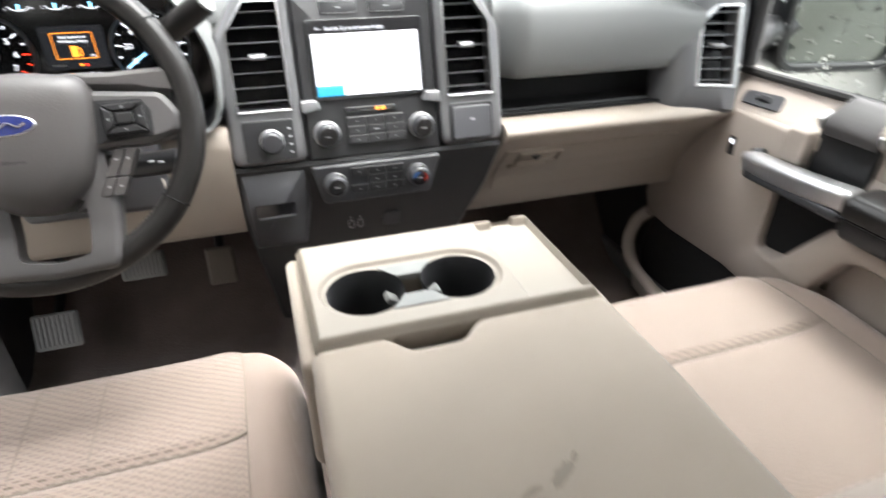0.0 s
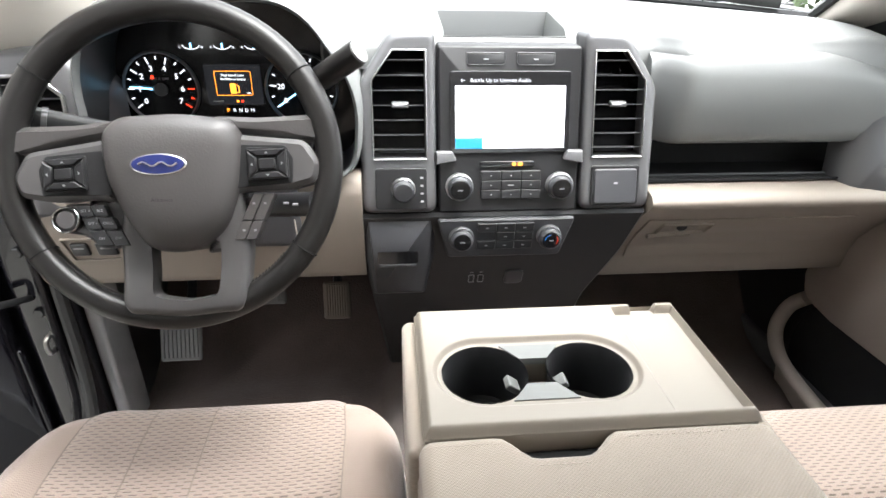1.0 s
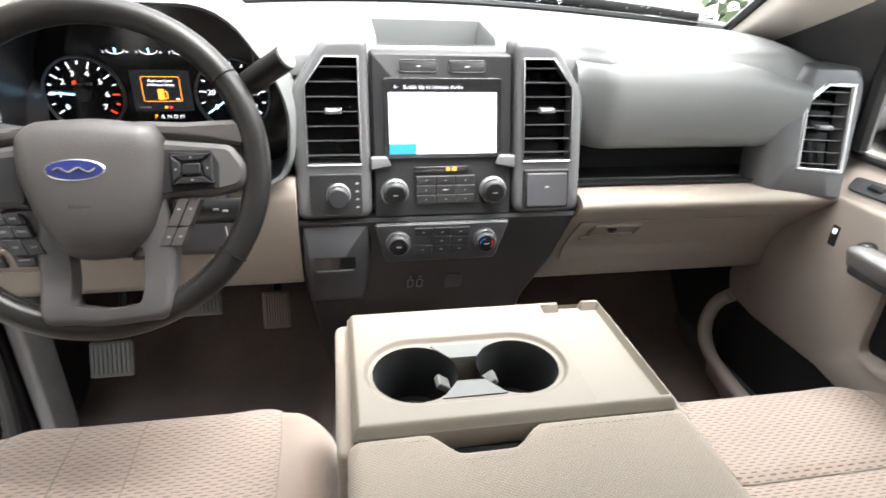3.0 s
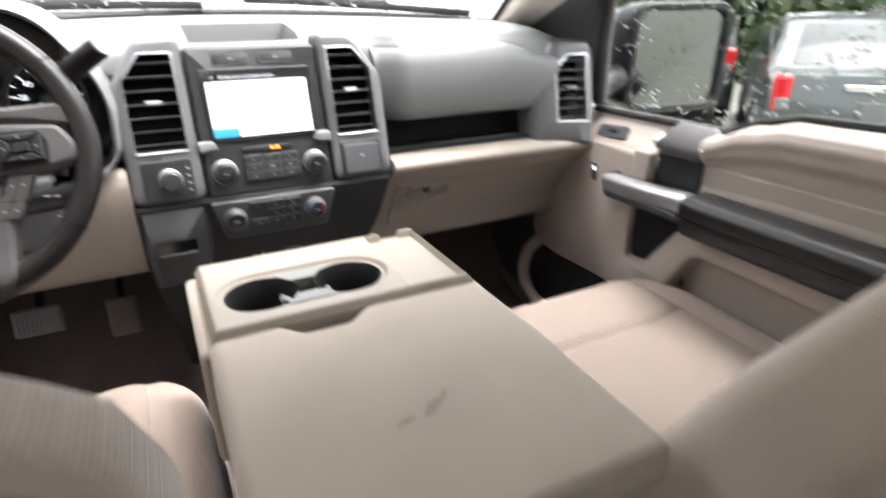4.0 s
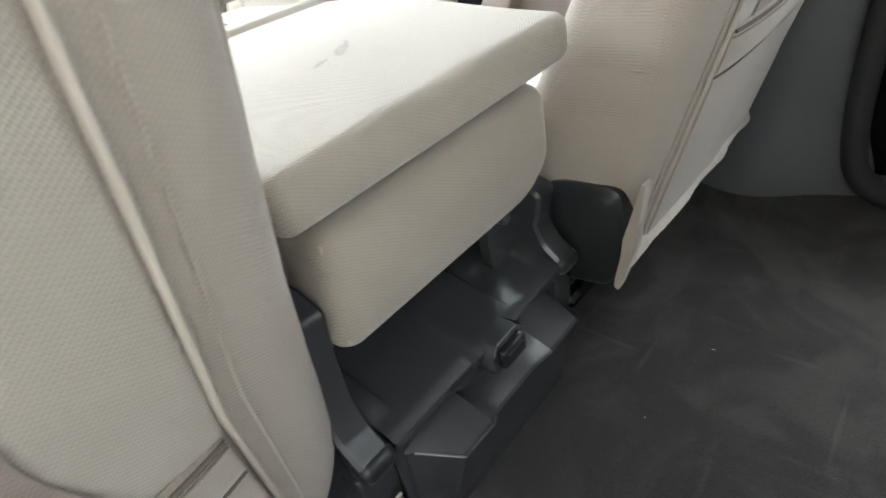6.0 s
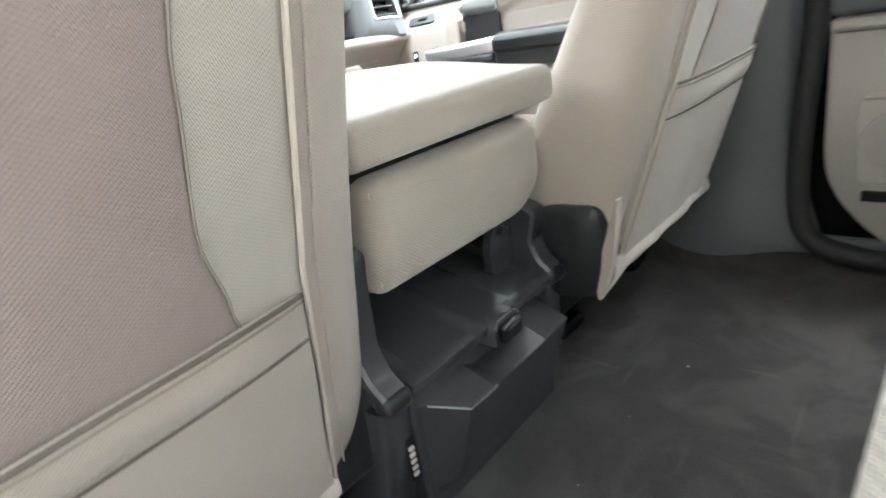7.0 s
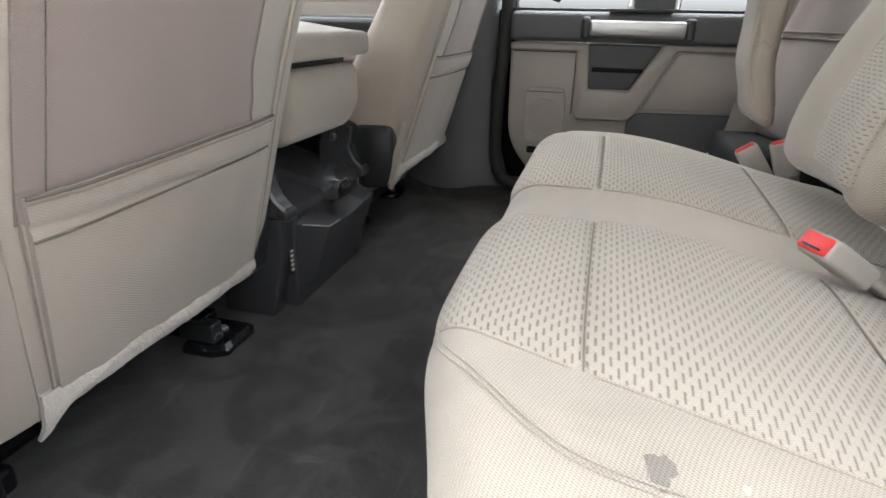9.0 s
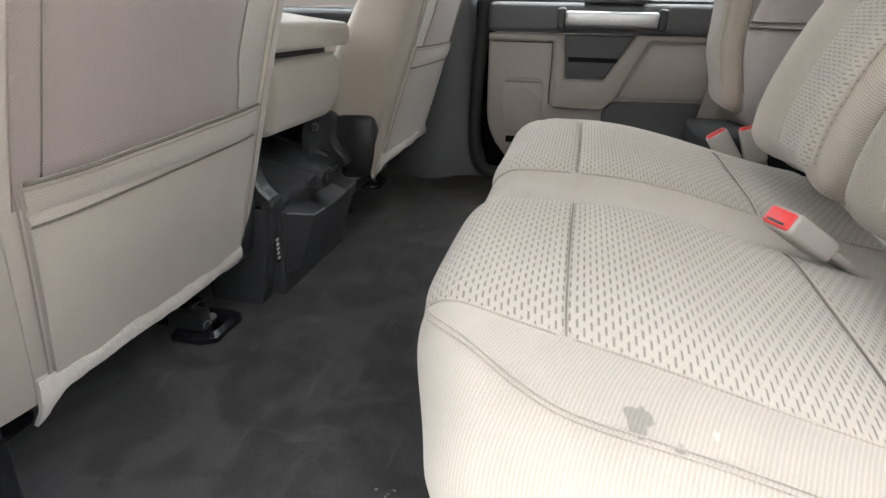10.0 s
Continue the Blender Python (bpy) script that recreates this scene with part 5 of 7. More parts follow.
    loop = [rear(-line_at(HW, z) * k, z, 0.0035) for z, k in rim] + [rear(lerp(-0.185, 0.185, i / 20), 0.778 + 0.010 * math.sin(math.pi * i / 20), 0.0035) for i in range(21)] + [rear(line_at(HW, z) * k, z, 0.0035) for z, k in reversed(rim)]
    part("head_seam", tube(loop, 0.0016, 5), seam_brown, seat)

    inner = 1 if mirror > 0 else -1

    def edge_x(side, z):
        return line_at([(0.11, 0.213), (0.25, 0.203), (0.40, 0.190), (0.65, 0.193)], z) if side == inner else lerp(0.168, 0.207, clampf((z - 0.12) / 0.25)) - 0.006 * sstep(0.45, 0.65, z)

    def half(z):
        return curve_at([(0.36, 0.138), (0.40, 0.126), (0.46, 0.112), (0.55, 0.116), (0.66, 0.132)], z)

    def field(s, t):
        z = lerp(PZ - 0.02, 0.656, t)
        return rear(inner * lerp(-0.178, half(z), s), z, 0.002 + 0.005 * (1 - (2 * s - 1) ** 6) * (1 - t ** 8))

    # field, head panel and outer strip wear the cloth with shade in its colour
    part("back_field", sheet(field, 30, 30, (0, 0.006, 0)), cloth_back, seat, "taupe cloth back panel, darkened to show shade", smooth=60)
    for sx in (-1, 1):
        part("back_strip", sheet(lambda s, t: rear(sx * lerp((half(lerp(PZ, 0.656, t)) if sx == inner else 0.178) + 0.002, 0.186 if sx == inner else 0.206, s), lerp(PZ if sx == inner else PZ - 0.04, 0.656, t), 0.0018), 8, 24, (0, 0.005, 0)), cloth_strip if sx == inner else cloth_back, seat, "smooth taupe side strip, outer one darkened to show shade", smooth=60)

    def pocket(s, t):
        z = lerp(0.135, PZ - (0.016 * (1 - s) ** 1.5 if mirror > 0 else 0.0), t)
        lo, hi = -lerp(0.164, 0.201, t), lerp(0.206, 0.184, t)
        q = 1 - (2 * s - 1) ** 4
        sag = 0.008 * q * sstep(0.0, 1.0, t)
        fold = 0.003 * math.exp(-((z - PZ + 0.046) / 0.004) ** 2)
        roll = 0.006 * math.sin(math.pi * clampf((z - PZ + 0.046) / 0.046))
        return rear(inner * lerp(lo, hi, s), z, 0.006 + sag + roll * q - fold + 0.002 * noise.noise(Vector((s * 5, t * 4, cx))))

    pk = part("map_pocket", sheet(pocket, 40, 60, (0, 0.008, 0)), cloth_pocket, seat, "slack beige map pocket with rolled hem", smooth=60)
    for t, m_, r in ((1.0, seam_dark, 0.0020), ((PZ - 0.006 - 0.135) / (PZ - 0.135), seam_brown, 0.0010), ((PZ - 0.046 - 0.135) / (PZ - 0.135), seam_dark, 0.0014)):
        part("hem_seam", tube([Vector(pocket(s / 30, t)) + Vector((0, -0.0012, 0)) for s in range(31)], r, 6), m_, pk)
    for sx in (-1, 1):
        part("back_piping", tube([rear(sx * edge_x(sx, z), z, 0.003) for z in [lerp(0.11, 0.655, i / 30) for i in range(31)]], 0.0026 if sx == inner else 0.0012, 6), piping if sx == inner else cloth_back, seat)
        part("side_piping", tube([rear(sx * (edge_x(sx, z) + 0.016), z, 0.001) for z in [lerp(0.11, 0.655, i / 30) for i in range(31)]], 0.0014, 6), cloth_shell, seat)
        part("crease", tube([rear(sx * ((half(z) if sx == inner else 0.178) + 0.001), z, 0.0035) for z in [lerp(PZ, 0.656, i / 24) for i in range(25)]], 0.0009, 5), seam_brown, seat)

    # fleece hem along the foot, hanging unevenly
    def hem(s, t):
        x = inner * lerp(-0.186, 0.212 if mirror > 0 else 0.226, s)
        n = noise.noise(Vector((x * 11, cx, 0)))
        drop = 0.034 + 0.006 * n + 0.03 * (sstep(0.10, 0.0, s) if mirror > 0 else sstep(0.90, 1.0, s))
        return rear(x, lerp(0.142, 0.142 - drop, t), 0.004 + 0.007 * math.sin(math.pi * t) * (1 + n) + 0.0018 * noise.noise(Vector((x * 38, t * 3, cx))) + 0.001 * noise.noise(Vector((x * 120, t * 6, cx))))

    part("hem", sheet(hem, 160, 10, (0, 0.005, 0.001)), fleece, seat, "frayed pale fleece hem")
    # recliner cover, base frame and feet
    if mirror > 0:
        part("slide_rail", rbox(0.040, 0.40, 0.036, 0.010, 3).at(cx - inner * 0.208, yb + 0.265, 0.024), jamb_black, seat, "black seat slide rail")
    sx = 1 if mirror > 0 else -1
    cover = soften([(yb + 0.004, 0.150), (yb + 0.018, 0.095), (yb + 0.13, 0.085), (yb + 0.13, 0.215), (yb + 0.085, 0.237), (yb + 0.006, 0.238), (yb + 0.002, 0.200)], 0.02)
    part("recliner_cover", loft([[Vector((cx + sx * dx, y, z + lift)) for y, z in inset(cover, k)] for dx, k in ((0.20, 0.0), (0.273, 0.0), (0.278, 0.006))]), black, seat, "black plastic recliner cover")
    tail = soften([(yb - 0.024, 0.250), (yb - 0.019, 0.250), (yb - 0.008, 0.21), (yb + 0.004, 0.17), (yb + 0.016, 0.098), (yb + 0.010, 0.092), (yb - 0.012, 0.16)], 0.004)
    if mirror < 0:
        part("hem_tail", loft([[Vector((cx + sx * dx, y, z + lift)) for y, z in tail] for dx in (0.258, 0.2735)]), cloth_shell, seat, "loose end of the seat cover")
    if mirror > 0:
        part("flank_piping", tube([Vector((cx + sx * (line_at(HW, h) + 0.0005), yb - lean * (h - 0.15) + line_at(HD, h) * 0.55, h + lift)) for h in [lerp(0.13, 0.70, i / 30) for i in range(31)]], 0.0025, 6), piping, seat)
    part("base", block(cx - 0.20, cx + 0.20, cy - 0.20, cy + 0.21, 0.05, 0.15, 0.012), black, seat)
    for fx in (-0.155, 0.155):
        dy = 0.0 if mirror > 0 and fx > 0 else 0.12
        part("track", block(cx + fx - 0.02, cx + fx + 0.02, yb + 0.06 + dy, yb + 0.58, 0.010, 0.055, 0.006), jamb_black, seat)
        ft = part("foot", loft([[Vector((cx + fx + u * k, yb + dy + 0.060 + v * k, z)) for u, v in [(-0.05, 0.03), (0.062, 0.03), (0.062, -0.048), (0.050, -0.056), (-0.034, -0.056), (-0.05, -0.030)]] for k, z in ((0.88, 0.0), (0.88, 0.010), (0.76, 0.018))]), jamb_paint, seat, "black plastic track foot cover")
        part("bolt", disc(0.010, 0.010, 6, 0.002).at(cx + fx + 0.014, yb + dy + 0.05, 0.014), steel, ft)
        part("bracket", block(cx + fx - 0.03, cx + fx - 0.004, yb + dy + 0.035, yb + dy + 0.10, 0.012, 0.05, 0.004), black, ft)
        part("spring", tube([(cx + fx - 0.02 + 0.007 * math.cos(i * 0.9), yb + dy + 0.03 + 0.0015 * i, 0.026 + 0.007 * math.sin(i * 0.9)) for i in range(40)], 0.0016, 5), steel, ft)
    return seat


front_seat(-0.455, 0.310, 0.615, 1, "driver_seat", "beige cloth driver seat with slotted insert and map pocket", 0.0)
front_seat(0.470, 0.220, 0.545, -1, "passenger_seat", "beige cloth passenger seat beside the folded armrest", 0.055)


# ---- folded centre seat with cup holders, storage box ----
console = thing("centre_armrest_seat", (0, 0.45, 0.2), "folded beige cloth centre seat with cup holder tray on its back", "armrest", "front seats")


def pad(p):
    x, y, z = p
    top = sstep(-0.02, 0.02, z)
    rear_end = sstep(0.05, -0.17, y)
    return (x * (1 + 0.03 * sstep(0.1, -0.17, y)) + 0.008 * sstep(0.0, -0.17, y) * sstep(0.0, 0.15, x), 0.433 + y, 0.487 + z - 0.020 * rear_end + 0.004 * top * (1 - (x / 0.18) ** 4) * (1 - (y / 0.18) ** 4))


def pad_top(p):
    """Notch in the front edge, a finger grip."""
    x, y, z = pad(p)
    k = sstep(-0.098, -0.066, x) * sstep(0.018, -0.020, x)
    if y > 0.5:
        y -= 0.027 * k * sstep(0.5, 0.6, y)
    return (x, y, z)


part("armrest_pad", rbox(0.342, 0.335, 0.046, 0.014, 4, (40, 20, 2)).map(pad_top), cloth_pad, console, "beige cloth armrest pad with grip notch", smooth=60, uv=PAD_UV)
pad_stain = knit("faint_pad_stain", (0.225, 0.195, 0.165), (0.1, 0.1, 0.1), False)
rnd = random.Random(9)
for px_, py_, rx_, ry_, ang in ((0.004, 0.391, 0.015, 0.006, 35), (-0.026, 0.384, 0.011, 0.0035, 15), (0.020, 0.402, 0.006, 0.003, 50)):
    ring = []
    for i in range(22):
        a = 2 * math.pi * i / 22
        k = rnd.uniform(0.75, 1.2)
        u, v = rx_ * k * math.cos(a), ry_ * k * math.sin(a)
        c_, s_ = math.cos(radians(ang)), math.sin(radians(ang))
        x, y = px_ + u * c_ - v * s_, py_ + u * s_ + v * c_
        ring.append(Vector(pad((x, y - 0.433, 0.023))) + Vector((0, 0, 0.0006)))
    mid = Vector(pad((px_, py_ - 0.433, 0.023))) + Vector((0, 0, 0.0006))
    part("stain", Geo([mid] + ring, [(0, i + 1, (i + 1) % 22 + 1) for i in range(22)]), pad_stain, console, uv=PAD_UV)
part("grip_recess", block(-0.125, 0.045, 0.50, 0.5965, 0.44, 0.489, 0.004), mat_black, console)
part("pad_core", block(-0.15, 0.15, 0.312, 0.52, 0.425, 0.446, 0.004), black, console)
for side in (-1, 1):
    part("side_wall", block(*sorted((side * 0.156, side * 0.172)), 0.34, 0.602, 0.36, 0.470, 0.006), cloth_pad, console)
    part("side_bolster", block(*sorted((side * 0.158, side * 0.181)), 0.590, 0.806, 0.345, 0.499, 0.010, 4), cloth_pad, console, "rounded beige cloth side", smooth=60)
for i in range(46):
    x = lerp(-0.156, 0.156, i / 45)
    k = sstep(-0.098, -0.066, x) * sstep(0.018, -0.020, x)
    if k in (0.0, 1.0):
        part("stitch", block(x - 0.0020, x + 0.0020, 0.5845 - 0.027 * k - 0.0004, 0.5845 - 0.027 * k + 0.0004, 0.5126, 0.5132, 0.0002, 1), piping, console)


def slab_with_cups():
    """Plastic tray: a grid with two round wells joined by a waist, and a shallow tray beside them."""
    x0, x1, y0, y1 = -0.166, 0.166, 0.598, 0.802
    wells = ((-0.096, 0.682), (0.017, 0.682))
    nx, ny = 300, 184
    verts, faces = [], []

    def height(x, y):
        d = min(math.hypot(x - wx, y - wy) for wx, wy in wells)
        inside = sstep(0.0465, 0.0445, d)
        waist = (1 if wells[0][0] < x < wells[1][0] else 0) * sstep(0.049, 0.046, abs(y - 0.682))
        stadium = max(inside, waist, sstep(0.056, 0.050, d), (1 if wells[0][0] < x < wells[1][0] else 0) * sstep(0.056, 0.050, abs(y - 0.682)))
        z = 0.518
        z -= 0.006 * stadium
        well = max(sstep(0.0455, 0.0435, d), (1 if wells[0][0] + 0.02 < x < wells[1][0] - 0.02 else 0) * sstep(0.022, 0.018, abs(y - 0.682)))
        z -= 0.075 * well
        tray = sstep(0.078, 0.082, x) * sstep(0.160, 0.156, x) * sstep(0.608, 0.612, y)
        lip = sstep(0.790, 0.786, y)
        gap = sstep(0.103, 0.106, x) * sstep(0.138, 0.135, x)
        z -= 0.011 * tray * max(lip, gap)
        edge = min(x - x0, x1 - x, y - y0, y1 - y)
        z -= 0.012 * sstep(0.010, 0.0, edge) ** 2
        return z

    return sheet(lambda s, t: (lerp(x0, x1, s), lerp(y0, y1, t), height(lerp(x0, x1, s), lerp(y0, y1, t))), nx, ny), wells


tray_geo, WELLS = slab_with_cups()
tray_geo.f = [q for q in tray_geo.f if max(tray_geo.v[i].z for i in q) > 0.497]
tray = part("cup_tray", tray_geo, beige, console, "beige plastic tray with two cup wells", smooth=50)
part("tray_skirt", loft([[Vector((u, v, z)) for u, v in round_poly(-0.166 + k, 0.598 + k, 0.166 - k, 0.802 - k, 0.010)] for k, z in ((0.0, 0.508), (0.001, 0.47), (0.006, 0.44))], cap=False), beige, tray)
for wx, wy in WELLS:
    cup = part("cup_liner", loft([[Vector((wx + r * math.cos(2 * math.pi * i / 40), wy + r * math.sin(2 * math.pi * i / 40), z)) for i in range(40)] for r, z in ((0.0462, 0.509), (0.0455, 0.5128), (0.0436, 0.508), (0.040, 0.447), (0.036, 0.443), (0.001, 0.443))], cap=False), black, tray, "dark cup well")
    sg = 1 if wx < 0 else -1
    part("cup_grip", block(-0.008, 0.008, -0.009, 0.009, -0.004, 0.004, 0.002).xf(pose(wx + sg * 0.030, wy, 0.495, 0, sg * 35, 0)), cup_grey, cup, "grey sprung grip")
part("well_floor", block(-0.10, 0.02, 0.660, 0.704, 0.436, 0.442, 0.002), black, tray)
part("waist_plate", loft([[Vector((lerp(WELLS[0][0], WELLS[1][0], 0.5) + u, 0.682 + v, z)) for u, v in [(-0.034, 0.044), (0.034, 0.044), (0.015, 0.020), (-0.015, 0.020)]] for z in (0.505, 0.5135)]), cup_grey, tray)
part("waist_plate", loft([[Vector((lerp(WELLS[0][0], WELLS[1][0], 0.5) + u, 0.682 - v, z)) for u, v in [(-0.034, 0.044), (0.034, 0.044), (0.015, 0.020), (-0.015, 0.020)]] for z in (0.505, 0.5135)]), cup_grey, tray)
# the seat's own back shell and cushion under the folded pad
part("back_shell", rbox(0.338, 0.46, 0.066, 0.022, 4, (4, 6, 2)).at(0, 0.562, 0.405), cloth_pad, console, "beige cloth side of the folded backrest", smooth=60)


def centre_cushion(p):
    """The lower far corner is rounded much more than the others."""
    x, y, z = p
    R_ = 0.055
    dx, dz = x - (0.156 - R_), (-0.064 + R_) - z
    if dx > 0 and dz > 0:
        k = max(dx, dz) / math.hypot(dx, dz)
        x, z = 0.156 - R_ + dx * k, -0.064 + R_ - dz * k
    return (x + 0.006, y + 0.512 + 0.012 * sstep(0.0, -0.064, z), z + 0.366)


part("seat_cushion", rbox(0.312, 0.46, 0.128, 0.022, 5, (28, 6, 14)).map(centre_cushion), cloth_pad, console, "beige cloth centre seat cushion", smooth=60, uv=PAD_UV)
part("cushion_piping", tube([(-0.142, 0.2889 + 0.010 * (1 - i / 12) ** 2, lerp(0.316, 0.418, i / 12)) for i in range(13)], 0.0012, 6), piping, console)

box = thing("storage_box", (0, 0.42, 0), "black plastic storage box below the centre seat", "storage box")
part("body", block(-0.145, 0.150, 0.292, 0.78, 0.0, 0.192, 0.006), box_black, box)


def lid(s, t):
    """Lid falling towards the rear edge, with a flat raised tongue in the middle."""
    x, y = lerp(-0.146, 0.154, s), lerp(0.280, 0.50, t)
    mid = sstep(-0.034, -0.024, x) * sstep(0.058, 0.048, x)
    edge = sstep(0.05, 0.0, t)
    side = sstep(-0.118, -0.124, x) + sstep(0.126, 0.132, x)
    z = 0.2045 + 0.062 * t ** 1.3 + 0.010 * mid * (1 - sstep(0.35, 0.7, t)) - 0.004 * edge ** 2 + 0.006 * side * sstep(0.12, 0.2, t)
    return (x, y - 0.010 * mid * (1 - sstep(0.0, 0.2, t)), z)


part("lid", sheet(lid, 100, 30, (0, 0.004, -0.014)), box_black, box, "black grained lid", smooth=35)
part("lid_joint", block(-0.143, 0.149, 0.286, 0.291, 0.186, 0.193, 0.001, 1), gloss_black, box)
# scooped rear pocket: two flat-topped wings with a dip between them
WINGS = [(-0.134, 0.2905, 0.163), (-0.127, 0.2850, 0.163), (-0.100, 0.2435, 0.156), (-0.052, 0.2435, 0.154), (-0.040, 0.2520, 0.147), (-0.026, 0.2560, 0.142), (0.030, 0.2560, 0.142), (0.046, 0.2510, 0.148), (0.060, 0.2425, 0.157), (0.114, 0.2405, 0.161), (0.128, 0.2850, 0.172), (0.134, 0.2905, 0.172)]
BACKS = [0.163, 0.164, 0.168, 0.168, 0.160, 0.156, 0.156, 0.162, 0.174, 0.178, 0.174, 0.172]
wing_rings = []
for (u, v, z), zb in zip(WINGS, BACKS):
    wing_rings.append([Vector((u, 0.294, zb + 0.004)), Vector((u, lerp(0.292, v, 0.94), lerp(zb + 0.003, z, 0.94))), Vector((u, v, z - 0.003)), Vector((u * 1.0, 0.2925 - 0.25 * (0.2925 - v), 0.040)), Vector((u, 0.296, 0.030))])
part("rear_pocket", loft(wing_rings), box_black, box, "black scooped pocket on the rear face", smooth=28)
# light satin tube drawn as the highlight along the glossy edge
part("pocket_edge", tube([Vector((u, v - 0.0004, z - 0.0012)) for u, v, z in WINGS[1:5]], 0.0013, 6), satin_edge, box, "pocket edge drawn as a bright highlight")
part("pocket_edge", tube([Vector((u, v - 0.0004, z - 0.0012)) for u, v, z in WINGS[8:11]], 0.0010, 6), box_black, box)
# plates added under the cushion to stop light leaking onto the lid
for side in (-1, 1):
    part("side_light_stop", block(side * 0.158 - 0.004, side * 0.158 + 0.004, 0.36, 0.78, 0.185, 0.40, 0.002, 1), jamb_black, box)
part("rear_light_stop", block(-0.150, 0.150, 0.50, 0.52, 0.19, 0.33, 0.004), jamb_black, box)
latch_ring = lambda k, y: [Vector((0.011 + u * k, y, 0.196 + v * k)) for u, v in soften([(-0.029, -0.019), (0.027, -0.019), (0.029, 0.010), (0.020, 0.020), (-0.021, 0.020), (-0.030, 0.010)], 0.007)]
latch = part("latch", loft([latch_ring(1.0, 0.296), latch_ring(1.0, 0.268), latch_ring(0.93, 0.262)]), box_black, box, "black push latch", smooth=35)
# thin light tube drawn as the glint round the latch
part("latch_glint", tube([Vector((0.011 + u, 0.2625, 0.196 + v)) for u, v in soften([(-0.027, 0.004), (-0.020, 0.018), (0.019, 0.018), (0.027, 0.006)], 0.006)[3:-3]], 0.0009, 6), satin_edge, latch)
part("latch_cap", block(-0.010, 0.030, 0.252, 0.264, 0.184, 0.208, 0.004, 2), gloss_black, latch)
part("cap_rib", block(-0.004, 0.024, 0.250, 0.253, 0.2005, 0.2035, 0.001, 1), box_black, latch)
for side in (-1, 1):
    top = 0.36 if side < 0 else 0.295
    arm = soften([(0.279, 0.188), (0.280, 0.206), (0.300, 0.222), (0.312, 0.25), (0.306, top - 0.03), (0.300, top), (0.330, top + 0.012), (0.375, top + 0.02), (0.365, 0.27), (0.372, 0.188)], 0.010)
    part("hinge_arm", loft([[Vector((side * (0.168 + dx), y, z)) for y, z in inset(arm, k)] for dx, k in ((-0.018, 0.004), (-0.014, 0.0), (0.014, 0.0), (0.018, 0.004))]), box_black, box, "black hinge arm", smooth=35)
    part("arm_foot", rbox(0.040, 0.030, 0.024, 0.010, 4).at(side * 0.168, 0.290, 0.196), black, box)
    part("side_leg", loft([[Vector((side * u, v, z)) for u, v in round_poly(0.146, 0.289 + d, 0.192, 0.42, 0.006, 3)] for d, z in ((0.030, 0.0), (0.006, 0.12), (0.0, 0.190))]), box_black, box)
part("bracket_plate", loft([[Vector((u, y, v)) for u, v in soften([(0.092, 0.215), (0.186, 0.215), (0.186, 0.302), (0.110, 0.290), (0.092, 0.262)], 0.010)] for y in (0.338, 0.352)]), box_black, box, "black bracket behind the lid")
part("bracket_knob", disc(0.008, 0.012, 14, 0.003).xf(pose(0.120, 0.338, 0.276, 90, 0, 0)), black, box)
stk = part("sticker", block(-0.1625, -0.1495, 0.2935, 0.2955, 0.075, 0.135, 0.0005, 1), gloss_black, box)
for i in range(5):
    part("print", block(-0.160, -0.152, 0.2920, 0.2938, 0.082 + 0.009 * i, 0.0865 + 0.009 * i, 0.0003, 1), fleece, stk)


# ---- rear bench ----
BR = 0.042   # roundness of the cushion edges


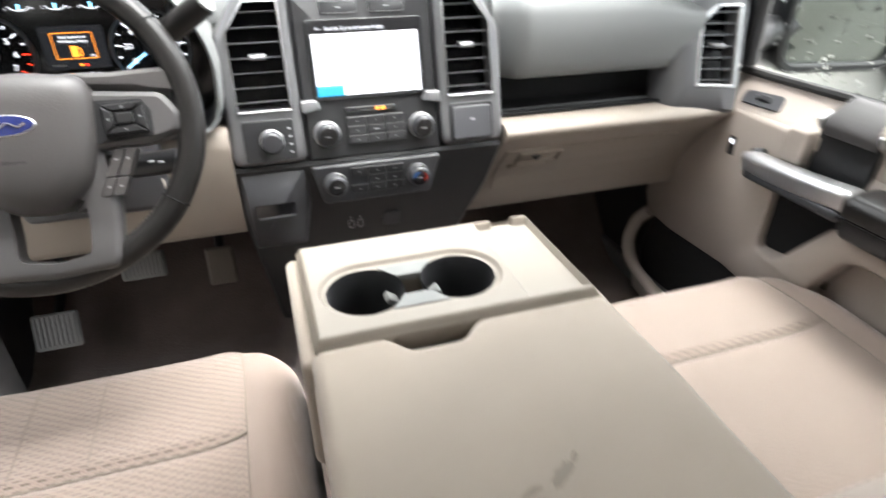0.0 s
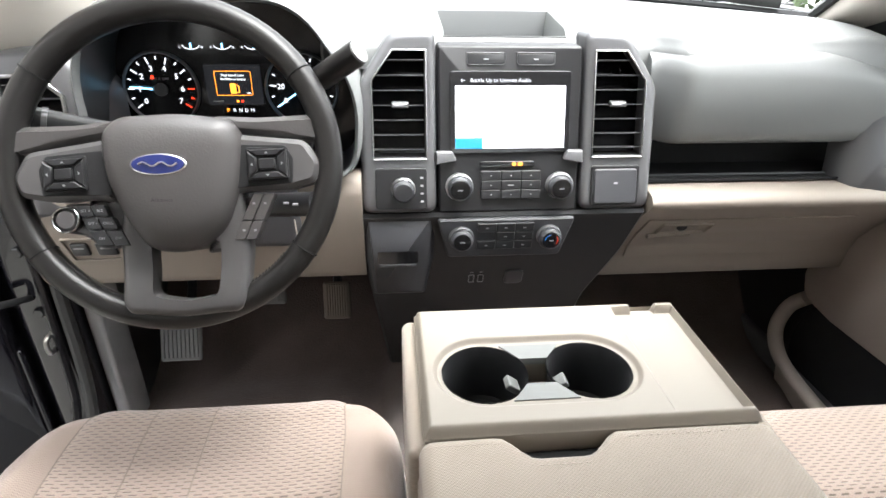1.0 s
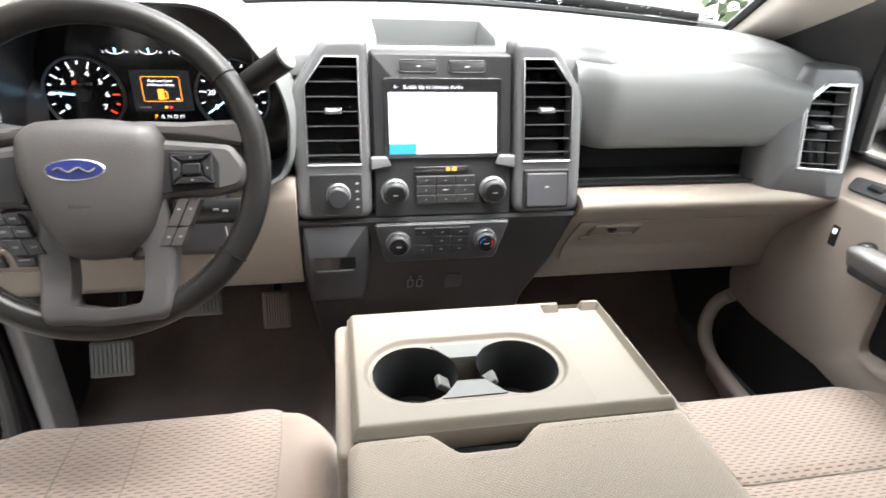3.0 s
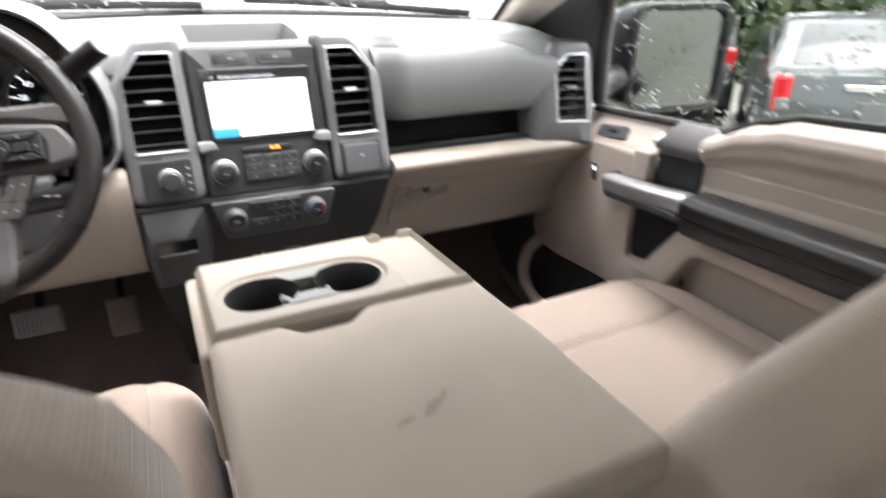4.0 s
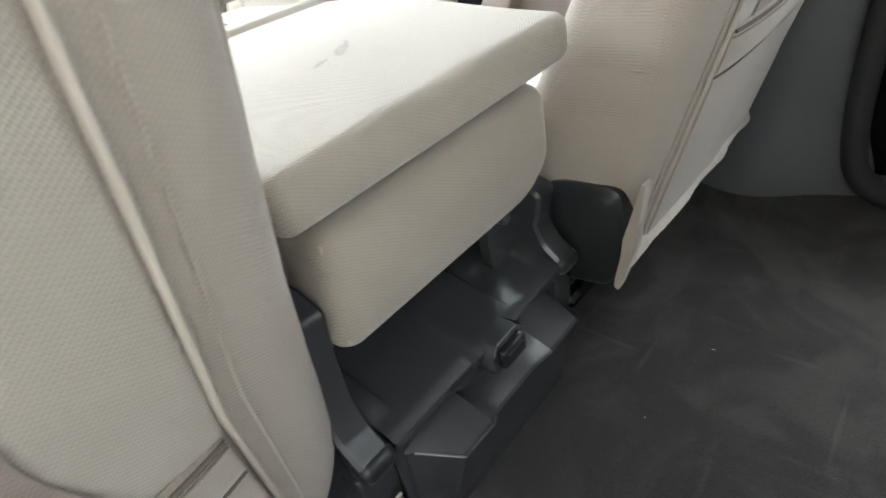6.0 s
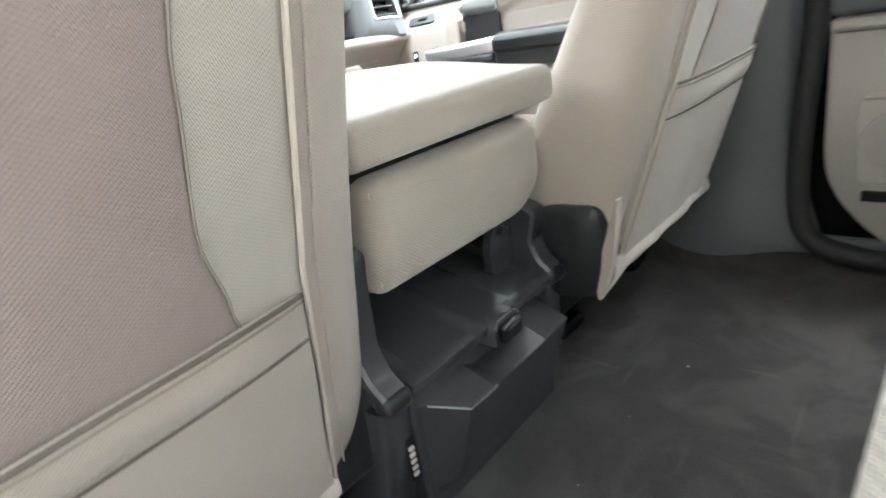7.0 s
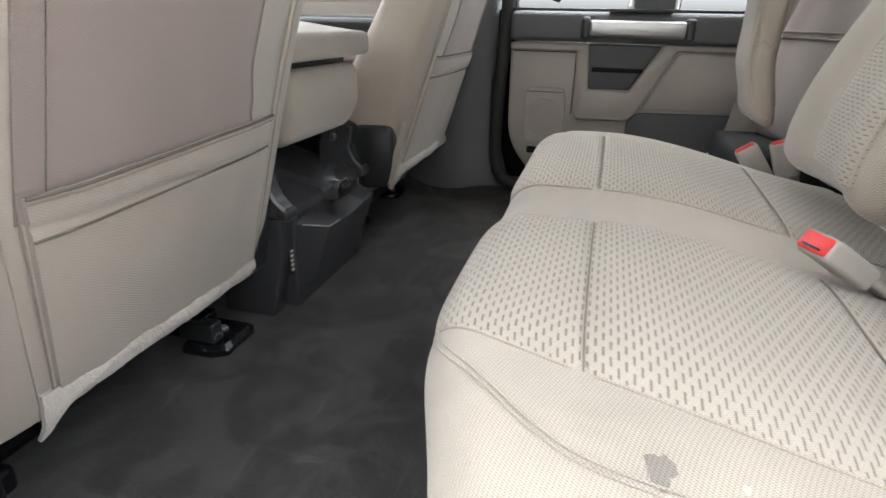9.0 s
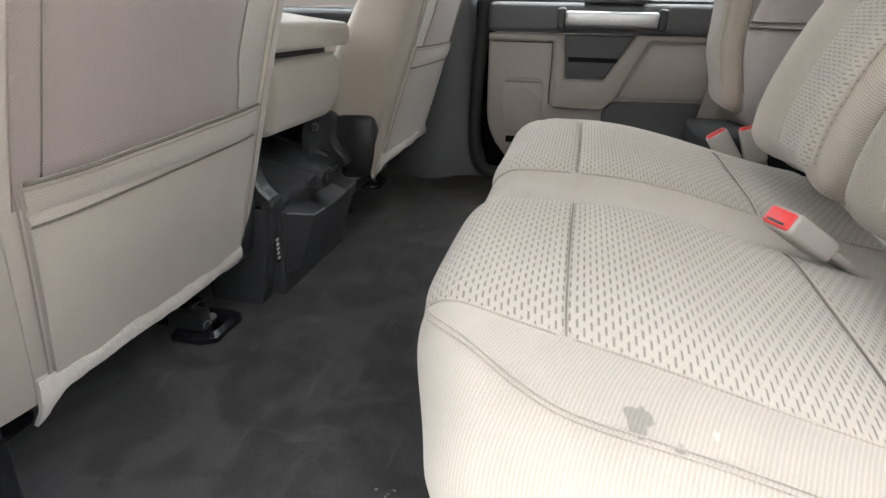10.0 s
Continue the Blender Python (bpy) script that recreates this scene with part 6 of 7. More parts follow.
def bench_cushion(x0, x1, ins_x, label):
    c = thing("rear_bench", ((x0 + x1) / 2, -0.38, 0.05), label, "seat", "rear bench")
    w, cx, RR, LH, TH = (x1 - x0), (x0 + x1) / 2, BR, 0.275, 0.13

    def shape(p):
        x, y, z = p
        top = sstep(-0.08, 0.08, z)
        s = clampf((y + LH) / (2 * LH))
        far = sstep(0.02, 0.19, cx + x)
        near = sstep(-0.60, -0.78, cx + x)
        zz = z + top * (0.034 - 0.078 * (1 - sstep(-0.05, 0.78, s)) - 0.002 * sstep(0.86, 1.0, s) + 0.055 * (cx + x + 0.30) - 0.012 * far - 0.012 * near - 0.006 * math.exp(-((cx + x + 0.31) / 0.05) ** 2))
        zz -= 0.020 * sstep(w / 2 - 0.09, w / 2 - 0.01, abs(x)) * top
        return (cx + x + 0.03 * near * (1 - top), -0.390 + y + 0.017 * sstep(0.02, -0.55, cx + x) * sstep(0.6, 1.0, s) - 0.045 * sstep(0.10, -0.05, z) * sstep(0.3, 1.0, s) - (0.042 + 0.022 * (1 - top)) * near * sstep(0.7, 1.0, s) - 0.03 * far * sstep(0.7, 1, s), 0.143 + zz)

    part("cushion", rbox(w, 2 * LH, 2 * TH, RR, 7, (90, 40, 8)).map(shape), cloth, c, "beige cloth cushion body", smooth=60)

    for a, b in ins_x:
        def fn(s, t, out=0.0):
            y = lerp(-0.235, LH + 0.022, t)
            x = lerp(a + (0.070 * (max(0.0, y + 0.01) / 0.27) ** 2 if a < -0.6 else 0.0), b, s)
            yy, drop, ang = over_edge(y, LH - RR, RR, 1.15)
            q = Vector(shape((x - cx, yy, TH - drop)))
            groove = 0.0045 * math.exp(-((y - 0.160) / 0.005) ** 2) + 0.004 * math.exp(-((y + 0.076) / 0.005) ** 2)
            k = 0.0015 + 0.006 * (1 - (2 * s - 1) ** 6) - groove + out
            return q + Vector((0, math.sin(ang), math.cos(ang))) * k

        it = part("insert", with_uv(sheet(fn, max(24, int((b - a) * 120)), 110, (0, -0.004, -0.012)), max(24, int((b - a) * 120)), 110, b - a, LH + 0.257), cloth_insert, c, "slotted cloth cushion insert", smooth=60)
        span = LH + 0.257
        for yy in (0.160, -0.076):
            part("cross_seam", tube([fn(i / 24, (yy + 0.235) / span, 0.002) for i in range(25)], 0.0010, 5), seam_brown, it)
        for e in (0.0, 1.0):
            part("edge_seam", tube([fn(e, i / 80, -0.0006) for i in range(81)], 0.0013, 6), cloth, it)
    return c, shape


bench_left, left_shape = bench_cushion(-0.775, 0.215, [(-0.680, -0.360), (-0.246, 0.075)], "beige cloth rear bench cushion with slotted inserts and stains")
# double piping round the near corner


def corner_line(k):
    """From the front face over the corner, then back along the flank."""
    for q in smooth_line([(-0.25, 0.282, 0), (-0.33, 0.272, 0), (-0.398, 0.228, 0), (-0.430, 0.184, 0), (-0.438, 0.12, 0), (-0.444, 0.0, 0), (-0.447, -0.24, 0)], 10):
        x, y = q.x - 0.007 * sstep(0.2, 0.12, q.y) - 0.0042 * k, q.y + 0.0036 * k * sstep(0.15, 0.25, q.y)
        u = max(0.0, -0.495 + BR - x)
        ang = math.asin(min(1.0, u / BR))
        yy, drop, a = over_edge(y, 0.275 - BR, BR, 1.3)
        yield Vector(left_shape((x, yy, 0.13 - BR * (1 - math.cos(ang)) - drop))) + Vector((-math.sin(ang), math.sin(a), math.cos(a))) * 0.0012


for k in range(2):
    part("corner_piping", tube(list(corner_line(k)), 0.0009, 6), cloth, bench_left)
stain_m = knit("grey_stain_in_cloth", (0.245, 0.215, 0.190), (0.1, 0.1, 0.1), False, vary=0.42)


def spot(cx_, cy_, r, seed, name, mat, dz=0.0014):
    rnd = random.Random(seed)
    ph = [rnd.uniform(0, 6.28) for _ in range(4)]
    pts = []
    for i in range(28):
        a = 2 * math.pi * i / 28
        q = r * (1 + 0.16 * math.sin(3 * a + ph[0]) + 0.12 * math.sin(5 * a + ph[1]) + 0.07 * math.sin(9 * a + ph[2]))
        pts.append((cx_ + q * math.cos(a), cy_ + 0.85 * q * math.sin(a)))

    def on_side(u, v):
        """Unroll the near flank: u runs towards the edge and down."""
        ang = max(0.0, u) / BR
        x = -0.495 + BR - (BR * math.sin(min(ang, 1.5)) if u > 0 else u)
        return Vector(left_shape((x, v, 0.13 - BR + BR * math.cos(min(ang, 1.5))))) + Vector((-math.sin(ang), 0, math.cos(ang))) * dz

    g = Geo([on_side(cx_, cy_)] + [on_side(*q) for q in pts], [(0, i + 1, (i + 1) % 28 + 1) for i in range(28)])
    part(name, g, mat, bench_left, uv=FLAT_UV)


spot(-0.0165, 0.114, 0.0095, 3, "stain", stain_m)
spot(-0.004, 0.090, 0.0035, 5, "stain", stain_m)
spot(-0.019, 0.068, 0.0025, 7, "stain", fleece)


def bench_back(x0, x1, ins_x, z0, top, label, y0, mat=None, seam=None, lean=0.20):
    b = thing("folding_bench", ((x0 + x1) / 2, y0 - 0.1, 0.25), label, "seat", "rear bench")
    w, cx, h = x1 - x0, (x0 + x1) / 2, top - z0

    def shape(p):
        x, y, z = p
        t = (z + h / 2) / h
        front = sstep(-0.05, 0.06, y)
        e = sstep(w / 2 - 0.13, w / 2 - 0.05, abs(x))
        bulge = 0.055 * math.sin(math.pi * clampf(t * 1.3) ** 0.6)
        return (cx + x, y0 - 0.12 + y - lean * (z + h / 2) + front * (bulge + 0.018 * e), z0 + z + h / 2)

    part("backrest", rbox(w, 0.14, h, 0.05, 5, (14, 2, 16)).map(shape), mat or cloth, b, "beige cloth backrest", smooth=60, uv=TALL_UV)
    for a, c in ins_x:
        fn = lambda s, t: Vector(shape((lerp(a, c, s) - cx, 0.07, lerp(-h / 2 + 0.05, h / 2 - 0.06, t)))) + Vector((0, 0.002 + 0.008 * (1 - (2 * s - 1) ** 4) - 0.004 * math.exp(-((t - 0.42) / 0.01) ** 2), 0))
        it = part("insert", sheet(fn, 30, 60, (0, -0.012, 0)), cloth_insert, b, "slotted cloth backrest insert", smooth=60, uv=TALL_UV)
        for e in (0.0, 1.0):
            part("edge_seam", tube([fn(e, i / 30) for i in range(31)], 0.002, 6), piping, it)
    if not ins_x and not seam:
        for e in (-1, 1):
            part("edge_piping", tube([Vector(shape((e * (w / 2 - 0.045), 0.07, lerp(-h / 2 + 0.04, h / 2 - 0.05, i / 24)))) + Vector((0, 0.001, 0)) for i in range(25)], 0.002, 6), piping, b)
    if seam:
        for k in range(2):
            part("fold_seam", tube([Vector(shape((lerp(-w / 2 + 0.02, w / 2 - 0.02, i / 20), 0.07, seam + 0.012 * k - z0 - h / 2))) + Vector((0, 0.002, 0)) for i in range(21)], 0.002, 5), seam_brown, b)
    return b


bench_back(-0.775, -0.308, [(-0.70, -0.41)], 0.285, 0.88, "beige cloth rear backrest with smooth bolster", -0.508, None, None, 0.32)
bench_back(-0.298, 0.058, [(-0.262, -0.075)], 0.292, 0.88, "beige cloth middle rear backrest with slotted insert", -0.502, None, None, 0.33)
bench_back(0.100, 0.62, [], 0.24, 0.86, "taupe cloth far rear panel with a folded seam", -0.600, cloth_back, 0.495, 0.10)
far_seat = thing("folding_bench", (0.435, -0.50, 0.25), "pale beige cloth far rear seat standing upright beside the door", "seat", "rear bench")


def far_slab(p):
    x, y, z = p
    low = sstep(-0.16, -0.29, z)
    return (0.335 + x, -0.511 + y - 0.030 * low + 0.10 * (z / 0.6) ** 2 * 0.4 + 0.004 * math.sin(9 * z), 0.628 + z + 0.014 * low * (y / 0.028))


part("cushion", rbox(0.130, 0.056, 0.59, 0.022, 5, (6, 4, 24)).map(far_slab), cloth, far_seat, "pale beige cloth slab", smooth=60, uv=TALL_UV)
for e, m_ in ((0.022, piping), (-0.022, seam_brown)):
    part("edge_seam", tube([Vector(far_slab((-0.0625, e, lerp(-0.25, 0.26, i / 24)))) for i in range(25)], 0.0016, 6), m_, far_seat)
part("crease", tube([Vector(far_slab((-0.0652, lerp(-0.018, 0.018, i / 8), -0.145 - 0.006 * math.sin(i)))) for i in range(9)], 0.0012, 6), piping, far_seat)
part("base", block(0.25, 0.60, -0.74, -0.505, 0.05, 0.27, 0.02), mat_black, far_seat, "black hinge base below the upright seat")


def buckle(x, y, z, rx, ry, rz, stalk):
    b = thing("seat_belt_buckle", (x, y, z), "grey seat belt buckle with red release button", "buckle", "rear seat belts")
    m = pose(x, y, z, rx, ry, rz)
    part("housing", rbox(0.042, 0.026, 0.074, 0.006, 3).xf(m), buckle_grey, b)
    button = part("button", rbox(0.036, 0.020, 0.012, 0.003, 2).xf(m @ pose(0, 0, 0.0335)), red, b, "red release button")
    part("slot", block(-0.012, 0.012, 0.004, 0.007, 0.038, 0.040, 0.0005, 1).xf(m), black, button)
    part("strap", rbox(0.040, 0.010, stalk, 0.004, 2).xf(m @ pose(0, 0, -0.035 - stalk / 2)), webbing, b)


buckle(-0.385, -0.468, 0.296, -58, 0, 24, 0.07)
buckle(0.226, -0.526, 0.264, 0, 36, 90, 0.12)
buckle(0.222, -0.578, 0.276, 0, 20, 90, 0.12)
belt = thing("seat_belt", (0.60, -0.58, 0.3), "grey seat belt webbing hanging beside the far backrest", "seat belt", "rear seat belts")
part("webbing", sheet(lambda s, t: (0.655 - 0.01 * s, -0.53 - 0.045 * s - 0.14 * t, lerp(0.15, 1.02, t)), 3, 20, (-0.003, 0, 0)), webbing, belt)


# ---- doors on the far side ----
def flank(x_face, depth):
    """Maps (y, z, height) of a door part onto the cabin side; depth is its full height."""
    return lambda u, v, w: Vector(((x_face(u, v) if callable(x_face) else x_face) + depth - w, u, v))


def sill_z(y):
    """Upper edge of the front door panel: low by the mirror, rising in a swoop behind it."""
    return curve_at([(0.46, 0.667), (0.58, 0.664), (0.65, 0.648), (0.735, 0.616), (1.06, 0.612)], y)


door_f = thing("front_door", (0.80, 0.8, 0.05), "closed beige front door panel with black arm rest and silver pull", "door", "doors")
part("panel", plate([(0.28, 0.0), (1.29, 0.0), (1.29, 0.56), (0.28, 0.56)], 0.035, 0.002, flank(0.757, 0.035)), taupe_door, door_f, "recessed beige door field")
# one moulded piece: the body ahead of the pull and the beam that frames the lower field
FRONT = [(0.30, 0.384), (0.672, 0.394), (0.700, 0.384), (0.742, 0.305), (0.748, 0.222), (0.975, 0.221), (1.150, 0.216), (1.236, 0.227), (1.262, 0.285), (1.150, 0.500), (1.110, 0.535), (1.050, 0.556), (0.896, 0.556), (0.888, 0.500), (0.886, 0.330), (0.878, 0.316), (0.818, 0.322), (0.742, 0.428), (0.722, 0.437), (0.30, 0.430)]
face_x = lambda u, v: 0.714 + 0.026 * sstep(0.82, 0.94, u) + 0.030 * sstep(1.06, 1.25, u) * sstep(0.25, 0.45, v) - 0.008 * sstep(0.40, 0.33, v) * sstep(0.94, 0.84, u)
part("moulded_frame", plate(soften(FRONT, 0.014, 5), 0.050, 0.007, flank(face_x, 0.050)), taupe_door, door_f, "beige moulded door frame and beam", smooth=50)


def shelf(s, t):
    y = lerp(0.838, 1.13, s)
    k = sstep(1.06, 1.14, y)
    return (lerp(0.741, 0.797, t) + 0.02 * k, y, lerp(0.553, 0.612, t) - 0.006 * sstep(0.12, 0.0, t) - 0.012 * k * (1 - t))


part("switch_shelf", sheet(shelf, 24, 16, (0.01, 0, -0.03)), taupe_door, door_f, "sloping beige shelf below the window", smooth=60)


def upper_trim(s, t):
    """Padded upper trim: rolled top edge over a hollow that runs down to the arm rest."""
    y = lerp(0.735, 0.28, s)
    top = sill_z(y)
    prof = ((0.0, 0.738), (0.16, 0.752), (0.34, 0.764), (0.52, 0.758), (0.68, 0.744), (0.80, 0.737), (0.90, 0.742), (0.96, 0.756), (1.0, 0.790))
    return (curve_at(prof, t) - 0.004 * sstep(0.08, 0.0, s), y, lerp(0.478, top, 1 - (1 - t) ** 1.15))


part("upper_trim", sheet(upper_trim, 40, 40, (0.02, 0, -0.004)), taupe_door, door_f, "beige padded upper door trim", smooth=60)
part("lip_rim", tube(smooth_line([(0.742, 1.222, 0.232), (0.728, 1.250, 0.190), (0.712, 1.246, 0.130), (0.700, 1.190, 0.088), (0.694, 1.08, 0.072), (0.690, 0.90, 0.068), (0.690, 0.50, 0.068)], 8), 0.020, 12, flat=0.8), taupe_door, door_f, "rounded map pocket rim", smooth=60)
part("pocket_lip", sheet(lambda s, t: (0.692 + 0.02 * t + 0.02 * sstep(0.85, 1, s), lerp(0.40, 1.22, s), lerp(0.066 + 0.02 * sstep(0.9, 1, s), -0.01, t)), 20, 4, (0.012, 0, 0)), taupe_door, door_f, "beige map pocket front")
part("pocket_liner", plate(soften([(0.62, 0.0), (1.215, 0.03), (1.235, 0.12), (1.21, 0.222), (0.62, 0.226)], 0.03), 0.006, 0.001, flank(0.745, 0.006)), mat_black, door_f, "black map pocket")
part("pull_pocket", plate([(0.735, 0.30), (0.90, 0.30), (0.90, 0.46), (0.735, 0.46)], 0.004, 0.001, flank(0.750, 0.004)), mat_black, door_f, "black pull recess")
pull = rbox(0.048, 0.225, 0.038, 0.012, 3, (2, 10, 2)).map(lambda p: (0.700 + p[0] + 0.006 * (p[1] / 0.11) ** 2, 0.825 + p[1] + 0.35 * p[2] * sstep(0.05, 0.11, p[1]), 0.489 + p[2] - 0.006 * (p[1] / 0.11)))
part("pull_handle", pull, satin, door_f, "satin silver pull handle", smooth=50)
part("pull_underside", rbox(0.050, 0.205, 0.020, 0.008, 3).at(0.704, 0.820, 0.468), stack_grey, door_f)
part("pull_end", rbox(0.034, 0.024, 0.040, 0.010, 3).at(0.722, 0.934, 0.486), stack_grey, door_f)
part("arm_rest", rbox(0.078, 0.420, 0.042, 0.016, 4, (3, 10, 2)).map(lambda p: (0.700 + p[0], 0.500 + p[1], 0.501 + p[2] - 0.006 * sstep(0.0, 0.039, -p[0]))), leather, door_f, "black padded arm rest", smooth=60)
part("arm_base", rbox(0.062, 0.425, 0.048, 0.014, 3, (2, 4, 2)).map(lambda p: (0.703 + p[0] + 0.25 * max(0.0, -p[2]), 0.498 + p[1], 0.462 + p[2])), black, door_f, "black arm rest base")
part("arm_seam", tube([(0.6625, y, 0.4825) for y in (0.30, 0.45, 0.60, 0.705)], 0.0012, 5), gloss_black, door_f)
part("grab_recess", block(0.746, 0.756, 0.732, 0.846, 0.460, 0.600, 0.004), black, door_f, "black grab recess")
part("recess_end", block(0.722, 0.756, 0.846, 0.889, 0.500, 0.566, 0.008), taupe_door, door_f)
part("grab_cap", rbox(0.070, 0.112, 0.030, 0.012, 4, (4, 4, 1)).map(lambda p: (0.768 + p[0], 0.786 + p[1] + 0.10 * p[0], 0.600 + p[2] + 0.45 * p[0] - 3.0 * max(0.0, -p[0] - 0.01) ** 1.6)), wheel_plastic, door_f, "dark grey grab cap", smooth=60)
for y in (0.842, 0.729):
    part("cap_tip", rbox(0.030, 0.006, 0.022, 0.003, 2).xf(pose(0.746, y, 0.589, 0, -25, 0)), satin, door_f)
lk = part("switch_plate", plate(soften([(0.945, 0.020), (1.040, 0.016), (1.046, 0.044), (0.955, 0.052)], 0.010), 0.004, 0.001, lambda u, v, w: Vector((0.741 + 0.70 * v - 0.7 * w, u, 0.5535 + 0.737 * v + 0.7 * w))), stack_grey, door_f, "dark switch plate")
part("switch", rbox(0.014, 0.032, 0.010, 0.004, 2).xf(pose(0.764, 0.993, 0.582, 0, -45, 0)), black, lk)
lb = part("lock_switch", plate(round_poly(1.008, 0.462, 1.026, 0.502, 0.003), 0.004, 0.001, flank(0.736, 0.004)), black, door_f, "small black lock rocker")
part("mark", plate(round_poly(1.013, 0.486, 1.021, 0.496, 0.002), 0.0012, 0.0003, flank(0.7346, 0.0012)), white_lit, lb)
part("window_seal", tube([(0.798, y, sill_z(y) + 0.004) for y in [lerp(0.30, 1.10, i / 30) for i in range(31)]], 0.009, 8), rubber, door_f)
part("window_frame", tube(smooth_line([(0.785, 1.075, 0.63), (0.775, 1.068, 0.80), (0.745, 1.0, 0.925), (0.66, 0.70, 1.06), (0.63, 0.5, 1.13), (0.62, 0.30, 1.16)], 6), 0.016, 8), black, door_f, "black window frame")


def win_f(s, t):
    z = lerp(0.63, 1.15, t)
    y = lerp(0.28, lerp(1.04, 0.80, sstep(0.3, 1, t)), s)
    return (0.785 - 0.14 * sstep(0.0, 1.1, t) * t, y, z)


pane = part("pane", sheet(win_f, 10, 10), window_glass, door_f, "rain-spotted side window")
pane.visible_shadow = False


# rear door
door_r = thing("rear_door", (0.76, -0.3, 0.05), "closed taupe rear door panel with black inserts and silver pull", "door", "doors")
OUTER = [(0.044, 0.465), (0.040, 0.24), (0.034, 0.195), (0.012, 0.148), (-0.028, 0.100), (-0.075, 0.064), (-0.115, 0.052), (-0.62, 0.05), (-0.62, 0.465)]
part("door_shell", block(0.752, 0.775, -0.72, 0.10, -0.04, 0.548, 0.004), jamb_black, door_r, "black painted inner door shell")
part("panel", plate(soften(OUTER, 0.02), 0.045, 0.006, flank(0.700, 0.045)), door_beige, door_r, "taupe moulded door panel", smooth=50)
RAIL = [(0.043, 0.463), (-0.172, 0.463), (-0.182, 0.344), (-0.290, 0.345), (-0.366, 0.466), (-0.605, 0.466), (-0.605, 0.449), (-0.402, 0.449), (-0.318, 0.288), (-0.290, 0.263), (-0.156, 0.263), (-0.144, 0.285), (-0.143, 0.442), (0.042, 0.442)]
part("moulded_rail", plate(soften(RAIL, 0.008), 0.032, 0.005, flank(lambda u, v: 0.684 - 0.022 * sstep(0.37, 0.32, v), 0.032)), door_beige, door_r, "taupe stepped arm rest rail", smooth=50)
# dark line laid in the corner as the shade under the rail
part("rail_shade_gap", tube([(0.7005, u, v) for u, v in [(0.035, 0.440), (-0.138, 0.440), (-0.141, 0.40), (-0.141, 0.27)]], 0.0016, 5), seam_dark, door_r)
part("rear_field", plate(soften([(-0.410, 0.444), (-0.596, 0.444), (-0.582, 0.301), (-0.330, 0.294)], 0.010), 0.008, 0.003, flank(0.694, 0.008)), door_beige, door_r, "smooth taupe panel behind the rail", smooth=50)
part("kick_panel", plate(soften([(-0.296, 0.260), (-0.322, 0.286), (-0.574, 0.292), (-0.565, 0.215), (-0.520, 0.160), (-0.296, 0.110)], 0.012), 0.010, 0.003, flank(0.692, 0.010)), pillar_grey, door_r, "slate lower door panel")
part("kick_slot", plate(round_poly(-0.262, 0.175, -0.222, 0.182, 0.002), 0.006, 0.001, flank(0.696, 0.006)), mat_black, door_r)
part("rear_edge", plate(soften([(-0.500, 0.165), (-0.530, 0.197), (-0.580, 0.262), (-0.590, 0.46), (-0.635, 0.46), (-0.635, 0.165)], 0.012), 0.030, 0.006, flank(0.684, 0.030)), pillar_light, door_r, "pale rear edge trim")
part("upper_band", rbox(0.05, 0.70, 0.078, 0.014, 4, (1, 6, 2)).map(lambda p: (0.694 + p[0] + 0.1 * max(0, p[2]), -0.306 + p[1], 0.506 + p[2])), pillar_grey, door_r, "slate upper door band", smooth=50)
part("pull_handle", rbox(0.036, 0.240, 0.041, 0.008, 3, (1, 6, 2)).map(lambda p: (0.648 + p[0] + 0.2 * max(0.0, -p[2]), -0.289 + p[1], 0.503 + p[2])), satin, door_r, "satin silver pull handle")
for y in (-0.160, -0.421):
    part("pull_end", rbox(0.046, 0.024, 0.056, 0.009, 3).at(0.664, y, 0.504), stack_grey, door_r)
part("pull_ledge", block(0.660, 0.70, -0.375, -0.215, 0.543, 0.553, 0.004), black, door_r)
part("pull_recess", plate(soften([(-0.176, 0.345), (-0.290, 0.346), (-0.362, 0.462), (-0.172, 0.462)], 0.006), 0.010, 0.002, flank(0.694, 0.010)), stack_grey, door_r, "dark recess below the pull")
part("recess_rib", block(0.688, 0.70, -0.322, -0.186, 0.391, 0.403, 0.003), mat_black, door_r)
grille = part("speaker_grille", plate(soften([(-0.122, 0.186), (-0.012, 0.184), (-0.004, 0.30), (-0.010, 0.342), (-0.118, 0.342), (-0.124, 0.30)], 0.016), 0.004, 0.0015, flank(0.6965, 0.004)), door_beige, door_r, "taupe loudspeaker grille")
part("grille_disc", disc(0.052, 0.003, 32, 0.0012).xf(pose(0.6965, -0.064, 0.258, 0, -90, 0)), door_beige, grille)
dots = Geo()
for i in range(22):
    for j in range(22):
        y, z = -0.064 + 0.0046 * (i - 10.5), 0.258 + 0.0046 * (j - 10.5)
        if math.hypot(y + 0.064, z - 0.258) < 0.047:
            dots.add(disc(0.0010, 0.0005, 5, 0.0002).xf(pose(0.6936, y, z, 0, -90, 0)))
part("grille_holes", dots, seam_brown, grille)
part("grille_step", tube([(0.6965, y, 0.330) for y in (-0.012, -0.05, -0.08, -0.116)], 0.0016, 5), seam_brown, grille)
part("map_slot", block(0.694, 0.715, -0.160, -0.022, 0.151, 0.170, 0.003), mat_black, door_r, "dark slot")
part("window_seal", block(0.712, 0.735, -0.66, 0.06, 0.540, 0.554, 0.005), black, door_r)
pane = part("pane", sheet(lambda s, t: (0.745 - 0.13 * t * t, lerp(0.04, -0.62, s), lerp(0.55, 1.12, t)), 6, 6), privacy_glass, door_r, "rain-spotted rear window")
pane.visible_shadow = False
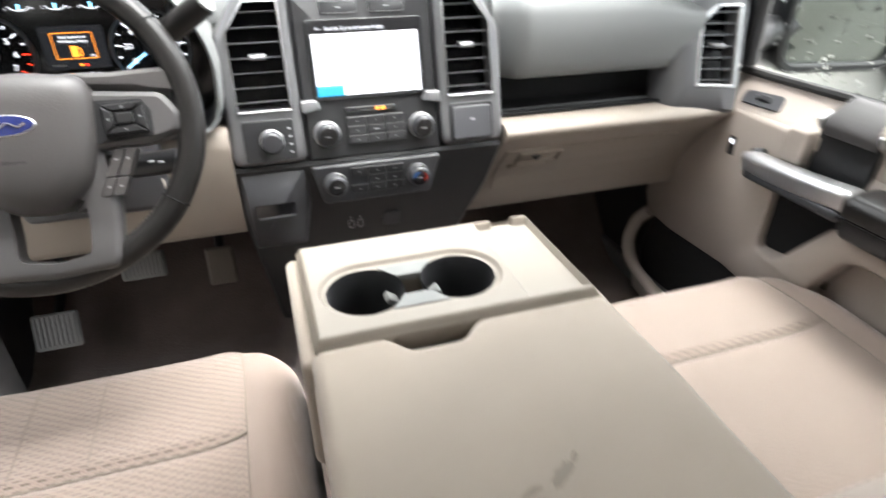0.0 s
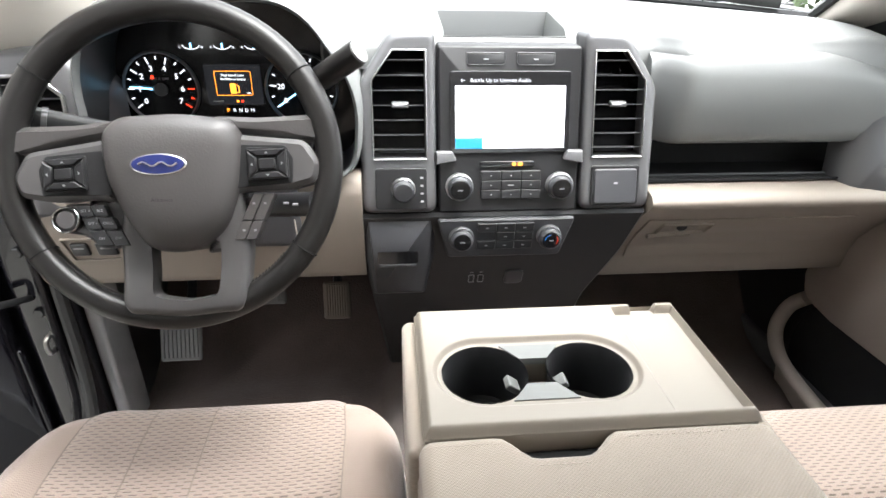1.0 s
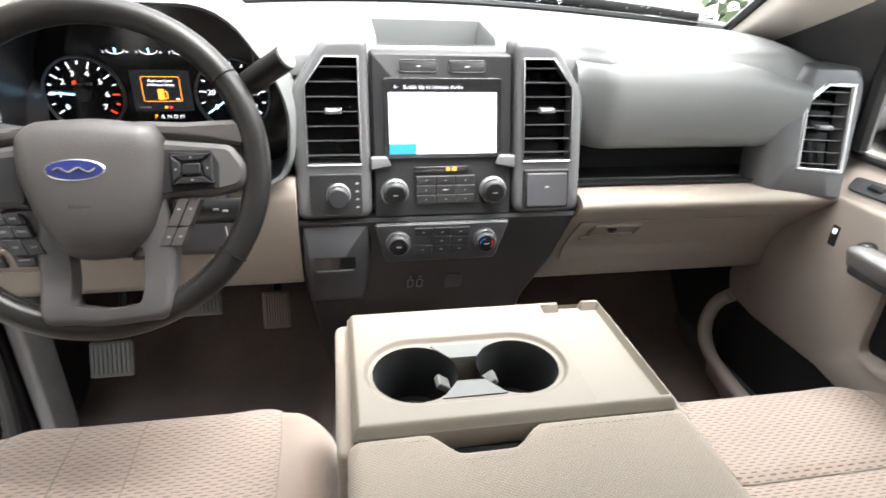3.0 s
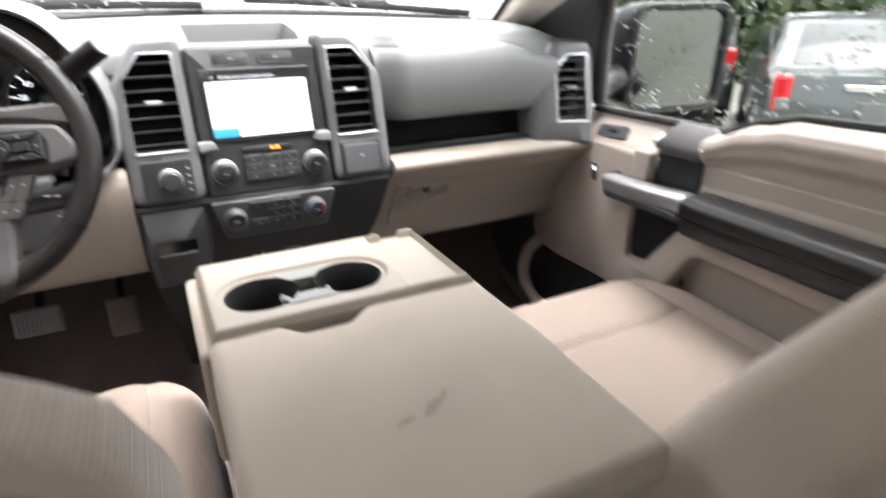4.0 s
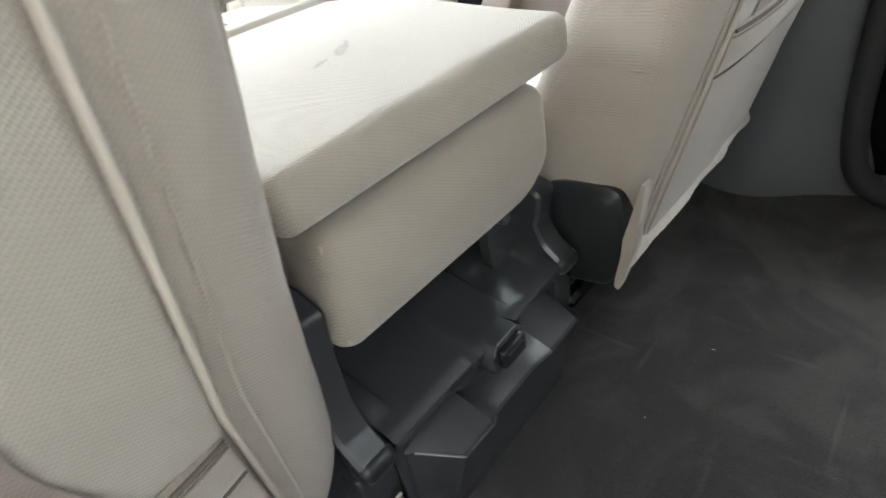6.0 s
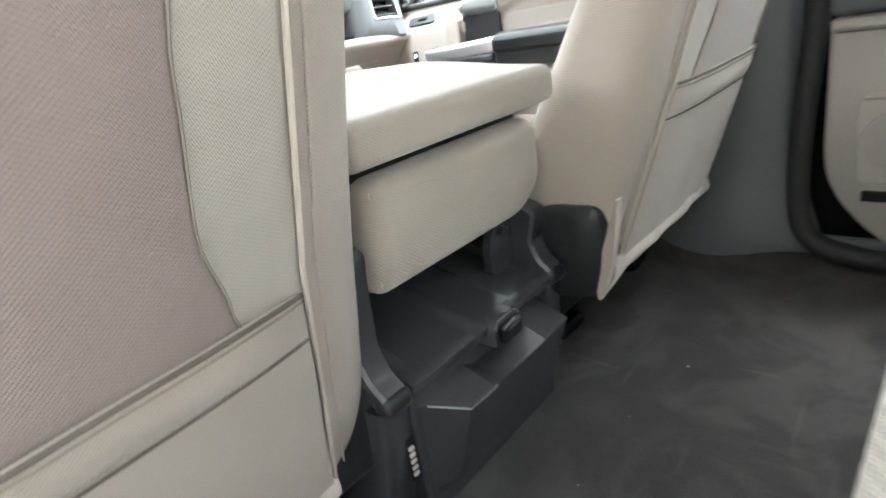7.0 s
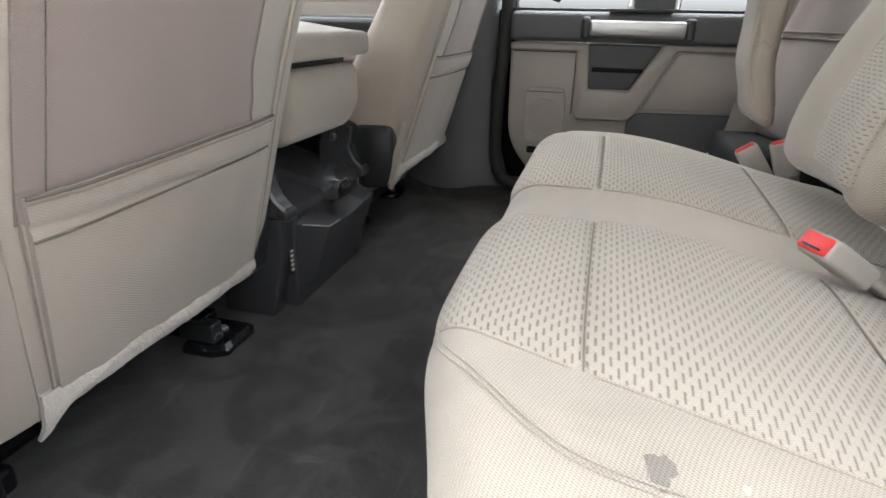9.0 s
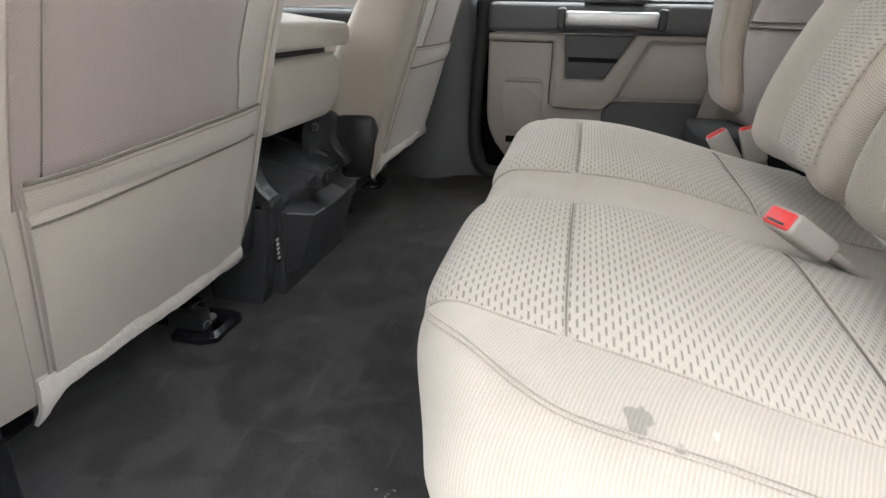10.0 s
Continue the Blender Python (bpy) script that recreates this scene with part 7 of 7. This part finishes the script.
part("window_frame", tube(smooth_line([(0.74, 0.05, 0.55), (0.70, 0.05, 0.9), (0.63, 0.04, 1.12), (0.62, -0.3, 1.14), (0.62, -0.62, 1.14)], 6), 0.016, 8), black, door_r)
part("window_post", block(0.712, 0.735, -0.382, -0.276, 0.55, 0.85, 0.006), pillar_grey, door_r, "slate window post")
for y in (-0.268, -0.390):
    part("post_chrome", block(0.716, 0.730, y - 0.005, y + 0.005, 0.552, 0.85, 0.002), chrome, door_r, "bright window post edge")

# ---- open front door and jamb on the near side ----
jamb = thing("door_jamb", (-0.80, 1.3, 0), "glossy black painted hinge pillar with seal and hinges", "door jamb", "", "structure")
part("hinge_cover", block(-0.96, -0.862, 1.165, 1.42, -0.05, 0.80, 0.01), jamb_paint, jamb)
part("post", block(-0.86, -0.765, 1.12, 1.42, -0.05, 0.80, 0.02), jamb_paint, jamb)
part("seal", tube(smooth_line([(-0.765, 1.12, 0.75), (-0.765, 1.11, 0.4), (-0.768, 1.10, 0.15), (-0.775, 1.05, 0.05), (-0.78, 0.9, 0.042)], 8), 0.011, 8), rubber, jamb)
for z in (0.18, 0.52):
    h = part("hinge", block(-0.90, -0.85, 1.16, 1.24, z - 0.03, z + 0.03, 0.006), paint, jamb)
    part("pin", disc(0.012, 0.08, 14, 0.002).at(-0.905, 1.20, z - 0.04), steel, h)
part("striker", tube(smooth_line([(-0.806, 1.118, 0.255), (-0.806, 1.095, 0.258), (-0.806, 1.095, 0.283), (-0.806, 1.118, 0.286)], 5), 0.0045, 8), steel, jamb, "steel bolt on the jamb")
part("wire_boot", tube(smooth_line([(-0.82, 1.12, 0.36), (-0.85, 1.08, 0.37), (-0.90, 1.10, 0.36)], 8), 0.006, 10), mat_black, jamb, "black rubber cable boot")
for z in (0.10, 0.33, 0.45):
    part("bolt", disc(0.010, 0.006, 6, 0.002).xf(pose(-0.815, 1.119, z, 90, 0, 0)), paint, jamb)
part("outer_seal", tube(smooth_line([(-0.792, 1.115, 0.75), (-0.792, 1.108, 0.3), (-0.795, 1.08, 0.10), (-0.80, 0.95, 0.045)], 8), 0.008, 8), gloss_black, jamb)
part("kick_trim", block(-0.762, -0.735, 1.150, 1.24, 0.0, 0.40, 0.008), scuff, jamb, "grey kick trim, lightened for the sky's reflection")
door_l = thing("open_front_door", (-0.88, 1.22, 0), "open black painted front door", "door", "doors")
DM = Matrix.Translation((-0.880, 1.165, 0)) @ pose(0, 0, 0, 0, 0, -64)
part("shell", rbox(0.06, 0.95, 0.75, 0.02, 3, (1, 4, 4)).at(0.02, -0.49, 0.30).xf(DM), jamb_paint, door_l)
part("seal", tube([DM @ Vector((-0.012, -0.06, z)) for z in (0.0, 0.3, 0.6)], 0.010, 8), rubber, door_l)
part("edge_plate", block(-0.02, 0.05, -0.02, -0.01, 0.05, 0.25, 0.004).xf(DM), jamb_paint, door_l)

# ---- outside ----
GZ = -0.75
asphalt = surface("wet_concrete", (0.22, 0.215, 0.20), 0.35, vary=0.3, scale=0.4, grain=60, bump=0.5, dist=0.01)
solid("ground", sheet(lambda s, t: (lerp(-400, 400, s), lerp(-400, 400, t), GZ), 8, 8, (0, 0, -0.1)), asphalt, "wet pale grey concrete car park", "ground", "structure")
car_black = surface("black_green_car_paint", (0.015, 0.02, 0.018), 0.2, coat=0.5, bump=0.0)
car_dark = surface("grey_car_paint", (0.075, 0.085, 0.085), 0.2, coat=0.5, bump=0.0)
car_silver = surface("silver_car_paint", (0.45, 0.46, 0.47), 0.25, metal=0.4, coat=0.5, bump=0.0)
car_blue = surface("blue_car_paint", (0.02, 0.10, 0.35), 0.2, coat=0.5, bump=0.0)
tail_red = surface("red_tail_lamp", (0.5, 0.01, 0.015), 0.15, coat=0.5, bump=0.0)
car_glass = surface("car_window_glass", (0.03, 0.035, 0.035), 0.05, bump=0.0)


def parked_car(x, y, rz, colour, label):
    c = thing("car", (x, y, GZ), label, "car", "parked cars")
    m = pose(x, y, GZ, 0, 0, rz)     # rear bumper looks to -y
    prof = [(-2.1, 0.35), (-2.15, 0.6), (-2.12, 0.85), (-2.05, 1.02), (-1.5, 1.06), (-0.9, 1.40), (-0.2, 1.48), (0.5, 1.38), (1.1, 1.03), (1.9, 0.92), (2.15, 0.75), (2.2, 0.4)]
    rings = []
    for sx, k in ((-0.86, 0.92), (-0.80, 0.99), (-0.4, 1.0), (0.4, 1.0), (0.80, 0.99), (0.86, 0.92)):
        rings.append([m @ Vector((sx * (1 - 0.16 * sstep(1.0, 1.5, z)), y_ * (0.99 if abs(sx) > 0.8 else 1), 0.28 + (z - 0.28) * k)) for y_, z in prof + [(2.1, 0.28), (-2.1, 0.28)]])
    part("body", loft(rings), colour, c, smooth=35)
    part("rear_window", loft([[m @ Vector((u, -1.50 + d, 1.06)), m @ Vector((-u, -1.50 + d, 1.06)), m @ Vector((-u * 0.86, -0.92 + d, 1.395)), m @ Vector((u * 0.86, -0.92 + d, 1.395))] for u, d in ((0.66, 0.0), (0.64, -0.02))]), car_glass, c)
    for sx in (-1, 1):
        part("tail_lamp", rbox(0.15, 0.16, 0.34, 0.05, 3).xf(m @ pose(sx * 0.765, -2.06, 0.86)), tail_red, c, "red tail lamp")
        part("reversing_lamp", rbox(0.11, 0.06, 0.12, 0.03, 3).xf(m @ pose(sx * 0.755, -2.125, 0.78)), cup_grey, c)
        for wy in (-1.3, 1.35):
            wh = part("wheel", disc(0.32, 0.20, 28, 0.03).xf(m @ pose(sx * 0.70, wy, 0.32, 0, sx * 90, 0)), rubber, c)
            part("rim", disc(0.21, 0.012, 20, 0.004).xf(m @ pose(sx * 0.895, wy, 0.32, 0, sx * 90, 0)), satin, wh)
        part("side_window", loft([[m @ Vector((sx * xx, yy, zz)) for yy, zz in ((-1.0, 1.05), (0.95, 1.05), (0.45, 1.33), (-0.7, 1.36))] for xx in (0.815, 0.825)]), car_glass, c)
    part("trunk_trim", rbox(0.62, 0.02, 0.05, 0.008, 2).xf(m @ pose(0, -2.135, 0.93)), chrome, c, "bright trunk trim bar")
    part("number_plate", rbox(0.32, 0.012, 0.16, 0.006, 2).xf(m @ pose(0, -2.15, 0.74)), cup_grey, c)
    part("bumper", rbox(1.66, 0.16, 0.26, 0.06, 3, (6, 1, 1)).xf(m @ pose(0, -2.10, 0.50)), colour, c)
    return c


parked_car(6.8, 4.0, -50, car_dark, "dark grey parked sedan with red tail lamps")
parked_car(7.9, 7.4, -50, car_black, "black parked sedan in the rain")
parked_car(14.6, 10.6, -47, car_blue, "blue parked car farther off")
parked_car(16.6, 8.2, -47, car_silver, "silver parked car farther off")

mirror = thing("door_mirror", (1.0, 1.18, 0.6), "black door mirror outside the wet window", "mirror")
MF = lambda u, v, w: Vector((1.085 + u, 1.150 - w - 0.20 * u, 0.715 + v))
part("housing", loft([[MF(u * k, v * k, -d) for u, v in round_poly(-0.145, -0.135, 0.145, 0.135, 0.05, 6)] for k, d in ((1.0, 0.0), (1.0, 0.05), (0.9, 0.10), (0.6, 0.13))]), black, mirror, smooth=60)
part("rim", frame_plate(round_poly(-0.147, -0.137, 0.147, 0.137, 0.05, 6), 0.022, 0.02, 0.006, MF), black, mirror)
part("glass", plate(round_poly(-0.126, -0.116, 0.126, 0.116, 0.035, 6), 0.005, 0.001, MF), dimmed_mirror_glass, mirror, "mirror glass dimmed for the dark side it reflects")
part("arm", tube([(0.80, 1.17, 0.64), (0.90, 1.19, 0.66), (1.0, 1.20, 0.68)], 0.035, 10), black, mirror)

for x0, x1 in ((-0.62, -0.02), (0.08, 0.60)):
    w = thing("wiper", (x0, 1.62, 0.84), "black windshield wiper resting at the glass foot", "wiper", "wipers")
    pts = [(lerp(x0, x1, t), ws_base(lerp(x0, x1, t))[0] + 0.005 - 0.02 * t, ws_base(lerp(x0, x1, t))[1] + 0.034 - 0.012 * t) for t in [i / 12 for i in range(13)]]
    part("blade", tube(pts, 0.006, 6, flat=1.6), rubber, w)
    part("arm", tube([Vector(p) + Vector((0, 0.01, 0.010)) for p in pts[:9]], 0.007, 6), black, w)


# trees round the car park
leaf_m = surface("dull_green_leaves", (0.05, 0.075, 0.03), 0.7, vary=0.5, scale=0.8, grain=8, bump=0)
bark_m = surface("grey_bark", (0.12, 0.10, 0.08), 0.9, vary=0.3, scale=3, grain=40, bump=0.5)


def tree(x, y, h, seed):
    rnd = random.Random(seed)
    t = thing("tree", (x, y, GZ), "leafy tree at the edge of the car park", "tree", "trees")
    trunk = smooth_line([(x, y, GZ), (x + rnd.uniform(-0.2, 0.2), y, GZ + h * 0.3), (x + rnd.uniform(-0.4, 0.4), y + rnd.uniform(-0.3, 0.3), GZ + h * 0.75)], 6)
    part("trunk", tube(trunk, 0.22, 8, taper=lambda q: 1 - 0.75 * q), bark_m, t)
    leaves = Geo()
    for k in range(7):
        a = rnd.uniform(0, 6.28)
        base = Vector((x, y, GZ + h * rnd.uniform(0.3, 0.7)))
        tip = base + Vector((math.cos(a) * h * 0.28, math.sin(a) * h * 0.28, h * rnd.uniform(0.05, 0.25)))
        part("limb", tube([base, (base + tip) / 2 + Vector((0, 0, 0.2)), tip], 0.07, 5, taper=lambda q: 1 - 0.8 * q), bark_m, t)
        for _ in range(260):
            p = tip + Vector((rnd.gauss(0, h * 0.12), rnd.gauss(0, h * 0.12), rnd.gauss(0, h * 0.10)))
            d = Vector((rnd.gauss(0, 1), rnd.gauss(0, 1), rnd.gauss(0, 1))).normalized()
            e = d.orthogonal() * rnd.uniform(0.12, 0.28)
            f = d.cross(e) * 0.6
            n = len(leaves.v)
            leaves.v += [p - e, p + f, p + e, p - f]
            leaves.f.append((n, n + 1, n + 2, n + 3))
    part("crown", leaves, leaf_m, t)
    return t


for i, (x, y, h) in enumerate(((17, 9.5, 10), (21, 7, 9), (24, 10, 10), (20, 4, 9))):
    tree(x, y, h, i)


# rough hedge behind the parked cars
hedge = Geo()
rnd = random.Random(11)
for k in range(6000):
    t = rnd.uniform(0.33, 0.62)
    cx_, cy_ = lerp(4.0, 24.0, t), lerp(24.0, -8.0, t)
    p = Vector((cx_ + rnd.gauss(0, 1.0), cy_ + rnd.gauss(0, 1.0), GZ + abs(rnd.gauss(0, 1.15)) * (1.0 + 0.4 * math.sin(t * 23))))
    d = Vector((rnd.gauss(0, 1), rnd.gauss(0, 1), rnd.gauss(0, 1))).normalized()
    e = d.orthogonal() * rnd.uniform(0.10, 0.24)
    f_ = d.cross(e) * 0.6
    n = len(hedge.v)
    hedge.v += [p - e, p + f_, p + e, p - f_]
    hedge.f.append((n, n + 1, n + 2, n + 3))
solid("hedge", hedge, leaf_m, "rough dull green hedge behind the parked cars", "hedge", "stuff")

# rain drops on the glass
drop_m = glass("water_drops", (1, 1, 1), False)
drop_m.node_tree.nodes["Principled BSDF"].inputs["IOR"].default_value = 1.33


def drops(name, fn, n, size, seed, normal, label):
    rnd = random.Random(seed)
    g = Geo()
    for _ in range(n):
        s, t = rnd.random(), rnd.random()
        p = Vector(fn(s, t))
        r = size * rnd.uniform(0.4, 1.3)
        nv = Vector(normal).normalized()
        a = nv.orthogonal().normalized()
        b = nv.cross(a)
        st = rnd.uniform(1.0, 1.8)
        k = len(g.v)
        g.v += [p + nv * (r * 0.45 + 0.002)] + [p + nv * 0.002 + a * r * math.cos(q) * rnd.uniform(0.8, 1.2) + b * r * st * math.sin(q) for q in [math.pi * 2 * i / 7 for i in range(7)]]
        g.f += [(k, k + 1 + i, k + 1 + (i + 1) % 7) for i in range(7)]
    ob = solid(name, g, drop_m, label, "rain drops", "stuff")
    ob.visible_shadow = False


drops("rain_drops", lambda s, t: windshield(s, t * 0.5), 1500, 0.0035, 1, (0, 0.55, 0.83), "rain drops on the windshield")
drops("rain_drops", win_f, 900, 0.0030, 2, (1, 0, 0.25), "rain drops on the side window")

# lint on the carpet
rnd = random.Random(21)
lint = Geo()
for _ in range(30):
    if rnd.random() < 0.9:
        p = Vector((rnd.gauss(-0.60, 0.018), rnd.gauss(-0.065, 0.018), 0))
    else:
        p = Vector((rnd.uniform(-0.6, 0.4), rnd.uniform(-0.05, 0.20), 0))
    p.z = floor_z(p.x, p.y) + 0.002
    a = rnd.uniform(0, 6.28)
    q = Vector((math.cos(a), math.sin(a), 0.15)) * rnd.uniform(0.001, 0.003)
    lint.add(tube([p - q, p + Vector((0, 0, 0.001)), p + q], rnd.uniform(0.0003, 0.0007), 4))
solid("lint", lint, fleece, "pale lint specks on the dark carpet", "lint", "stuff")
